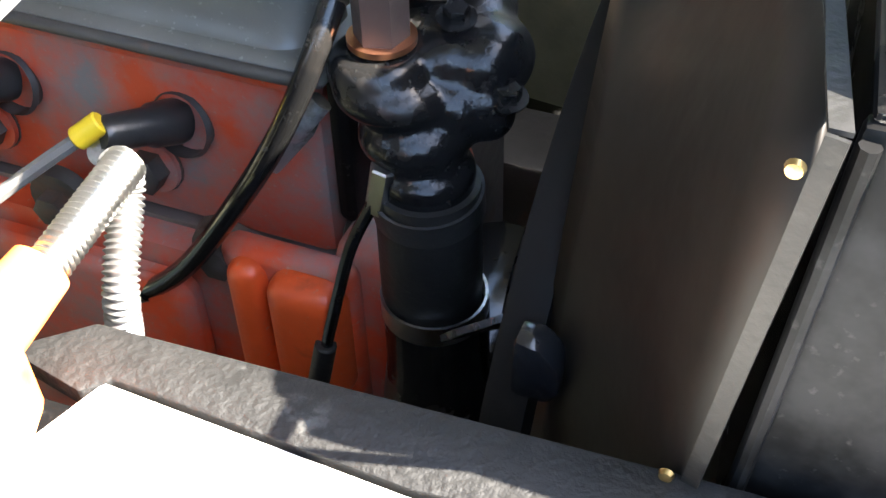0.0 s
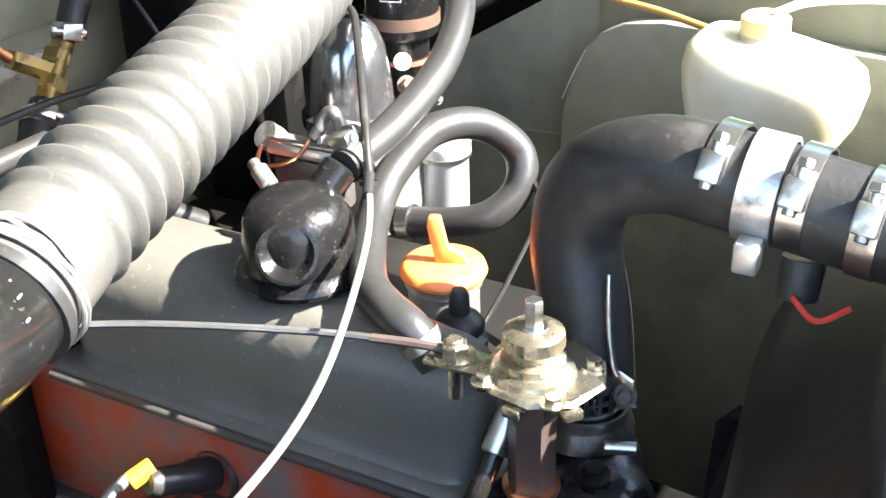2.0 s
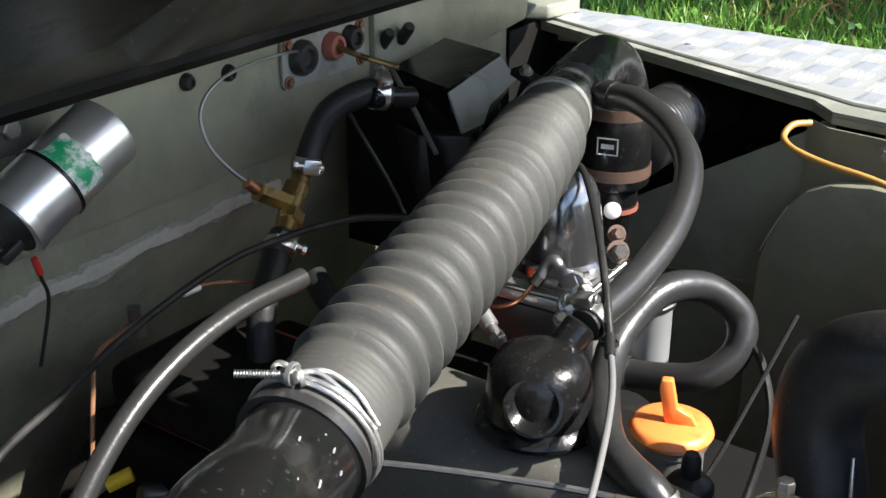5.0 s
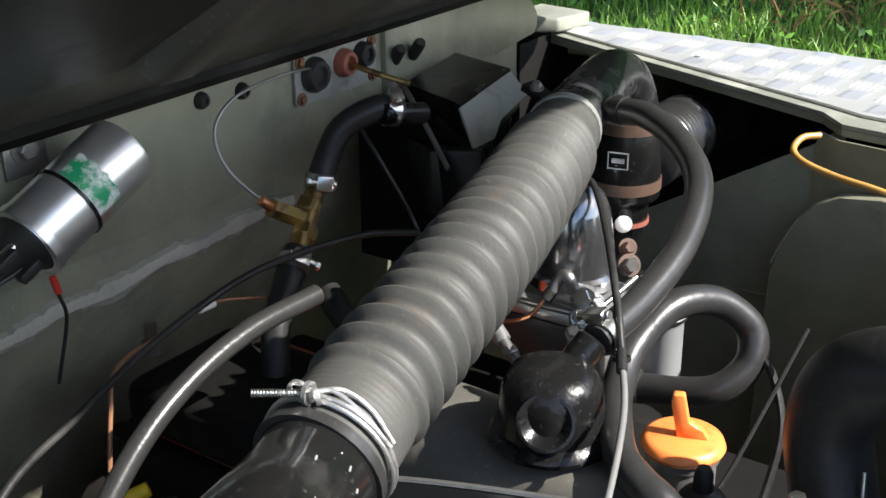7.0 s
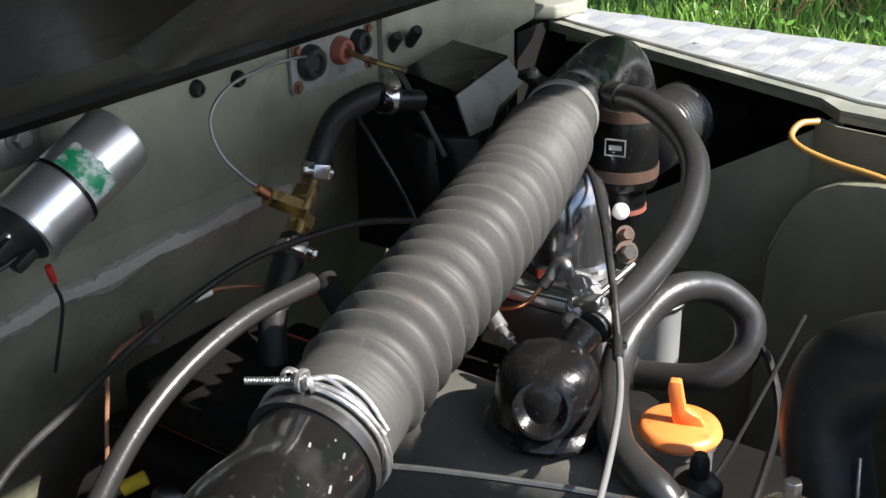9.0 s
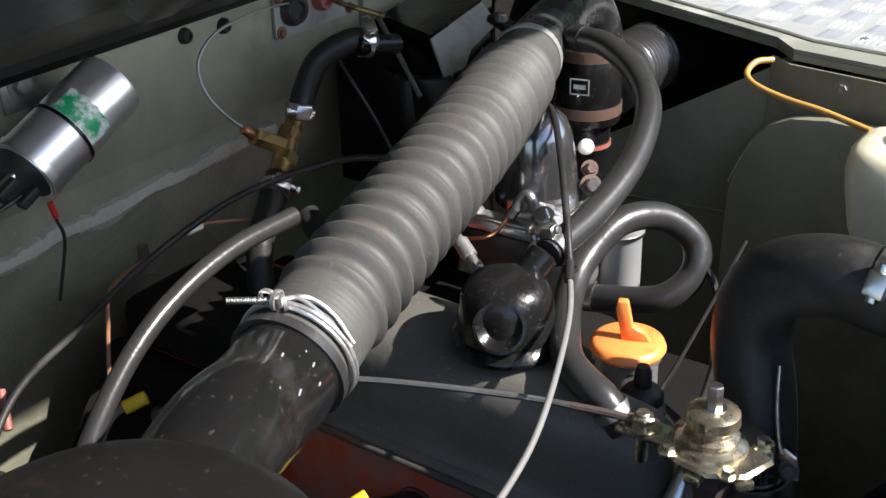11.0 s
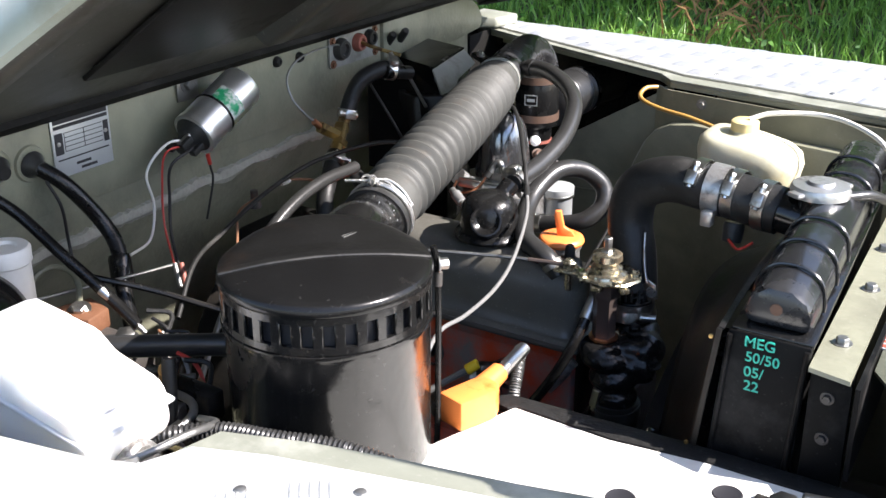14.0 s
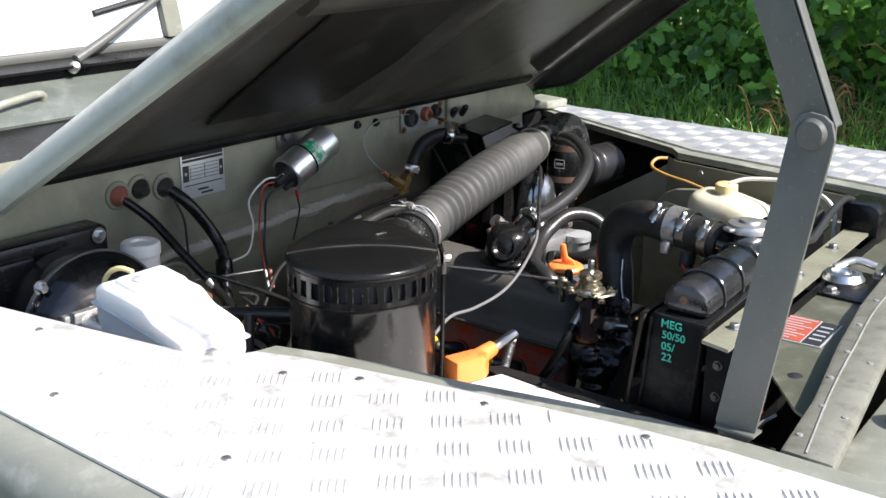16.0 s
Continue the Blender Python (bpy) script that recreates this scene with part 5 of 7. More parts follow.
part("lower_lug", prism([(0.649, 0.885), (0.664, 0.885), (0.668, 0.893), (0.667, 0.904), (0.660, 0.912), (0.650, 0.914)], "y", 0.352, 0.366, 0.003), "tankpaint", cowl, "dark rounded lug")
part("far_plate", sheet_of([((0.725, 0.80, 1.02), (0.65, 0.72, 0.97), (0.65, 0.76, 0.62), (0.725, 0.80, 0.62))], 0.002), "shroud", cowl, "", 85)
part("fan_ring", lathe([(0.226, 0.0), (0.235, 0.0), (0.236, 0.002), (0.236, 0.016), (0.228, 0.018), (0.226, 0.016), (0.226, 0.0)], aim((0.640, 0.545, 0.745), (0.7, 0.545, 0.745)), 72), "grease_shade", cowl)
lip_in = RIM[:-1] + [(0.7315, 0.2885, 1.071)]
part("side_flange", sheet_of(loft(lip_in, [(p[0] + 0.0046, p[1] - 0.0012, p[2]) for p in lip_in]), 0.0012), "wornedge", cowl, "worn grey side flange")
part("top_flange", sheet_of(loft(TOP_A[:4], [(p[0] + 0.0048, p[1] + 0.0005, p[2] - 0.0005) for p in TOP_A[:4]]), 0.0012), "wornedge", cowl, "worn grey top flange")
for x, z in ((0.7275, 1.063), (0.7145, 0.958)):
    part("screw", lathe([(0.0022, 0), (0.0018, 0.0015), (0, 0.002)], aim((x, 0.2865, z), (x - 0.02, 0, z)), 14), "brass", cowl)

# ---- radiator panel ----
rp = thing("radiator_panel", "olive radiator panel with bolted pale top plates", "radiator panel", kind="structure")
part("side_flange", box((0.8065, 0.300, 0.55), (0.840, 0.304, 1.053), 0.001), "dullblack", rp)
part("top_plate", prism([(0.808, 0.285), (0.842, 0.278), (0.798, 0.86), (0.764, 0.86)], "z", 1.054, 1.058), "olive", rp)
part("panel", prism([(0.848, 0.335), (0.865, 0.312), (0.944, 0.215), (0.985, 0.19), (0.945, 0.91), (0.803, 0.89)], "z", 1.040, 1.043), "panelpaint_shaded", rp)
part("panel_step", prism([(0.846, 0.28), (0.850, 0.28), (0.808, 0.89), (0.804, 0.89)], "z", 0.97, 1.052), "dullblack", rp)
part("front_capping", prism([(0.978, 0.095), (0.959, 0.218), (0.927, 0.357), (0.900, 0.50), (0.872, 0.72), (0.86, 0.90), (0.93, 0.90), (0.94, 0.72), (0.960, 0.50), (0.983, 0.345), (1.010, 0.198), (1.028, 0.095)], "z", 1.044, 1.062, 0.006), "capping", rp, "weathered riveted capping")
# pale line for highlight streaks on the capping, which has no seam here
part("capping_streak", tube([(1.0, 0.10, 1.0622), (0.970, 0.23, 1.0622), (0.945, 0.36, 1.0622), (0.915, 0.55, 1.0622), (0.90, 0.89, 1.0622)], 0.0012, 8, 6), "sealplate", rp)
for q in ((0.982, 0.13), (0.975, 0.20), (0.955, 0.27), (0.944, 0.345), (0.925, 0.43), (0.912, 0.52), (0.9, 0.62), (1.0, 0.19), (0.973, 0.33)):
    part("rivet", lathe([(0.0034, 0), (0.003, 0.0012), (0, 0.0018)], pose(q[0], q[1], 1.0618), 12), "sealplate", rp)
for q in ((0.819, 0.340), (0.812, 0.46), (0.80, 0.56), (0.79, 0.7)):
    part("bolt", hexbolt((q[0], q[1], 1.0575), (0, 0, 1), 0.0055, 0.006), "dullsteel", rp)
for q in ((0.322, 1.027), (0.320, 0.990), (0.32, 0.90)):
    part("bolt", hexbolt((0.822, 0.300, q[1]), (0, -1, 0), 0.0038, 0.004), "castiron", rp)


# ---- fan and pulley ----
fan = thing("cooling_fan", "black steel cooling fan behind its pulley", "fan")
part("hub", rod((0.60, 0.545, 0.74), (0.665, 0.545, 0.74), 0.035), "satin", fan)
for k in range(4):
    m = Matrix.Translation((0.636, 0.545, 0.74)) @ Matrix.Rotation(radians(90 * k + 47), 4, "X") @ Matrix.Rotation(radians(32), 4, "Z")
    part("blade", prism([(-0.028, 0.03), (0.028, 0.03), (0.042, 0.17), (0.03, 0.185), (-0.03, 0.185), (-0.042, 0.17)], "y", -0.0015, 0.0015, m=m), "tankpaint", fan)
part("pulley", lathe([(0, 0), (0.062, 0), (0.064, 0.003), (0.052, 0.010), (0.064, 0.017), (0.062, 0.020), (0, 0.020)], aim((0.598, 0.545, 0.74), (0.7, 0.545, 0.74)), 40), "satin", fan)
belt = part("fan_belt", tube([(0.608, 0.490, 0.77), (0.608, 0.50, 0.62), (0.608, 0.545, 0.56), (0.608, 0.59, 0.62), (0.608, 0.60, 0.77), (0.608, 0.545, 0.802), (0.608, 0.490, 0.77)], 0.006, 8, 8), "rubber")
tagged(belt, "black rubber fan belt round the pulleys", "fan belt")

# ---- details on the engine's side ----
def plug_set(x):
    t = thing("spark_plug_cap", "grey rubber spark plug cap in its recess", "spark plug cap", group="spark plug caps")
    part("recess", lathe([(0.019, 0.0), (0.0175, 0.003), (0.0165, -0.012), (0, -0.013)], aim((x + 0.012, 0.489, 0.846), (x + 0.005, 0.40, 0.866)), 28), "castiron", t)
    part("cap", lathe([(0, 0.002), (0.0115, 0.002), (0.0122, 0.006), (0.0115, 0.020), (0.0098, 0.024), (0.0092, 0.046), (0.007, 0.050), (0, 0.050)], aim((x + 0.012, 0.492, 0.847), (x - 0.008, 0.44, 0.868)), 20), "rubber_grey", t)
    return t


for x in (0.412, 0.306, 0.085):
    plug_set(x)
    part("head_stud", hexbolt((x - 0.012, 0.491, 0.812), (0, -1, 0.1), 0.0115, 0.016), "castiron", engine)
    part("stud_boss", lathe([(0.017, -0.004), (0.016, 0.003), (0, 0.004)], aim((x - 0.012, 0.490, 0.812), (x - 0.012, 0.4, 0.82)), 20), "engine", engine)
for q in ((0.449, 0.470, 0.781), (0.346, 0.470, 0.786), (0.25, 0.47, 0.786), (0.41, 0.47, 0.66), (0.30, 0.47, 0.70)):
    part("bolt", hexbolt(q, (0, -1, 0), 0.0105, 0.013), "castiron", engine)
    part("bolt_boss", lathe([(0.021, -0.006), (0.019, 0.002), (0, 0.0025)], aim(q, Vector(q) + Vector((0, -1, 0))), 20), "castiron", engine)
# side covers and castings
part("casting_back", box((0.452, 0.458, 0.640), (0.530, 0.476, 0.800), 0.008, seg=3), "engine", engine)
part("front_block", box((0.512, 0.470, 0.60), (0.552, 0.58, 0.806), 0.010, seg=3), "engine", engine, "greasy red front of the block")
for lo, hi, r in (((0.4595, 0.447, 0.698), (0.4815, 0.475, 0.795), 0.010), ((0.4845, 0.442, 0.712), (0.527, 0.475, 0.795), 0.012),
                  ((0.459, 0.450, 0.644), (0.4735, 0.475, 0.695), 0.007), ((0.477, 0.444, 0.646), (0.523, 0.475, 0.708), 0.011)):
    part("side_casting", box(lo, hi, r, seg=4), "castpaint", engine, "clean orange casting")
part("side_cover", box((0.20, 0.455, 0.640), (0.430, 0.472, 0.760), 0.012, seg=3), "engine", engine)
part("head_rail", box((0.02, 0.486, 0.884), (0.508, 0.4925, 0.8995), 0.002), "engine", engine)
part("lifting_eye", tube([(0.497, 0.478, 0.868), (0.505, 0.470, 0.880), (0.515, 0.476, 0.893)], 0.006, 8, 10), "alloy", engine)
part("sensor", box((-0.006, -0.006, -0.018), (0.006, 0.006, 0.018), 0.002, aim((0.496, 0.474, 0.866), (0.53, 0.48, 0.91))), "alloy", engine)

wire("oil_pipe", "thin black pipe with a bright union beside the water pump", [(0.552, 0.458, 0.868), (0.538, 0.450, 0.835), (0.529, 0.446, 0.80), (0.516, 0.440, 0.742)], 0.0032, "satin", category="pipe")
tagged(part("pipe_union", rod((0.549, 0.458, 0.853), (0.553, 0.460, 0.878), 0.007, 6), "steel"), "bright hexagon pipe union", "union")
tagged(part("pipe_sleeve", rod((0.515, 0.4395, 0.737), (0.521, 0.442, 0.766), 0.0058), "rubber"), "black sleeve on the thin pipe", "sleeve")
bhose = thing("breather_hose", "glossy black hose curving down past the cylinder head", "hose")
part("hose", tube([(0.525, 0.496, 0.960), (0.521, 0.471, 0.930), (0.506, 0.456, 0.890), (0.482, 0.449, 0.848), (0.439, 0.453, 0.786), (0.40, 0.46, 0.745), (0.345, 0.465, 0.705)], 0.0058, 10, 14), "gloss", bhose)
part("end_collar", rod((0.5265, 0.503, 0.968), (0.5225, 0.482, 0.943), 0.0075), "steel", bhose, "bright crimped collar")
part("lower_collar", rod((0.400, 0.4602, 0.745), (0.382, 0.462, 0.731), 0.0072), "satin", bhose)
wire("spark_lead", "silver-grey ignition lead with a yellow sleeve", [(0.405, 0.447, 0.868), (0.379, 0.43, 0.850), (0.341, 0.40, 0.822), (0.31, 0.36, 0.80)], 0.0040, "greywire", category="ignition lead")
tagged(part("yellow_sleeve", rod((0.397, 0.4425, 0.863), (0.408, 0.451, 0.871), 0.0062), "yellow"), "yellow sleeve on an ignition lead", "sleeve")
tagged(part("lead_tag", lathe([(0, 0), (0.0065, 0), (0.0065, 0.001), (0, 0.001)], aim((0.407, 0.445, 0.856), (0.42, 0.2, 1.0)), 20), "steel"), "round metal tag hanging from a lead", "tag")
wire("spark_lead", "silver-grey ignition lead in front of the cylinder head", [(0.298, 0.455, 0.872), (0.285, 0.43, 0.862), (0.283, 0.40, 0.83), (0.29, 0.36, 0.79)], 0.0040, "greywire", category="ignition lead")
tagged(part("yellow_sleeve", rod((0.291, 0.443, 0.866), (0.299, 0.457, 0.872), 0.0062), "yellow"), "yellow sleeve on an ignition lead", "sleeve")
# third lead
wire("spark_lead", "silver-grey ignition lead at the rear plug", [(0.062, 0.455, 0.872), (0.048, 0.43, 0.862), (0.050, 0.40, 0.83), (0.060, 0.36, 0.79)], 0.0040, "greywire", category="ignition lead")
tagged(part("yellow_sleeve", rod((0.052, 0.440, 0.866), (0.063, 0.457, 0.872), 0.0062), "yellow"), "yellow sleeve on an ignition lead", "sleeve")
lead = thing("coil_lead", "long silver-grey ignition lead looping over the rocker cover", "ignition lead")
part("cable", tube([(0.404, 0.562, 1.047), (0.430, 0.515, 1.033), (0.456, 0.44, 1.014), (0.466, 0.385, 1.003), (0.472, 0.32, 1.002), (0.474, 0.27, 1.006), (0.49, 0.215, 1.0)], 0.0022, 12, 10), "greywire", lead)
part("joint_sleeve", rod((0.4035, 0.563, 1.0475), (0.412, 0.547, 1.0425), 0.0034), "rubber", lead)
wire("coil_lead_upper", "black ignition lead hanging beside the intake hose", [(0.272, 0.742, 1.082), (0.300, 0.715, 1.088), (0.345, 0.65, 1.085), (0.385, 0.59, 1.068), (0.404, 0.562, 1.047)], 0.0027, "rubber", 12, "ignition lead", 10)
tagged(part("cable_tie", ring((0.405, 0.560, 1.044), (0.1, -0.2, -1), 0.0045, 0.003, 0.0015), "rubber"), "black cable tie round the lead", "cable tie")
wire("throttle_cable", "braided throttle cable along the rocker cover", [(0.25, 0.385, 1.0), (0.334, 0.432, 1.0), (0.42, 0.466, 1.0), (0.475, 0.480, 1.0005), (0.502, 0.484, 1.001)], 0.0022, "dullsteel", category="cable")
wire("throttle_cable_end", "brown end of the throttle cable", [(0.455, 0.4755, 1.0003), (0.475, 0.480, 1.0005), (0.502, 0.484, 1.001)], 0.0026, "hexbrown", category="cable")

# ---- hoses over the engine ----
bph = thing("breather_pipe_hose", "greyed rubber breather hose arching from the elbow", "hose")
part("hose", tube([(0.256, 0.824, 1.113), (0.296, 0.808, 1.118), (0.340, 0.778, 1.111), (0.375, 0.735, 1.098), (0.390, 0.68, 1.075), (0.390, 0.62, 1.057), (0.385, 0.565, 1.048)], 0.0105, 14, 18), "rubber_grey", bph)
part("end_cuff", ring((0.268, 0.820, 1.115), (0.9, -0.3, 0.08), 0.0104, 0.010, 0.0018), "rubber", bph)
clamp((0.386, 0.572, 1.049), (0.0, 1, 0.15), 0.0107, 0.010, (-0.3, 0, 1))
wh = thing("water_hose", "greyed rubber hose looping over itself", "hose")
part("hose", tube([(0.482, 0.496, 0.980), (0.468, 0.496, 0.997), (0.450, 0.501, 1.003), (0.430, 0.516, 1.004), (0.412, 0.543, 1.006), (0.395, 0.578, 1.010), (0.389, 0.610, 1.024), (0.398, 0.648, 1.041), (0.416, 0.682, 1.036), (0.437, 0.696, 1.016), (0.443, 0.686, 0.994), (0.430, 0.668, 0.978), (0.402, 0.662, 0.969), (0.36, 0.66, 0.962)], 0.0108, 14, 18), "rubber_grey", wh)
part("end_clip", ring((0.370, 0.6605, 0.9635), (1, 0.05, 0.15), 0.0110, 0.009, 0.0014), "steel", wh)
part("lower_clip", ring((0.474, 0.496, 0.991), (0.7, 0, -0.8), 0.0110, 0.007, 0.0012), "dullsteel", wh)
# bright steel line standing for the sunlit edge of the radiator hose
tagged(part("hose_sun_streak", tube([(0.5625, 0.536, 1.034), (0.566, 0.529, 1.012), (0.5705, 0.5245, 0.992), (0.574, 0.523, 0.983)], lambda f, s: 0.0012 + 0.0010 * f, 8, 10), "steel"), "thin bright streak for sun on the radiator hose's edge", "pipe")
# bright plate added for the sunlit clip at the hose's foot
lug = thing("hose_foot_clip", "bright bolted plate for the sunlit clip at the radiator hose's foot", "lug")
part("plate", prism([(-0.006, -0.011), (0.006, -0.011), (0.009, 0.004), (0.003, 0.011), (-0.005, 0.008)], "y", -0.0012, 0.0012, 0.0006, m=Matrix.Translation((0.577, 0.523, 0.975)) @ Matrix.Rotation(radians(-24), 4, "Y")), "steel", lug)
part("bolt", hexbolt((0.580, 0.5215, 0.974), (0.2, -1, 0.3), 0.0042, 0.005), "castiron", lug)
wire("dip_wire", "thin grey wire hanging beside the radiator hose", [(0.476, 0.70, 1.024), (0.468, 0.66, 0.985), (0.460, 0.62, 0.948), (0.452, 0.60, 0.925)], 0.0017, "rubber")
wire("link_hose", "thin black hose curling beside the radiator hose", [(0.446, 0.692, 1.0), (0.462, 0.68, 0.992), (0.478, 0.66, 0.965), (0.480, 0.63, 0.925), (0.478, 0.60, 0.90)], 0.0030, "rubber", category="hose")
sw = thing("temperature_switch", "small sensor with red and green wires under the hose", "sensor")
part("body", lathe([(0, 0), (0.010, 0), (0.011, 0.004), (0.010, 0.02), (0, 0.022)], aim((0.655, 0.545, 1.062), (0.655, 0.53, 1.0)), 20), "rubber", sw)
part("red_wire", tube([(0.655, 0.53, 1.048), (0.668, 0.522, 1.043), (0.682, 0.525, 1.052)], 0.0015, 8, 6), "redwire", sw)

# ---- bulkhead fittings ----
coil = thing("ignition_coil", "polished ignition coil with a torn green label", "ignition coil")
CA, CBV = Vector((0.046, 0.399, 1.0945)), Vector((0.046, 0.487, 1.1345))
cd = (CBV - CA).normalized()
part("can", lathe([(0.018, -0.001), (0.0255, 0.0), (0.0268, 0.003), (0.0268, 0.094), (0.0258, 0.0975), (0.021, 0.0985), (0, 0.096)], aim(CA, CBV), 48), "coil", coil)
part("rim", ring(CA + cd * 0.004, cd, 0.0262, 0.007, 0.0018), "coil", coil)
lbl = bmesh.new()
cm = aim(CA, CBV)
facing = cm.inverted().to_3x3() @ Vector((0.75, -0.6, 0.1))
mid = math.atan2(facing.y, facing.x)
lrows = []
for i in range(12):
    q = mid + radians(-52 + 8.5 * i)
    jag = 0.0012 * math.sin(i * 2.3)
    lrows.append([lbl.verts.new(cm @ Vector((0.02705 * math.cos(q), 0.02705 * math.sin(q), h))) for h in (0.043, 0.064 + jag)])
for u, w in zip(lrows, lrows[1:]):
    lbl.faces.new((u[0], w[0], w[1], u[1]))
part("label", lbl, "green_label", coil, "torn green and white label")
part("strap", ring(CA + cd * 0.041, cd, 0.0269, 0.0025, 0.0014), "satin", coil)
part("terminal_cap", lathe([(0.024, 0.0005), (0.022, -0.003), (0.016, -0.008), (0.011, -0.014), (0.010, -0.026), (0, -0.027)], aim(CA, CBV), 28), "rubber", coil)
for dx, dy, dz, w in ((0.008, -0.022, -0.002, 0.006), (0.014, -0.010, -0.012, 0.005), (-0.006, -0.026, -0.006, 0.005)):
    part("push_connector", box((-w, -0.010, -0.004), (w, 0.008, 0.004), 0.0015, Matrix.Translation(CA + Vector((dx, dy, dz))) @ Matrix.Rotation(radians(25), 4, "X")), "rubber", coil)
part("bracket", box((0.0015, 0.420, 1.122), (0.0045, 0.455, 1.158), 0.001), "dullsteel", coil)
part("bolt", hexbolt((0.0045, 0.437, 1.142), (1, 0, 0), 0.0075, 0.008), "dullsteel", coil)
for dy in (-0.012, 0.012):
    part("terminal", rod(CA + Vector((0.006, dy, 0.004)), CA + Vector((0.006, dy, 0.004)) - cd * 0.016, 0.0035), "steel", coil)
wire("white_wire", "white wire curling down the bulkhead", [(0.05, 0.385, 1.092), (0.045, 0.356, 1.094), (0.035, 0.331, 1.065), (0.035, 0.337, 1.024), (0.045, 0.317, 0.990), (0.06, 0.272, 0.989)], 0.0016, "whitewire")
wire("red_wire", "red wire hanging from the coil", [(0.055, 0.385, 1.088), (0.050, 0.349, 1.086), (0.05, 0.338, 1.045), (0.06, 0.327, 1.005), (0.09, 0.309, 0.967)], 0.0013, "redwire")
wire("black_wire", "black wire hanging from the coil", [(0.058, 0.385, 1.084), (0.053, 0.352, 1.070), (0.053, 0.345, 1.03), (0.064, 0.332, 0.995), (0.095, 0.312, 0.960)], 0.0018, "rubber")
wire("red_terminal_wire", "short wire with a red terminal below the coil", [(0.06, 0.405, 1.070), (0.06, 0.408, 1.055), (0.058, 0.412, 1.035), (0.055, 0.40, 0.99)], 0.0014, "rubber")
tagged(part("red_terminal", rod((0.06, 0.405, 1.071), (0.06, 0.408, 1.058), 0.0026), "redwire"), "red insulated terminal below the coil", "terminal")
tagged(part("crimp_terminal", rod((0.088, 0.310, 0.972), (0.105, 0.30, 0.950), 0.0032), "dullsteel"), "pale crimped cable terminal", "terminal")
tagged(part("crimp_sleeve", rod((0.094, 0.3145, 0.972), (0.110, 0.304, 0.950), 0.0032), "pinkred"), "pink crimped cable terminal", "terminal")

plate = thing("data_plate", "silver data plate with a black printed table", "data plate")
PX = 0.0008
part("plate", box((PX, 0.233, 1.079), (PX + 0.0016, 0.314, 1.146), 0.0006), "plate", plate)
def bar(y0, y1, z0, z1, m="ink"):
    part("printed_bar", box((PX + 0.0014, y0, z0), (PX + 0.0021, y1, z1)), m, plate)
bar(0.236, 0.311, 1.139, 1.1445)
bar(0.236, 0.311, 1.1335, 1.1375, "ink")
bar(0.236, 0.247, 1.105, 1.129)
bar(0.304, 0.311, 1.105, 1.129)
for k in range(5):
    bar(0.249, 0.302, 1.1275 - k * 0.0052, 1.1282 - k * 0.0052)
bar(0.249, 0.2497, 1.107, 1.128)
bar(0.276, 0.2767, 1.107, 1.128)
bar(0.238, 0.309, 1.098, 1.0995)
bar(0.262, 0.282, 1.089, 1.092)
bar(0.268, 0.290, 1.083, 1.086)
for y in (0.241, 0.3065):
    part("rivet", lathe([(0.0028, 0), (0.002, 0.0015), (0, 0.002)], aim((PX + 0.0016, y, 1.117), (1, y, 1.117)), 12), "steel", plate)

for y, z, m in ((0.124, 1.109, "pinkred"), (0.160, 1.112, "rubber_grey"), (0.203, 1.106, "rubber_grey")):
    g = thing("cable_grommet", "worn rubber cable grommet in the bulkhead", "grommet", group="bulkhead grommets")
    part("flange", lathe([(0, 0.003), (0.010, 0.003), (0.019, 0.002), (0.0205, -0.001), (0.019, -0.003), (0, -0.003)], aim((0.001, y, z), (1, y, z)), 28), "olive", g)
    part("boot", lathe([(0, 0.016), (0.007, 0.016), (0.010, 0.010), (0.0145, 0.005), (0.015, 0.003)], aim((0.001, y, z), (1, y, z - 0.15)), 24), m, g)
wire("battery_cable", "thick black cable from the bulkhead", [(0.010, 0.122, 1.108), (0.04, 0.15, 1.074), (0.08, 0.164, 1.035), (0.12, 0.18, 0.995), (0.16, 0.185, 0.965)], 0.0062, "satin", category="cable", seg=14)
wire("wiring_loom", "taped black wiring loom from the bulkhead", [(0.010, 0.204, 1.104), (0.030, 0.222, 1.082), (0.050, 0.245, 1.039), (0.070, 0.247, 1.009), (0.090, 0.231, 0.975), (0.11, 0.22, 0.93)], 0.0088, "satin", category="wiring loom", seg=14)
tagged(part("loom_connector", lathe([(0, 0), (0.012, 0), (0.0125, 0.004), (0.0125, 0.030), (0.011, 0.034), (0, 0.034)], aim((0.085, 0.236, 0.972), (0.070, 0.247, 1.010)), 20), "gloss"), "glossy black loom connector", "connector")
tagged(part("cable_lug", rod((0.118, 0.178, 0.998), (0.165, 0.190, 0.955), 0.0055, r2=0.003), "steel"), "bright cable lug on the thick cable", "cable lug")
wire("thin_wire", "thin black wire beside the loom", [(0.02, 0.205, 1.09), (0.03, 0.212, 1.06), (0.03, 0.215, 1.02), (0.04, 0.21, 0.99)], 0.0018, "rubber")
wire("steel_rod", "thin steel rod across the bulkhead's foot", [(0.07, 0.13, 0.992), (0.09, 0.21, 0.987), (0.105, 0.29, 0.981)], 0.0018, "dullsteel", category="rod")
wire("clutch_pipe", "black pipe crossing below the loom", [(0.08, 0.19, 1.00), (0.13, 0.24, 0.975), (0.20, 0.28, 0.95)], 0.0035, "satin", category="pipe")

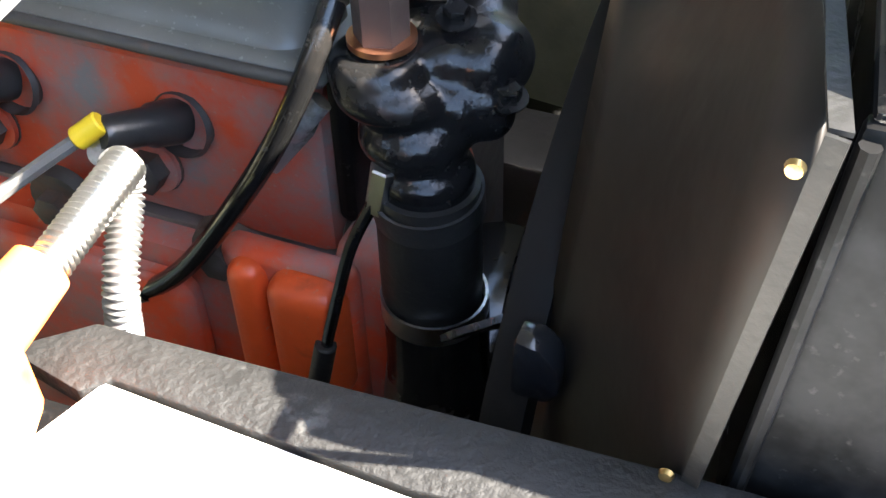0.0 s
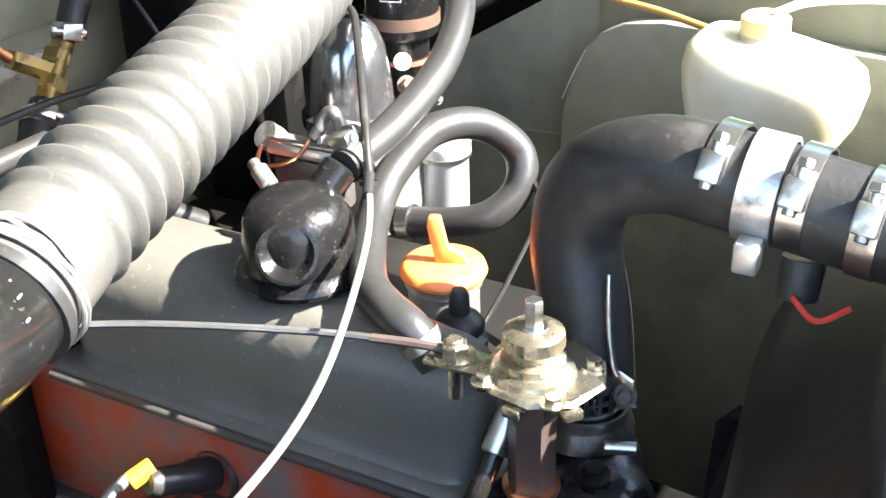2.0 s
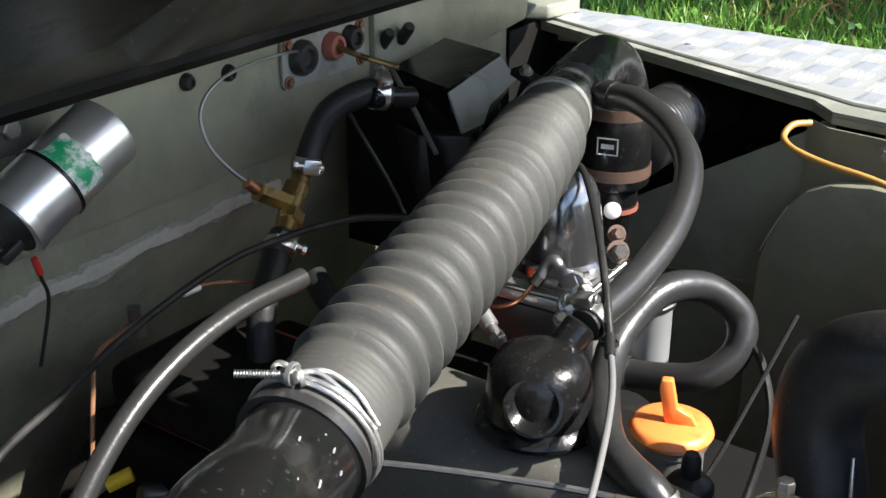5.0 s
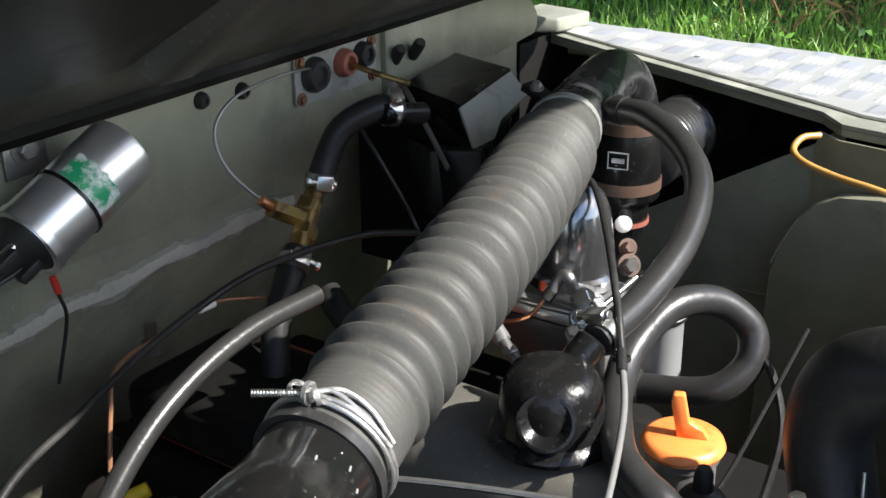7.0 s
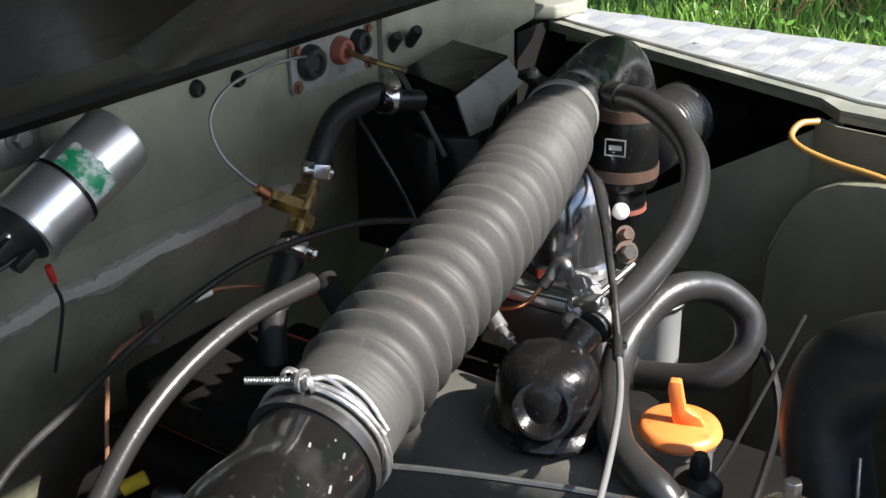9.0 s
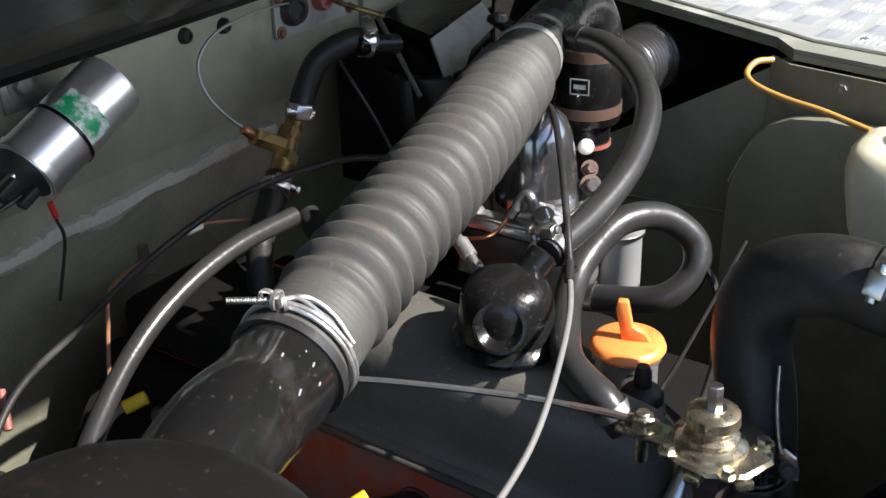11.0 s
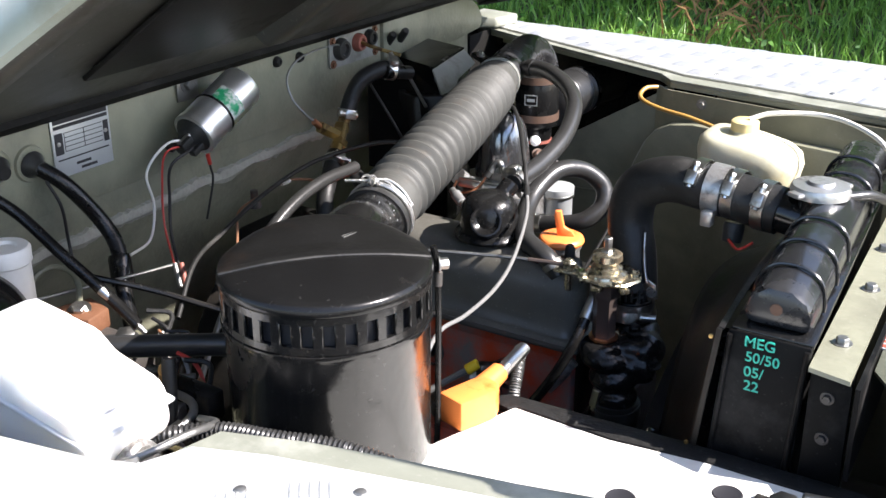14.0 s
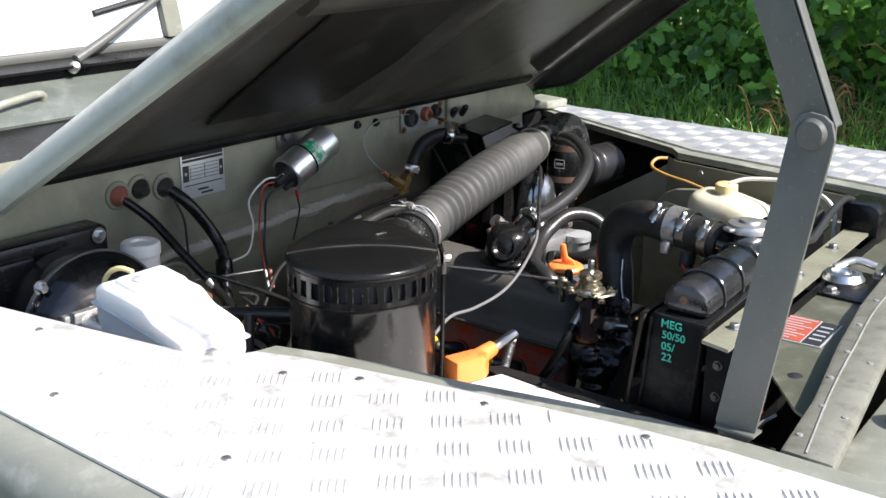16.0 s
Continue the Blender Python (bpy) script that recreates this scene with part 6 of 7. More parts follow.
# square plate with rubber-sealed pipes
bp = thing("bulkhead_plate", "grey sealing plate with rubber grommets and screws", "bulkhead plate")
part("plate", prism([(0.717, 1.101), (0.825, 1.101), (0.828, 1.104), (0.828, 1.143), (0.825, 1.146), (0.717, 1.146), (0.714, 1.143), (0.714, 1.104)], "x", 0.001, 0.004), "sealplate", bp, "dull grey plate")
for y, z, m, r in ((0.738, 1.126, "rubber_grey", 0.016), (0.779, 1.128, "pinkred", 0.013), (0.806, 1.130, "rubber", 0.012)):
    part("grommet", lathe([(0, 0.006), (r * 0.45, 0.006), (r * 0.55, 0.010), (r * 0.8, 0.010), (r, 0.005), (r * 1.02, 0.0)], aim((0.004, y, z), (1, y, z)), 28), m, bp)
for y, z in ((0.721, 1.107), (0.721, 1.140), (0.821, 1.107), (0.821, 1.140)):
    part("screw", hexbolt((0.004, y, z), (1, 0, 0), 0.004, 0.004), "rust", bp)
wire("capillary_tube", "thin coiled copper capillary tube on the bulkhead", [(0.008, 0.735, 1.132), (0.016, 0.71, 1.138), (0.02, 0.66, 1.140), (0.025, 0.615, 1.135), (0.03, 0.590, 1.118), (0.04, 0.588, 1.092), (0.055, 0.600, 1.068), (0.062, 0.612, 1.058)], 0.0014, "dullsteel", category="pipe")
wire("heater_pipe", "tarnished brass pipe from the bulkhead", [(0.008, 0.782, 1.128), (0.03, 0.785, 1.122), (0.065, 0.80, 1.112)], 0.0028, "brass", category="pipe")

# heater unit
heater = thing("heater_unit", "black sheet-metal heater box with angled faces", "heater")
part("casing", prism([(0.034, 0.800), (0.020, 0.940), (0.100, 0.935), (0.150, 0.790), (0.105, 0.770)], "z", 0.86, 1.066, 0.004), "satin", heater)
part("hood", sheet_of([((0.034, 0.833, 1.098), (0.022, 0.935, 1.104), (0.102, 0.912, 1.104), (0.122, 0.797, 1.100))], 0.0025), "satin", heater)
# grey colour stands for the sky this black facet reflects
part("angled_face", sheet_of([((0.1225, 0.796, 1.0995), (0.1025, 0.912, 1.1035), (0.128, 0.902, 1.088), (0.131, 0.850, 1.076)), ((0.1225, 0.796, 1.0995), (0.131, 0.850, 1.076), (0.140, 0.826, 1.066), (0.140, 0.792, 1.066))], 0.002), "sealplate", heater, "angled panel with a torn edge, grey for reflected sky")
part("front_plate", sheet_of([((0.034, 0.832, 1.096), (0.050, 0.805, 1.106), (0.136, 0.7615, 1.054), (0.150, 0.763, 0.95), (0.030, 0.763, 0.95), (0.030, 0.766, 1.07))], 0.002), "dullblack", heater)
part("hood_side", sheet_of([((0.034, 0.833, 1.098), (0.122, 0.797, 1.100), (0.140, 0.792, 1.066), (0.040, 0.800, 1.066))], 0.002), "satin", heater)
part("edge_trim", tube([(0.052, 0.806, 1.108), (0.097, 0.779, 1.084), (0.135, 0.759, 1.056)], 0.0024, 4, 8), "dullsteel", heater, "worn bright edge")
part("seam", tube([(0.039, 0.760, 1.075), (0.091, 0.760, 1.006), (0.110, 0.760, 0.96)], 0.0020, 4, 8), "rubber_grey", heater)
for q in ((0.012, 0.852, 1.122), (0.018, 0.876, 1.124)):
    part("knob", lathe([(0, 0.010), (0.0045, 0.010), (0.006, 0.007), (0.006, -0.016), (0, -0.016)], aim(q, Vector(q) + Vector((0.6, -0.3, 0.6))), 16), "rubber", heater)

# heater hose and brass tap
hh = thing("heater_hose", "black heater hose between the heater and a brass tap", "heater hose")
part("hose", tube([(0.092, 0.750, 1.102), (0.080, 0.732, 1.108), (0.062, 0.708, 1.095), (0.055, 0.694, 1.072), (0.056, 0.678, 1.048)], 0.0115, 12, 18), "rubber", hh)
part("stub", rod((0.088, 0.728, 1.106), (0.098, 0.776, 1.096), 0.0095), "satin", hh)
clamp((0.087, 0.742, 1.105), (0.5, 0.8, -0.2), 0.0122, 0.012, (0.2, -0.5, 1))
clamp((0.0555, 0.682, 1.053), (0, 0.3, 1), 0.0122, 0.013, (0.8, -0.6, 0))
tap = thing("heater_tap", "tarnished brass heater tap with a capillary union", "tap")
part("body", rod((0.056, 0.678, 1.052), (0.086, 0.612, 1.014), 0.0085), "brass", tap)
part("hexagon", rod((0.062, 0.660, 1.042), (0.067, 0.648, 1.035), 0.0115, 6), "brass", tap)
part("hexagon", rod((0.074, 0.640, 1.028), (0.079, 0.629, 1.022), 0.0115, 6), "brass", tap)
part("union", rod((0.070, 0.643, 1.033), (0.063, 0.612, 1.053), 0.0085, 6), "brass", tap)
part("union_tail", rod((0.064, 0.616, 1.050), (0.060, 0.604, 1.062), 0.0045), "copper", tap)
clamp((0.089, 0.605, 1.010), (0.35, -0.8, -0.5), 0.0122, 0.013, (0.8, -0.3, 0.6))
tagged(part("lower_heater_hose", tube([(0.083, 0.618, 1.017), (0.095, 0.592, 1.002), (0.105, 0.565, 0.975), (0.115, 0.55, 0.93)], 0.0115, 10, 18), "rubber"), "black hose below the brass tap", "hose")
tagged(part("manifold_hose", tube([(0.13, 0.60, 1.00), (0.16, 0.59, 0.985), (0.19, 0.60, 0.965), (0.21, 0.63, 0.94)], 0.0105, 10, 16), "rubber"), "short black hose behind the intake hose", "hose")

tagged(part("vacuum_pipe", tube([(0.189, 0.523, 1.045), (0.185, 0.46, 1.043), (0.186, 0.40, 1.030), (0.190, 0.35, 1.006), (0.198, 0.30, 0.965), (0.205, 0.26, 0.91)], 0.0072, 14, 18), "rubber_grey"), "shiny grey vacuum pipe curving behind the air cleaner", "pipe")
wire("speedometer_cable", "black cable sweeping along the bulkhead", [(0.16, 0.68, 1.03), (0.13, 0.644, 1.033), (0.10, 0.583, 1.027), (0.09, 0.531, 1.020), (0.09, 0.456, 1.006), (0.11, 0.37, 0.995), (0.13, 0.30, 0.985), (0.16, 0.24, 0.95)], 0.0029, "rubber", category="cable", seg=10)
wire("tan_wire", "tan-coloured pipe with a white joint", [(0.088, 0.60, 0.983), (0.080, 0.556, 0.999), (0.077, 0.521, 1.006), (0.077, 0.472, 1.001), (0.080, 0.43, 0.995), (0.090, 0.413, 0.972), (0.10, 0.398, 0.935)], 0.0018, "tan", category="pipe")
tagged(part("white_joint", rod((0.077, 0.513, 1.0055), (0.0775, 0.529, 1.005), 0.0030), "whitewire"), "white joint on a thin pipe", "joint")
tagged(part("bulkhead_stud", lathe([(0.009, -0.004), (0.008, 0.004), (0.005, 0.006), (0.005, 0.018), (0, 0.019)], pose(0.06, 0.48, 0.985), 14), "castiron"), "dark greasy stud on the bulkhead", "stud")
gb = thing("gearbox_tunnel", "dark greasy bellhousing behind the engine", "bellhousing")
part("bellhousing", lathe([(0, 0.0), (0.12, 0.0), (0.145, -0.02), (0.17, -0.10)], aim((0.10, 0.57, 0.74), (1, 0.57, 0.74)), 36), "grease_shade", gb)

# ---- brake servo and reservoir ----
servo = thing("brake_servo", "black drum-shaped brake servo on the bulkhead", "brake servo")
SVC = Vector((0.10, -0.012, 0.985))
part("drum", lathe([(0, -0.05), (0.080, -0.05), (0.094, -0.03), (0.097, 0.018), (0.101, 0.020), (0.102, 0.026), (0.099, 0.030), (0.094, 0.031), (0.088, 0.044), (0.070, 0.058), (0.045, 0.066), (0.030, 0.072), (0, 0.072)], aim(SVC, SVC + Vector((1, 0, 0))), 64), "gloss", servo)
part("front_shell", lathe([(0.090, 0.040), (0.080, 0.052), (0.062, 0.064), (0.044, 0.071), (0.030, 0.074), (0, 0.074)], aim(SVC, SVC + Vector((1, 0, 0))), 48), "tankpaint", servo, "greyed domed front shell")
# steel-grey ring painted in for the highlight on the black rim
part("rim", ring(SVC + Vector((0.026, 0, 0)), (1, 0, 0), 0.100, 0.004, 0.003, seg=64), "dullsteel", servo, "bright ring for the highlight on the rim")
part("clamp_stud", hexbolt(SVC + Vector((0.028, -0.07, 0.075)), (1, 0, 0), 0.006, 0.01), "steel", servo)
mc = thing("brake_master_cylinder", "alloy brake master cylinder under a white reservoir", "master cylinder")
part("barrel", rod((0.165, -0.045, 1.010), (0.415, -0.045, 1.010), 0.021), "alloy", mc)
part("flange", box((0.165, -0.085, 0.985), (0.178, -0.005, 1.035), 0.005), "alloy", mc)
part("port", rod((0.385, -0.045, 1.010), (0.40, -0.088, 1.018), 0.009, 6), "alloy", mc)
resv = thing("brake_fluid_reservoir", "bright white plastic brake fluid reservoir", "reservoir")
RY0, RY1 = -0.088, -0.004
RM = Matrix.Translation((0.25, 0, 0)) @ Matrix.Diagonal((1.1, 1, 1, 1)) @ Matrix.Translation((-0.25, 0, 0))
part("tank", prism([(0.247, 1.052), (0.256, 1.034), (0.300, 1.022), (0.372, 1.014), (0.388, 1.018), (0.393, 1.030), (0.392, 1.058), (0.384, 1.065), (0.345, 1.076), (0.328, 1.090), (0.262, 1.098), (0.247, 1.090)], "y", RY0, RY1, 0.006, m=RM), "white", resv, "", 15)
part("rim", prism([(0.244, 1.070), (0.394, 1.044), (0.395, 1.048), (0.245, 1.074)], "y", RY0 - 0.003, RY1 + 0.003, 0.0015, m=RM), "white", resv)
part("cap", prism([(0.262, 1.092), (0.320, 1.086), (0.312, 1.099), (0.272, 1.104)], "y", RY0 + 0.012, RY1 - 0.008, 0.004, m=RM), "white", resv, "", 15)
part("dimple", lathe([(0, 0.0015), (0.007, 0.0012), (0.009, 0.0)], pose(0.296, -0.060, 1.1035, 0, 8, 0), 18), "plate", resv)
tagged(part("yellow_pipe", tube([(0.228, -0.062, 1.072), (0.229, -0.060, 1.086), (0.238, -0.058, 1.098), (0.254, -0.055, 1.105), (0.272, -0.052, 1.104)], 0.0030, 10, 12), "cap"), "yellowed plastic pipe over the reservoir", "pipe")
tagged(part("brake_pipe", tube([(0.395, -0.075, 1.016), (0.425, -0.06, 1.03), (0.440, -0.02, 1.035), (0.428, 0.02, 1.02), (0.40, 0.03, 1.01)], 0.0032, 10, 10), "dullsteel"), "bent steel brake pipe", "brake pipe")
tagged(part("brake_union", rod((0.402, -0.095, 1.014), (0.432, -0.060, 1.026), 0.0085, 6), "steel"), "bright brake pipe union", "union")
pb = thing("pedal_box", "black pedal box with a bright bolt on the bulkhead", "pedal box")
part("box", box((0.004, -0.20, 0.95), (0.05, 0.072, 1.090), 0.008), "satin", pb)
part("tower", box((0.05, -0.19, 0.95), (0.075, -0.05, 1.080), 0.008), "satin", pb)
part("bolt", hexbolt((0.0515, 0.055, 1.078), (1, 0, 0), 0.007, 0.007), "steel", pb)
part("boss", lathe([(0.016, 0), (0.013, 0.010), (0, 0.011)], aim((0.05, 0.005, 1.055), (1, 0.005, 1.055)), 20), "dullsteel", pb)
part("bolt", hexbolt((0.0515, -0.05, 1.06), (1, 0, 0), 0.005, 0.006), "steel", pb)
cup = thing("clutch_fluid_pot", "cloudy white plastic fluid pot lid", "fluid pot")
part("pot", lathe([(0, 0.985), (0.022, 0.985), (0.0245, 0.99), (0.0245, 1.045), (0.0265, 1.047), (0.0265, 1.060), (0.024, 1.063), (0.014, 1.063), (0.012, 1.060), (0, 1.060)], pose(0.075, 0.102, 0), 36), "whitewire", cup)
lk = thing("steering_column_clamp", "greasy iron bracket and bright nuts below the loom", "bracket")
part("bracket", box((0.10, 0.10, 0.93), (0.20, 0.17, 0.965), 0.006), "castiron", lk)
part("bolt", hexbolt((0.15, 0.135, 0.966), (0, 0, 1), 0.008, 0.010), "steel", lk)
part("arm", rod((0.20, 0.02, 0.985), (0.36, 0.05, 0.99), 0.011), "dullsteel", lk)
part("nut", hexbolt((0.175, 0.155, 0.962), (0.3, -0.3, 0.8), 0.010, 0.016), "steel", lk)
tagged(part("fuse_holder", box((0.30, 0.055, 0.985), (0.385, 0.075, 1.012), 0.003), "satin"), "black plastic fuse holder", "fuse holder")
tagged(part("amber_connector", rod((0.335, 0.060, 1.012), (0.345, 0.050, 1.03), 0.007), "amber"), "amber cable connector by the fuse holder", "connector")
rw = random.Random(11)
for k, c in enumerate(("whitewire", "redwire", "rubber", "whitewire", "tan", "rubber")):
    a = Vector((0.31 + 0.012 * k, 0.06 + rw.uniform(-.01, .01), 1.0))
    wire("loose_wire", "tangle of thin coloured wires by the air cleaner", [a, a + Vector((0.01, -0.012, -0.02)), a + Vector((0.02 + rw.uniform(-.01, .01), -0.005, -0.055)), a + Vector((0.03, 0.0, -0.10))], 0.0019, c)
tagged(part("upright_hose", tube([(0.355, 0.045, 1.045), (0.362, 0.035, 1.01), (0.368, 0.022, 0.96), (0.372, 0.01, 0.90)], 0.0062, 8, 12), "rubber"), "black upright hose beside the air cleaner", "hose")
tagged(part("ribbed_conduit", tube([(0.385, -0.01, 1.005), (0.407, -0.006, 1.016), (0.44, 0.014, 1.02), (0.484, 0.024, 1.022), (0.53, 0.042, 1.02), (0.572, 0.055, 1.012)], lambda f, s: 0.0068 + 0.0009 * math.sin(s * 2 * math.pi / 0.004), 60, 14), "rubber_grey"), "grey ribbed conduit along the inner wing", "conduit")

# ---- battery corner ----
bat = thing("battery_box", "pale painted battery box lid with a gritty black edge", "battery box")
part("lid", prism([(0.522, 0.145), (0.560, 0.262), (0.655, 0.258), (0.735, 0.268), (0.90, 0.270), (0.93, 0.05), (0.70, -0.02), (0.545, -0.06)], "z", 0.9525, 0.955), "tray", bat)
part("edge_angle", prism([(0.526, 0.262), (0.546, 0.280), (0.735, 0.290), (0.90, 0.292), (0.90, 0.271), (0.735, 0.269), (0.655, 0.2595), (0.562, 0.2635), (0.556, 0.256)], "z", 0.949, 0.9565, 0.001), "gritty", bat, "gritty black edge angle")
part("box", prism([(0.530, -0.05), (0.535, 0.255), (0.90, 0.268), (0.92, 0.05), (0.70, -0.01)], "z", 0.72, 0.9515, 0.004), "satin", bat)
for q in ((0.700, 0.185), (0.77, 0.235), (0.63, 0.10)):
    part("plug_recess", lathe([(0, 0.0006), (0.010, 0.0006), (0.0115, 0.0012), (0.0125, 0.0)], pose(q[0], q[1], 0.955), 24), "ink", bat)
for a, c in (((0.585, 0.085), (0.59, 0.12)), ((0.615, 0.10), (0.622, 0.135)), ((0.575, 0.06), (0.66, 0.085))):
    part("scored_mark", tube([(a[0], a[1], 0.9553), (c[0], c[1], 0.9553)], 0.0007, 1, 6, smooth=False), "ink", bat)
stud = thing("clamp_nut", "bright clamp nut and stud on the battery box", "clamp nut")
part("nut", hexbolt((0.815, 0.235, 0.9555), (0, 0, 1), 0.012, 0.012), "steel", stud)
part("wing_bar", box((0.79, 0.225, 0.9555), (0.86, 0.245, 0.959), 0.002), "steel", stud)
part("cylinder", rod((0.83, 0.225, 0.972), (0.875, 0.235, 0.972), 0.011), "steel", stud)
oc = thing("battery_terminal_cover", "orange plastic battery terminal cover", "terminal cover")
om = pose(0.530, 0.222, 0.955, 0, 0, 74)
part("shell", prism([(-0.020, -0.019), (0.020, -0.022), (0.032, -0.013), (0.032, 0.005), (0.022, 0.010), (-0.020, 0.011)], "z", 0.0008, 0.030, 0.0035, m=om), "orange", oc)
part("nozzle", lathe([(0.0115, 0.0), (0.0105, 0.020), (0.0095, 0.034), (0, 0.034)], aim(om @ Vector((0.022, 0.004, 0.017)), (0.536, 0.321, 0.983)), 20), "orange", oc)
cab = thing("battery_lead", "ribbed silver battery lead leaving the orange cover", "battery lead")
p0, p1 = Vector((0.5365, 0.277, 0.978)), Vector((0.536, 0.321, 0.983))
part("ribbed_sleeve", tube([p0, (p0 + p1) / 2, p1], lambda f, s: 0.0062 + 0.0006 * math.sin(s * 2 * math.pi / 0.0022), 60, 14), "steel", cab)
part("conduit", tube([p1 + Vector((-.004, 0, -0.001)), p1 + Vector((-0.006, 0.003, -0.015)), Vector((0.538, 0.300, 0.945)), Vector((0.534, 0.298, 0.90))], lambda f, s: 0.0055 + 0.0007 * math.sin(s * 2 * math.pi / 0.0022), 60, 14), "dullsteel", cab)

# ---- washer bottle ----
wb = thing("washer_bottle", "yellowed plastic washer bottle with a tan cap", "washer bottle")
tank = bmesh.new()
rows = []
for z, x0, x1, half in ((0.950, 0.540, 0.590, 0.025), (0.954, 0.528, 0.602, 0.036), (0.966, 0.519, 0.608, 0.041), (0.990, 0.509, 0.618, 0.044), (1.015, 0.503, 0.627, 0.046), (1.034, 0.501, 0.631, 0.046),
                        (1.047, 0.503, 0.628, 0.043), (1.054, 0.510, 0.618, 0.038), (1.058, 0.522, 0.604, 0.031), (1.0595, 0.536, 0.576, 0.019), (1.066, 0.5385, 0.5715, 0.0165), (1.070, 0.5385, 0.5715, 0.0165)):
    power = 0.55 if z < 1.055 else 1.0
    ring_ = []
    for i in range(40):
        a = 2 * math.pi * i / 40
        c, q = math.cos(a), math.sin(a)
        x = (x0 + x1) / 2 + (x1 - x0) / 2 * math.copysign(abs(c) ** power, c)
        ring_.append(tank.verts.new((x, 0.861 + half * math.copysign(abs(q) ** power, q), z - (0.13 * (x - 0.555) if 1.0 < z < 1.0585 else 0))))
    rows.append(ring_)
for a, c in zip(rows, rows[1:]):
    for i in range(40):
        j = (i + 1) % 40
        tank.faces.new((a[i], a[j], c[j], c[i]))
tank.faces.new(rows[0][::-1])
tank.faces.new(rows[-1])
part("tank", tank, "cream", wb, "", 70)
capb = part("cap", lathe([(0, 1.079), (0.015, 1.079), (0.0175, 1.077), (0.018, 1.066), (0.0165, 1.0655), (0.0165, 1.060), (0, 1.060)], pose(0.555, 0.861, -0.002), 32), "cap", wb)
wire("washer_tube", "clear plastic tube from the washer bottle", [(0.560, 0.862, 1.078), (0.585, 0.875, 1.086), (0.640, 0.885, 1.090), (0.690, 0.87, 1.087), (0.735, 0.84, 1.072), (0.75, 0.81, 1.03)], 0.0032, "whitewire", category="tube")
tagged(part("overflow_pipe", tube([(0.757, 0.566, 1.102), (0.775, 0.590, 1.100), (0.785, 0.625, 1.086), (0.783, 0.655, 1.088), (0.772, 0.73, 1.098), (0.765, 0.80, 1.102), (0.77, 0.83, 1.09)], 0.0052, 10, 12), "rubber_grey"), "grey overflow pipe beside the radiator", "pipe")
tagged(part("conduit_box", prism([(0.760, 1.03), (0.815, 1.03), (0.815, 1.092), (0.80, 1.098), (0.760, 1.098)], "y", 0.80, 0.86, 0.006), "satin"), "black box behind the radiator", "box")
wire("wing_wire", "amber sleeved wire along the wing's edge", [(0.385, 0.980, 1.070), (0.374, 0.965, 1.070), (0.372, 0.950, 1.063), (0.386, 0.937, 1.058), (0.417, 0.929, 1.053), (0.456, 0.922, 1.050), (0.50, 0.91, 1.045)], 0.0030, "amber", seg=10)

# ---- bonnet stay, latch and label ----
stay = thing("bonnet_stay", "folding grey painted bonnet stay of flat bar", "bonnet stay")
def flat(a, c, w, y0, y1):
    a, c = Vector((a[0], 0, a[1])), Vector((c[0], 0, c[1]))
    d = (c - a).normalized()
    n = Vector((-d.z, 0, d.x)) * w / 2
    ends = []
    for p, s in ((a, -1), (c, 1)):
        ends.append([p + n * k + d * s * w * 0.45 * math.sqrt(max(0, 1 - k * k)) for k in (-1, -.7, -.3, .3, .7, 1)])
    poly = [(q.x, q.z) for q in ends[0]] + [(q.x, q.z) for q in reversed(ends[1])]
    return prism(poly, "y", y0, y1, 0.0008)
low = part("lower_bar", flat((0.952, 1.086), (0.992, 1.346), 0.036, 0.058, 0.062), "grey", stay)
upb = part("upper_bar", flat((0.992, 1.346), (0.880, 1.600), 0.034, 0.0635, 0.0675), "grey", stay)
part("upper_flange", flat((1.0055, 1.3525), (0.8935, 1.6065), 0.003, 0.0635, 0.078), "grey", stay)
part("pivot", lathe([(0.012, 0), (0.0125, 0.003), (0.010, 0.006), (0, 0.007)], aim((0.992, 0.058, 1.346), (0.992, 0, 1.346)), 24), "grey", stay)
part("foot", box((0.936, 0.052, 1.0835), (0.972, 0.070, 1.087), 0.0015), "grey", stay)
latch = thing("bonnet_catch", "cast bonnet catch on a black base plate", "bonnet catch")
LQ = Vector((0.838, 0.60, 1.044))
part("base", box((0.795, 0.545, 1.0435), (0.895, 0.66, 1.047), 0.001, None), "satin", latch)
part("ring", lathe([(0.012, 0.0), (0.026, 0.0), (0.027, 0.006), (0.022, 0.014), (0.015, 0.015), (0.012, 0.010), (0.012, 0.0)], Matrix.Translation((0.842, 0.602, 1.047)), 32), "steel", latch)
part("arm", tube([(0.825, 0.615, 1.06), (0.845, 0.635, 1.068), (0.87, 0.64, 1.064)], 0.005, 8, 10), "alloy", latch)
for q in ((0.845, 0.556), (0.872, 0.650)):
    part("bolt", hexbolt((q[0], q[1], 1.047), (0, 0, 1), 0.007, 0.007), "dullsteel", latch)
lab = thing("warning_plate", "red and black printed warning plate", "warning plate")
lm = pose(0.868, 0.418, 1.0432, 0, 0, 4)
part("plate", box((-0.032, -0.040, 0), (0.032, 0.040, 0.0012), 0, lm), "plate", lab)
part("red_field", box((-0.030, -0.038, 0.0011), (0.008, 0.038, 0.0018), 0, lm), "redprint", lab)
part("black_field", box((0.010, -0.038, 0.0011), (0.030, 0.038, 0.0018), 0, lm), "ink", lab)
for k in range(9):
    part("text_bar", box((-0.028, 0.032 - k * 0.0082, 0.0017), (0.006 - 0.006 * (k % 3), 0.0345 - k * 0.0082, 0.0022), 0, lm), "plate", lab)
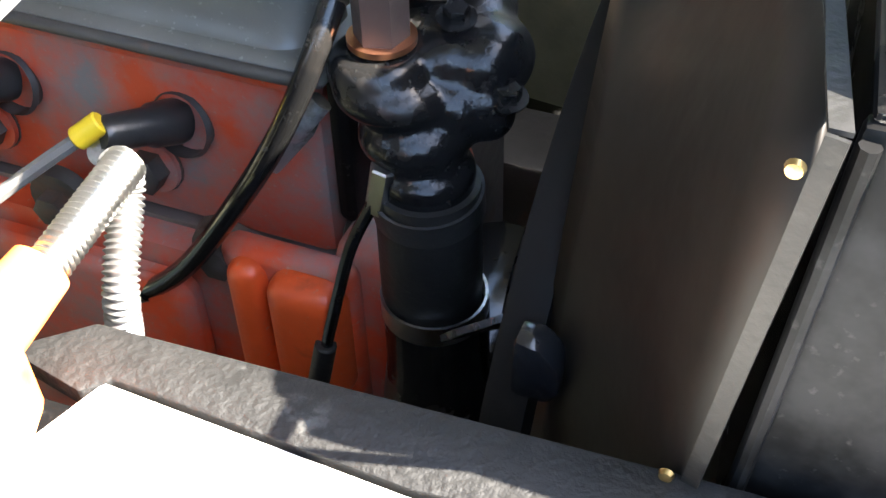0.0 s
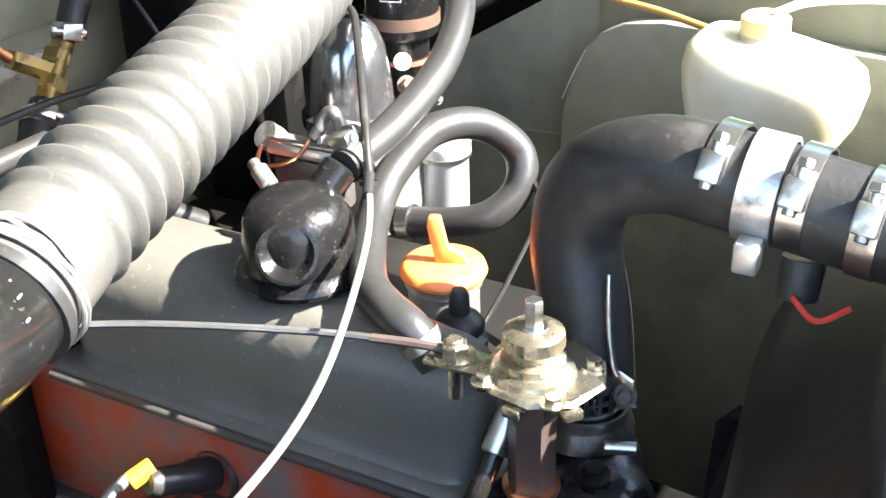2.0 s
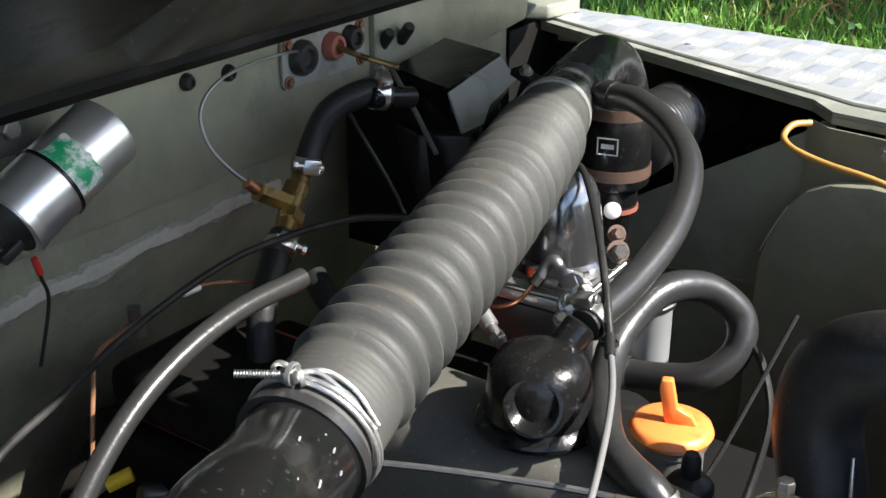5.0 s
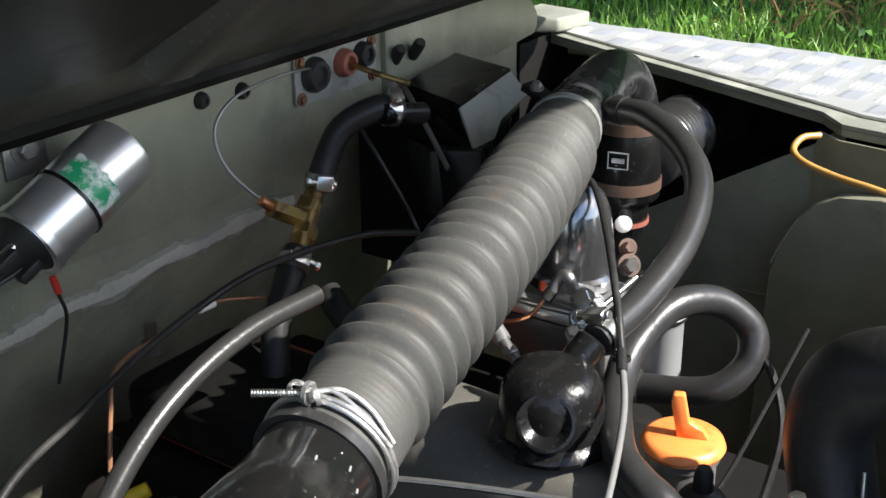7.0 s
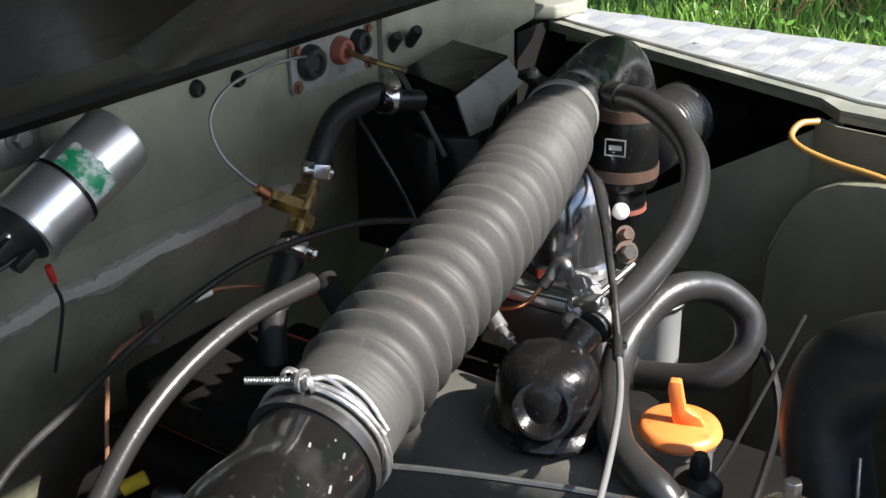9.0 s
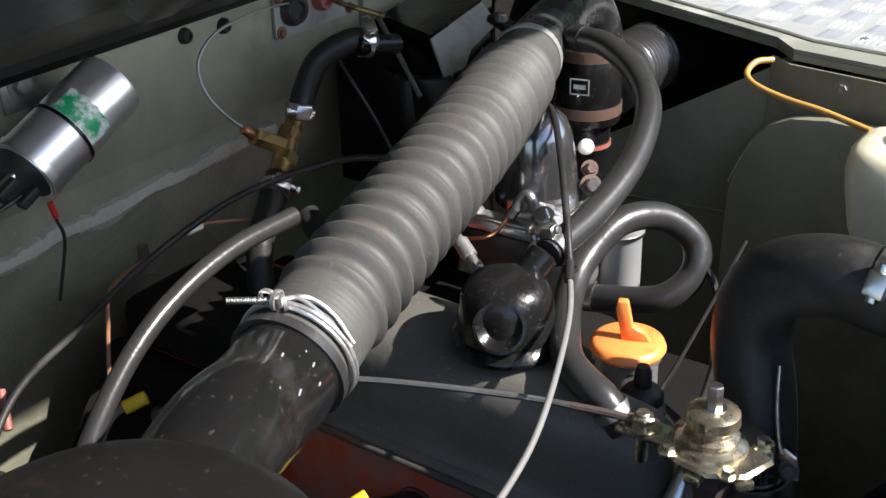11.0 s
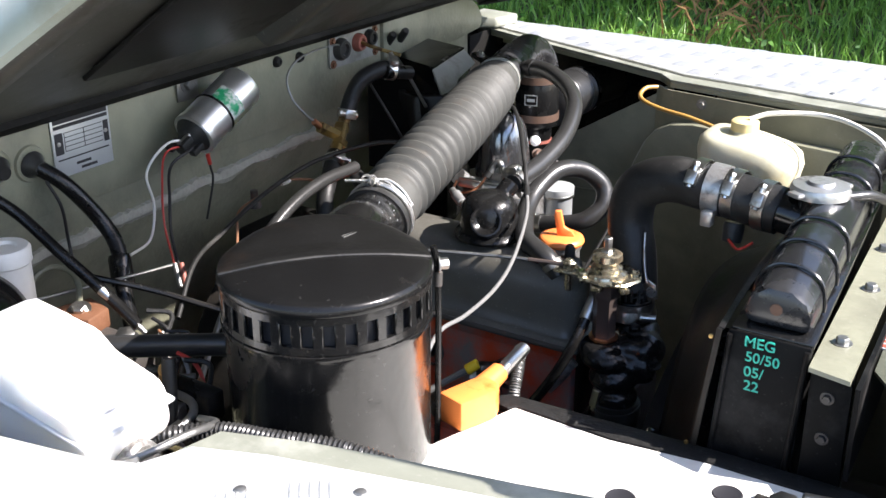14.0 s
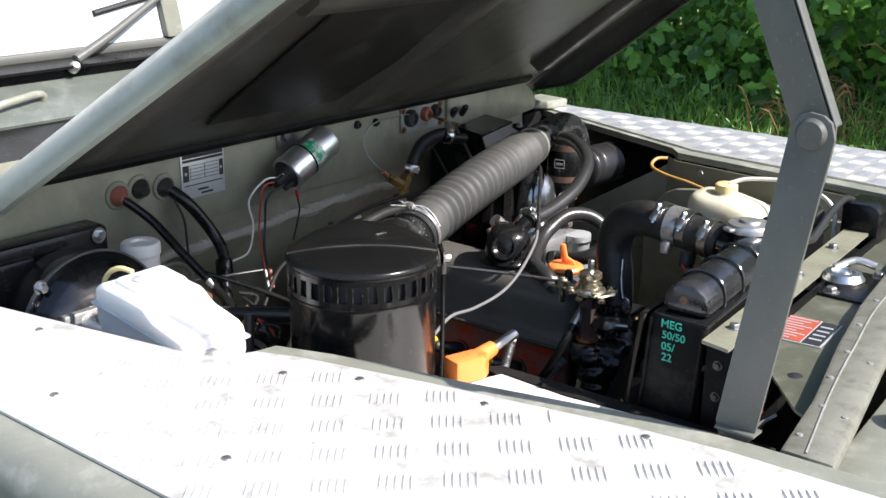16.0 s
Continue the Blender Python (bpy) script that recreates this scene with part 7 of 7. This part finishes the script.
for k in range(4):
    part("text_bar", box((0.013, -0.024 + k * 0.014, 0.0017), (0.027, -0.020 + k * 0.014, 0.0022), 0, lm), "plate", lab)
part("panel_hole", lathe([(0, 0.0006), (0.007, 0.0006), (0.008, 0.0)], pose(0.911, 0.293, 1.0432), 20), "ink", rp)
wl = thing("lamp_wiring", "loose lamp wires behind the radiator panel", "wiring")
part("red_wire", tube([(0.905, 0.23, 1.025), (0.892, 0.21, 1.0), (0.892, 0.20, 0.96), (0.91, 0.18, 0.92)], 0.0018, 10, 6), "redwire", wl)
part("grey_wire", tube([(0.92, 0.23, 1.025), (0.905, 0.21, 1.01), (0.90, 0.19, 0.97), (0.915, 0.175, 0.93)], 0.0018, 10, 6), "greywire", wl)

# grille in front of the panel
gr = thing("front_grille", "weathered grille panel and wire mesh at the vehicle's front", "grille", kind="structure")
part("grille_frame", prism([(1.012, 0.075), (1.075, 0.060), (1.03, 0.93), (0.955, 0.92)], "z", 0.62, 1.035, 0.003), "olive_pale", gr)
mesh = bmesh.new()
for k in range(26):
    y = 0.08 + k * 0.03
    tube([(1.085, y, 1.02), (1.085, y, 0.66)], 0.0018, 1, 6, mesh, smooth=False)
for k in range(13):
    z = 0.66 + k * 0.03
    tube([(1.087, 0.06, z), (1.087, 0.86, z)], 0.0018, 1, 6, mesh, smooth=False)
part("wire_mesh", mesh, "steel", gr)
part("lamp_socket", lathe([(0, 0), (0.022, 0), (0.024, 0.01), (0.018, 0.03), (0, 0.032)], aim((1.035, 0.275, 1.022), (1.05, 0.22, 1.2)), 20), "gloss", gr)

tagged(part("amber_tab", box((0.995, 0.231, 0.985), (1.008, 0.241, 1.020), 0.0015), "amber"), "amber plastic tab at the front corner", "tab")

# ---- wiper ----
wp = thing("wiper", "dark grey wiper arm resting on the windscreen", "wiper")
part("spindle", lathe([(0.009, 0), (0.008, 0.012), (0.005, 0.016), (0, 0.017)], aim((-0.245, 0.232, 1.246), (-0.12, 0.22, 1.31)), 20), "alloy", wp)
part("arm", tube([(-0.238, 0.235, 1.260), (-0.246, 0.31, 1.292), (-0.262, 0.41, 1.338), (-0.275, 0.50, 1.375)], lambda f, s: 0.008 - 0.004 * f, 8, 10), "grey", wp)
part("blade", tube([(-0.278, 0.30, 1.322), (-0.284, 0.46, 1.347), (-0.288, 0.62, 1.365)], 0.005, 8, 8), "rubber", wp)
hk = thing("windscreen_hinge", "olive windscreen hinge bracket on the scuttle", "hinge bracket")
part("bracket", tube([(-0.185, 0.05, 1.199), (-0.188, 0.06, 1.214), (-0.198, 0.12, 1.222), (-0.206, 0.15, 1.221), (-0.210, 0.155, 1.210)], 0.006, 8, 10), "olive_pale", hk)

# ---- front wheels, under the wings ----
for y in (-0.30, 1.20):
    wheel = thing("road_wheel", "black tyre on an olive steel wheel under the wing", "wheel", group="front wheels")
    wm = aim((0.55, y, 0.37), (0.55, y - 1 if y < 0 else y + 1, 0.37))
    tyre = [(0.20, -0.085), (0.30, -0.088), (0.345, -0.080), (0.365, -0.062), (0.368, 0.0), (0.365, 0.062), (0.345, 0.080), (0.30, 0.088), (0.20, 0.085), (0.20, -0.085)]
    part("tyre", lathe(tyre, wm, 48), "rubber", wheel)
    part("rim", lathe([(0, 0.02), (0.05, 0.02), (0.06, 0.03), (0.12, 0.035), (0.17, 0.0), (0.19, 0.03), (0.199, 0.07), (0.199, -0.07), (0, -0.07)], wm, 40), "olive", wheel)

# ---- clutter between reservoir and air cleaner ----
tagged(part("tangle_hose", tube([(0.19, 0.07, 1.0), (0.25, 0.10, 1.003), (0.31, 0.13, 1.008), (0.365, 0.16, 1.01)], 0.0105, 10, 16), "rubber_grey"), "black hose running to the air cleaner", "hose")
tagged(part("cream_wire", tube([(0.36, 0.0, 1.0), (0.375, 0.02, 0.98), (0.40, 0.04, 0.965)], 0.0028, 8, 8), "cap"), "yellowed wire below the reservoir", "wire")
cj = thing("cable_joint", "bright bullet connectors hanging by the air cleaner", "connector")
for k, (x, y, z) in enumerate(((0.352, 0.072, 1.0), (0.362, 0.066, 0.985), (0.378, 0.058, 0.965), (0.386, 0.05, 0.95))):
    part("bullet", rod((x, y, z), (x + 0.004 * (k % 2), y - 0.006, z - 0.014), 0.0032), "steel", cj)
for k in range(4):
    a = Vector((0.285 + 0.014 * k, 0.085 + 0.006 * k, 0.990))
    wire("harness_wire", "short dark wire in the harness by the air cleaner", [a, a + Vector((0.012, -0.004, -0.006)), a + Vector((0.022, -0.012, -0.020)), a + Vector((0.028, -0.016, -0.045))], 0.0022, ("rubber", "greywire", "rubber", "tan")[k])
tagged(part("rust_bracket", prism([(0.080, 0.125), (0.140, 0.140), (0.135, 0.172), (0.098, 0.180)], "z", 0.962, 0.984, 0.003), "rust"), "rusty bracket below the wiring loom", "bracket")
tagged(part("bright_screw", hexbolt((0.115, 0.151, 0.984), (0.3, -0.4, 1), 0.008, 0.008), "steel"), "bright screw head in the rusty bracket", "screw")
tagged(part("vent_pipe", tube([(0.060, 0.132, 0.985), (0.045, 0.152, 1.0), (0.045, 0.174, 1.006), (0.063, 0.184, 1.004), (0.086, 0.176, 0.998), (0.110, 0.156, 0.988)], 0.0034, 10, 10), "olive"), "olive vent pipe bent over the bracket", "pipe")
bpipe = thing("outlet_brake_pipe", "bent steel brake pipe leaving the reservoir's end", "brake pipe")
part("pipe", tube([(0.325, 0.045, 1.012), (0.349, 0.048, 1.011), (0.374, 0.046, 1.010), (0.388, 0.035, 1.009), (0.391, 0.019, 1.006), (0.389, 0.002, 1.002)], 0.0036, 10, 10), "dullsteel", bpipe)
part("union_nut", rod((0.391, 0.020, 1.006), (0.389, 0.004, 1.0025), 0.0062, 6), "steel", bpipe)
rw2 = random.Random(23)
for k in range(9):
    p = Vector((0.262 + 0.010 * k + rw2.uniform(-.006, .006), 0.128 - 0.006 * k + rw2.uniform(-.012, .012), 0.995 + rw2.uniform(-.02, .012)))
    q = Vector((rw2.uniform(-1, 1), rw2.uniform(-1, 0.2), rw2.uniform(-1.2, 0.1))).normalized()
    tagged(part("spade_terminal", rod(p, p + q * rw2.uniform(0.010, 0.020), rw2.uniform(0.0016, 0.0026), 8), ("steel", "plate", "whitewire", "dullsteel")[k % 4]), "small bright spade terminal in the harness", "terminal", group="harness terminals")
for k in range(7):
    p = Vector((0.215 + 0.016 * k, 0.150 - 0.008 * k, 1.006 + rw2.uniform(-.004, .006)))
    wire("loom_strand", "dark strand of the harness beside the air cleaner", [p, p + Vector((0.018, 0.004 + rw2.uniform(-.012, .012), -0.006)), p + Vector((0.032, -0.012 + rw2.uniform(-.012, .012), -0.022)), p + Vector((0.040, -0.018, -0.055))], rw2.uniform(0.0014, 0.0026), ("rubber", "rubber", "tan", "rubber", "greywire", "redwire", "rubber")[k])
tagged(part("white_sleeve", rod((0.205, 0.175, 0.972), (0.232, 0.155, 0.952), 0.0046), "whitewire"), "white sleeve on a cable", "sleeve")
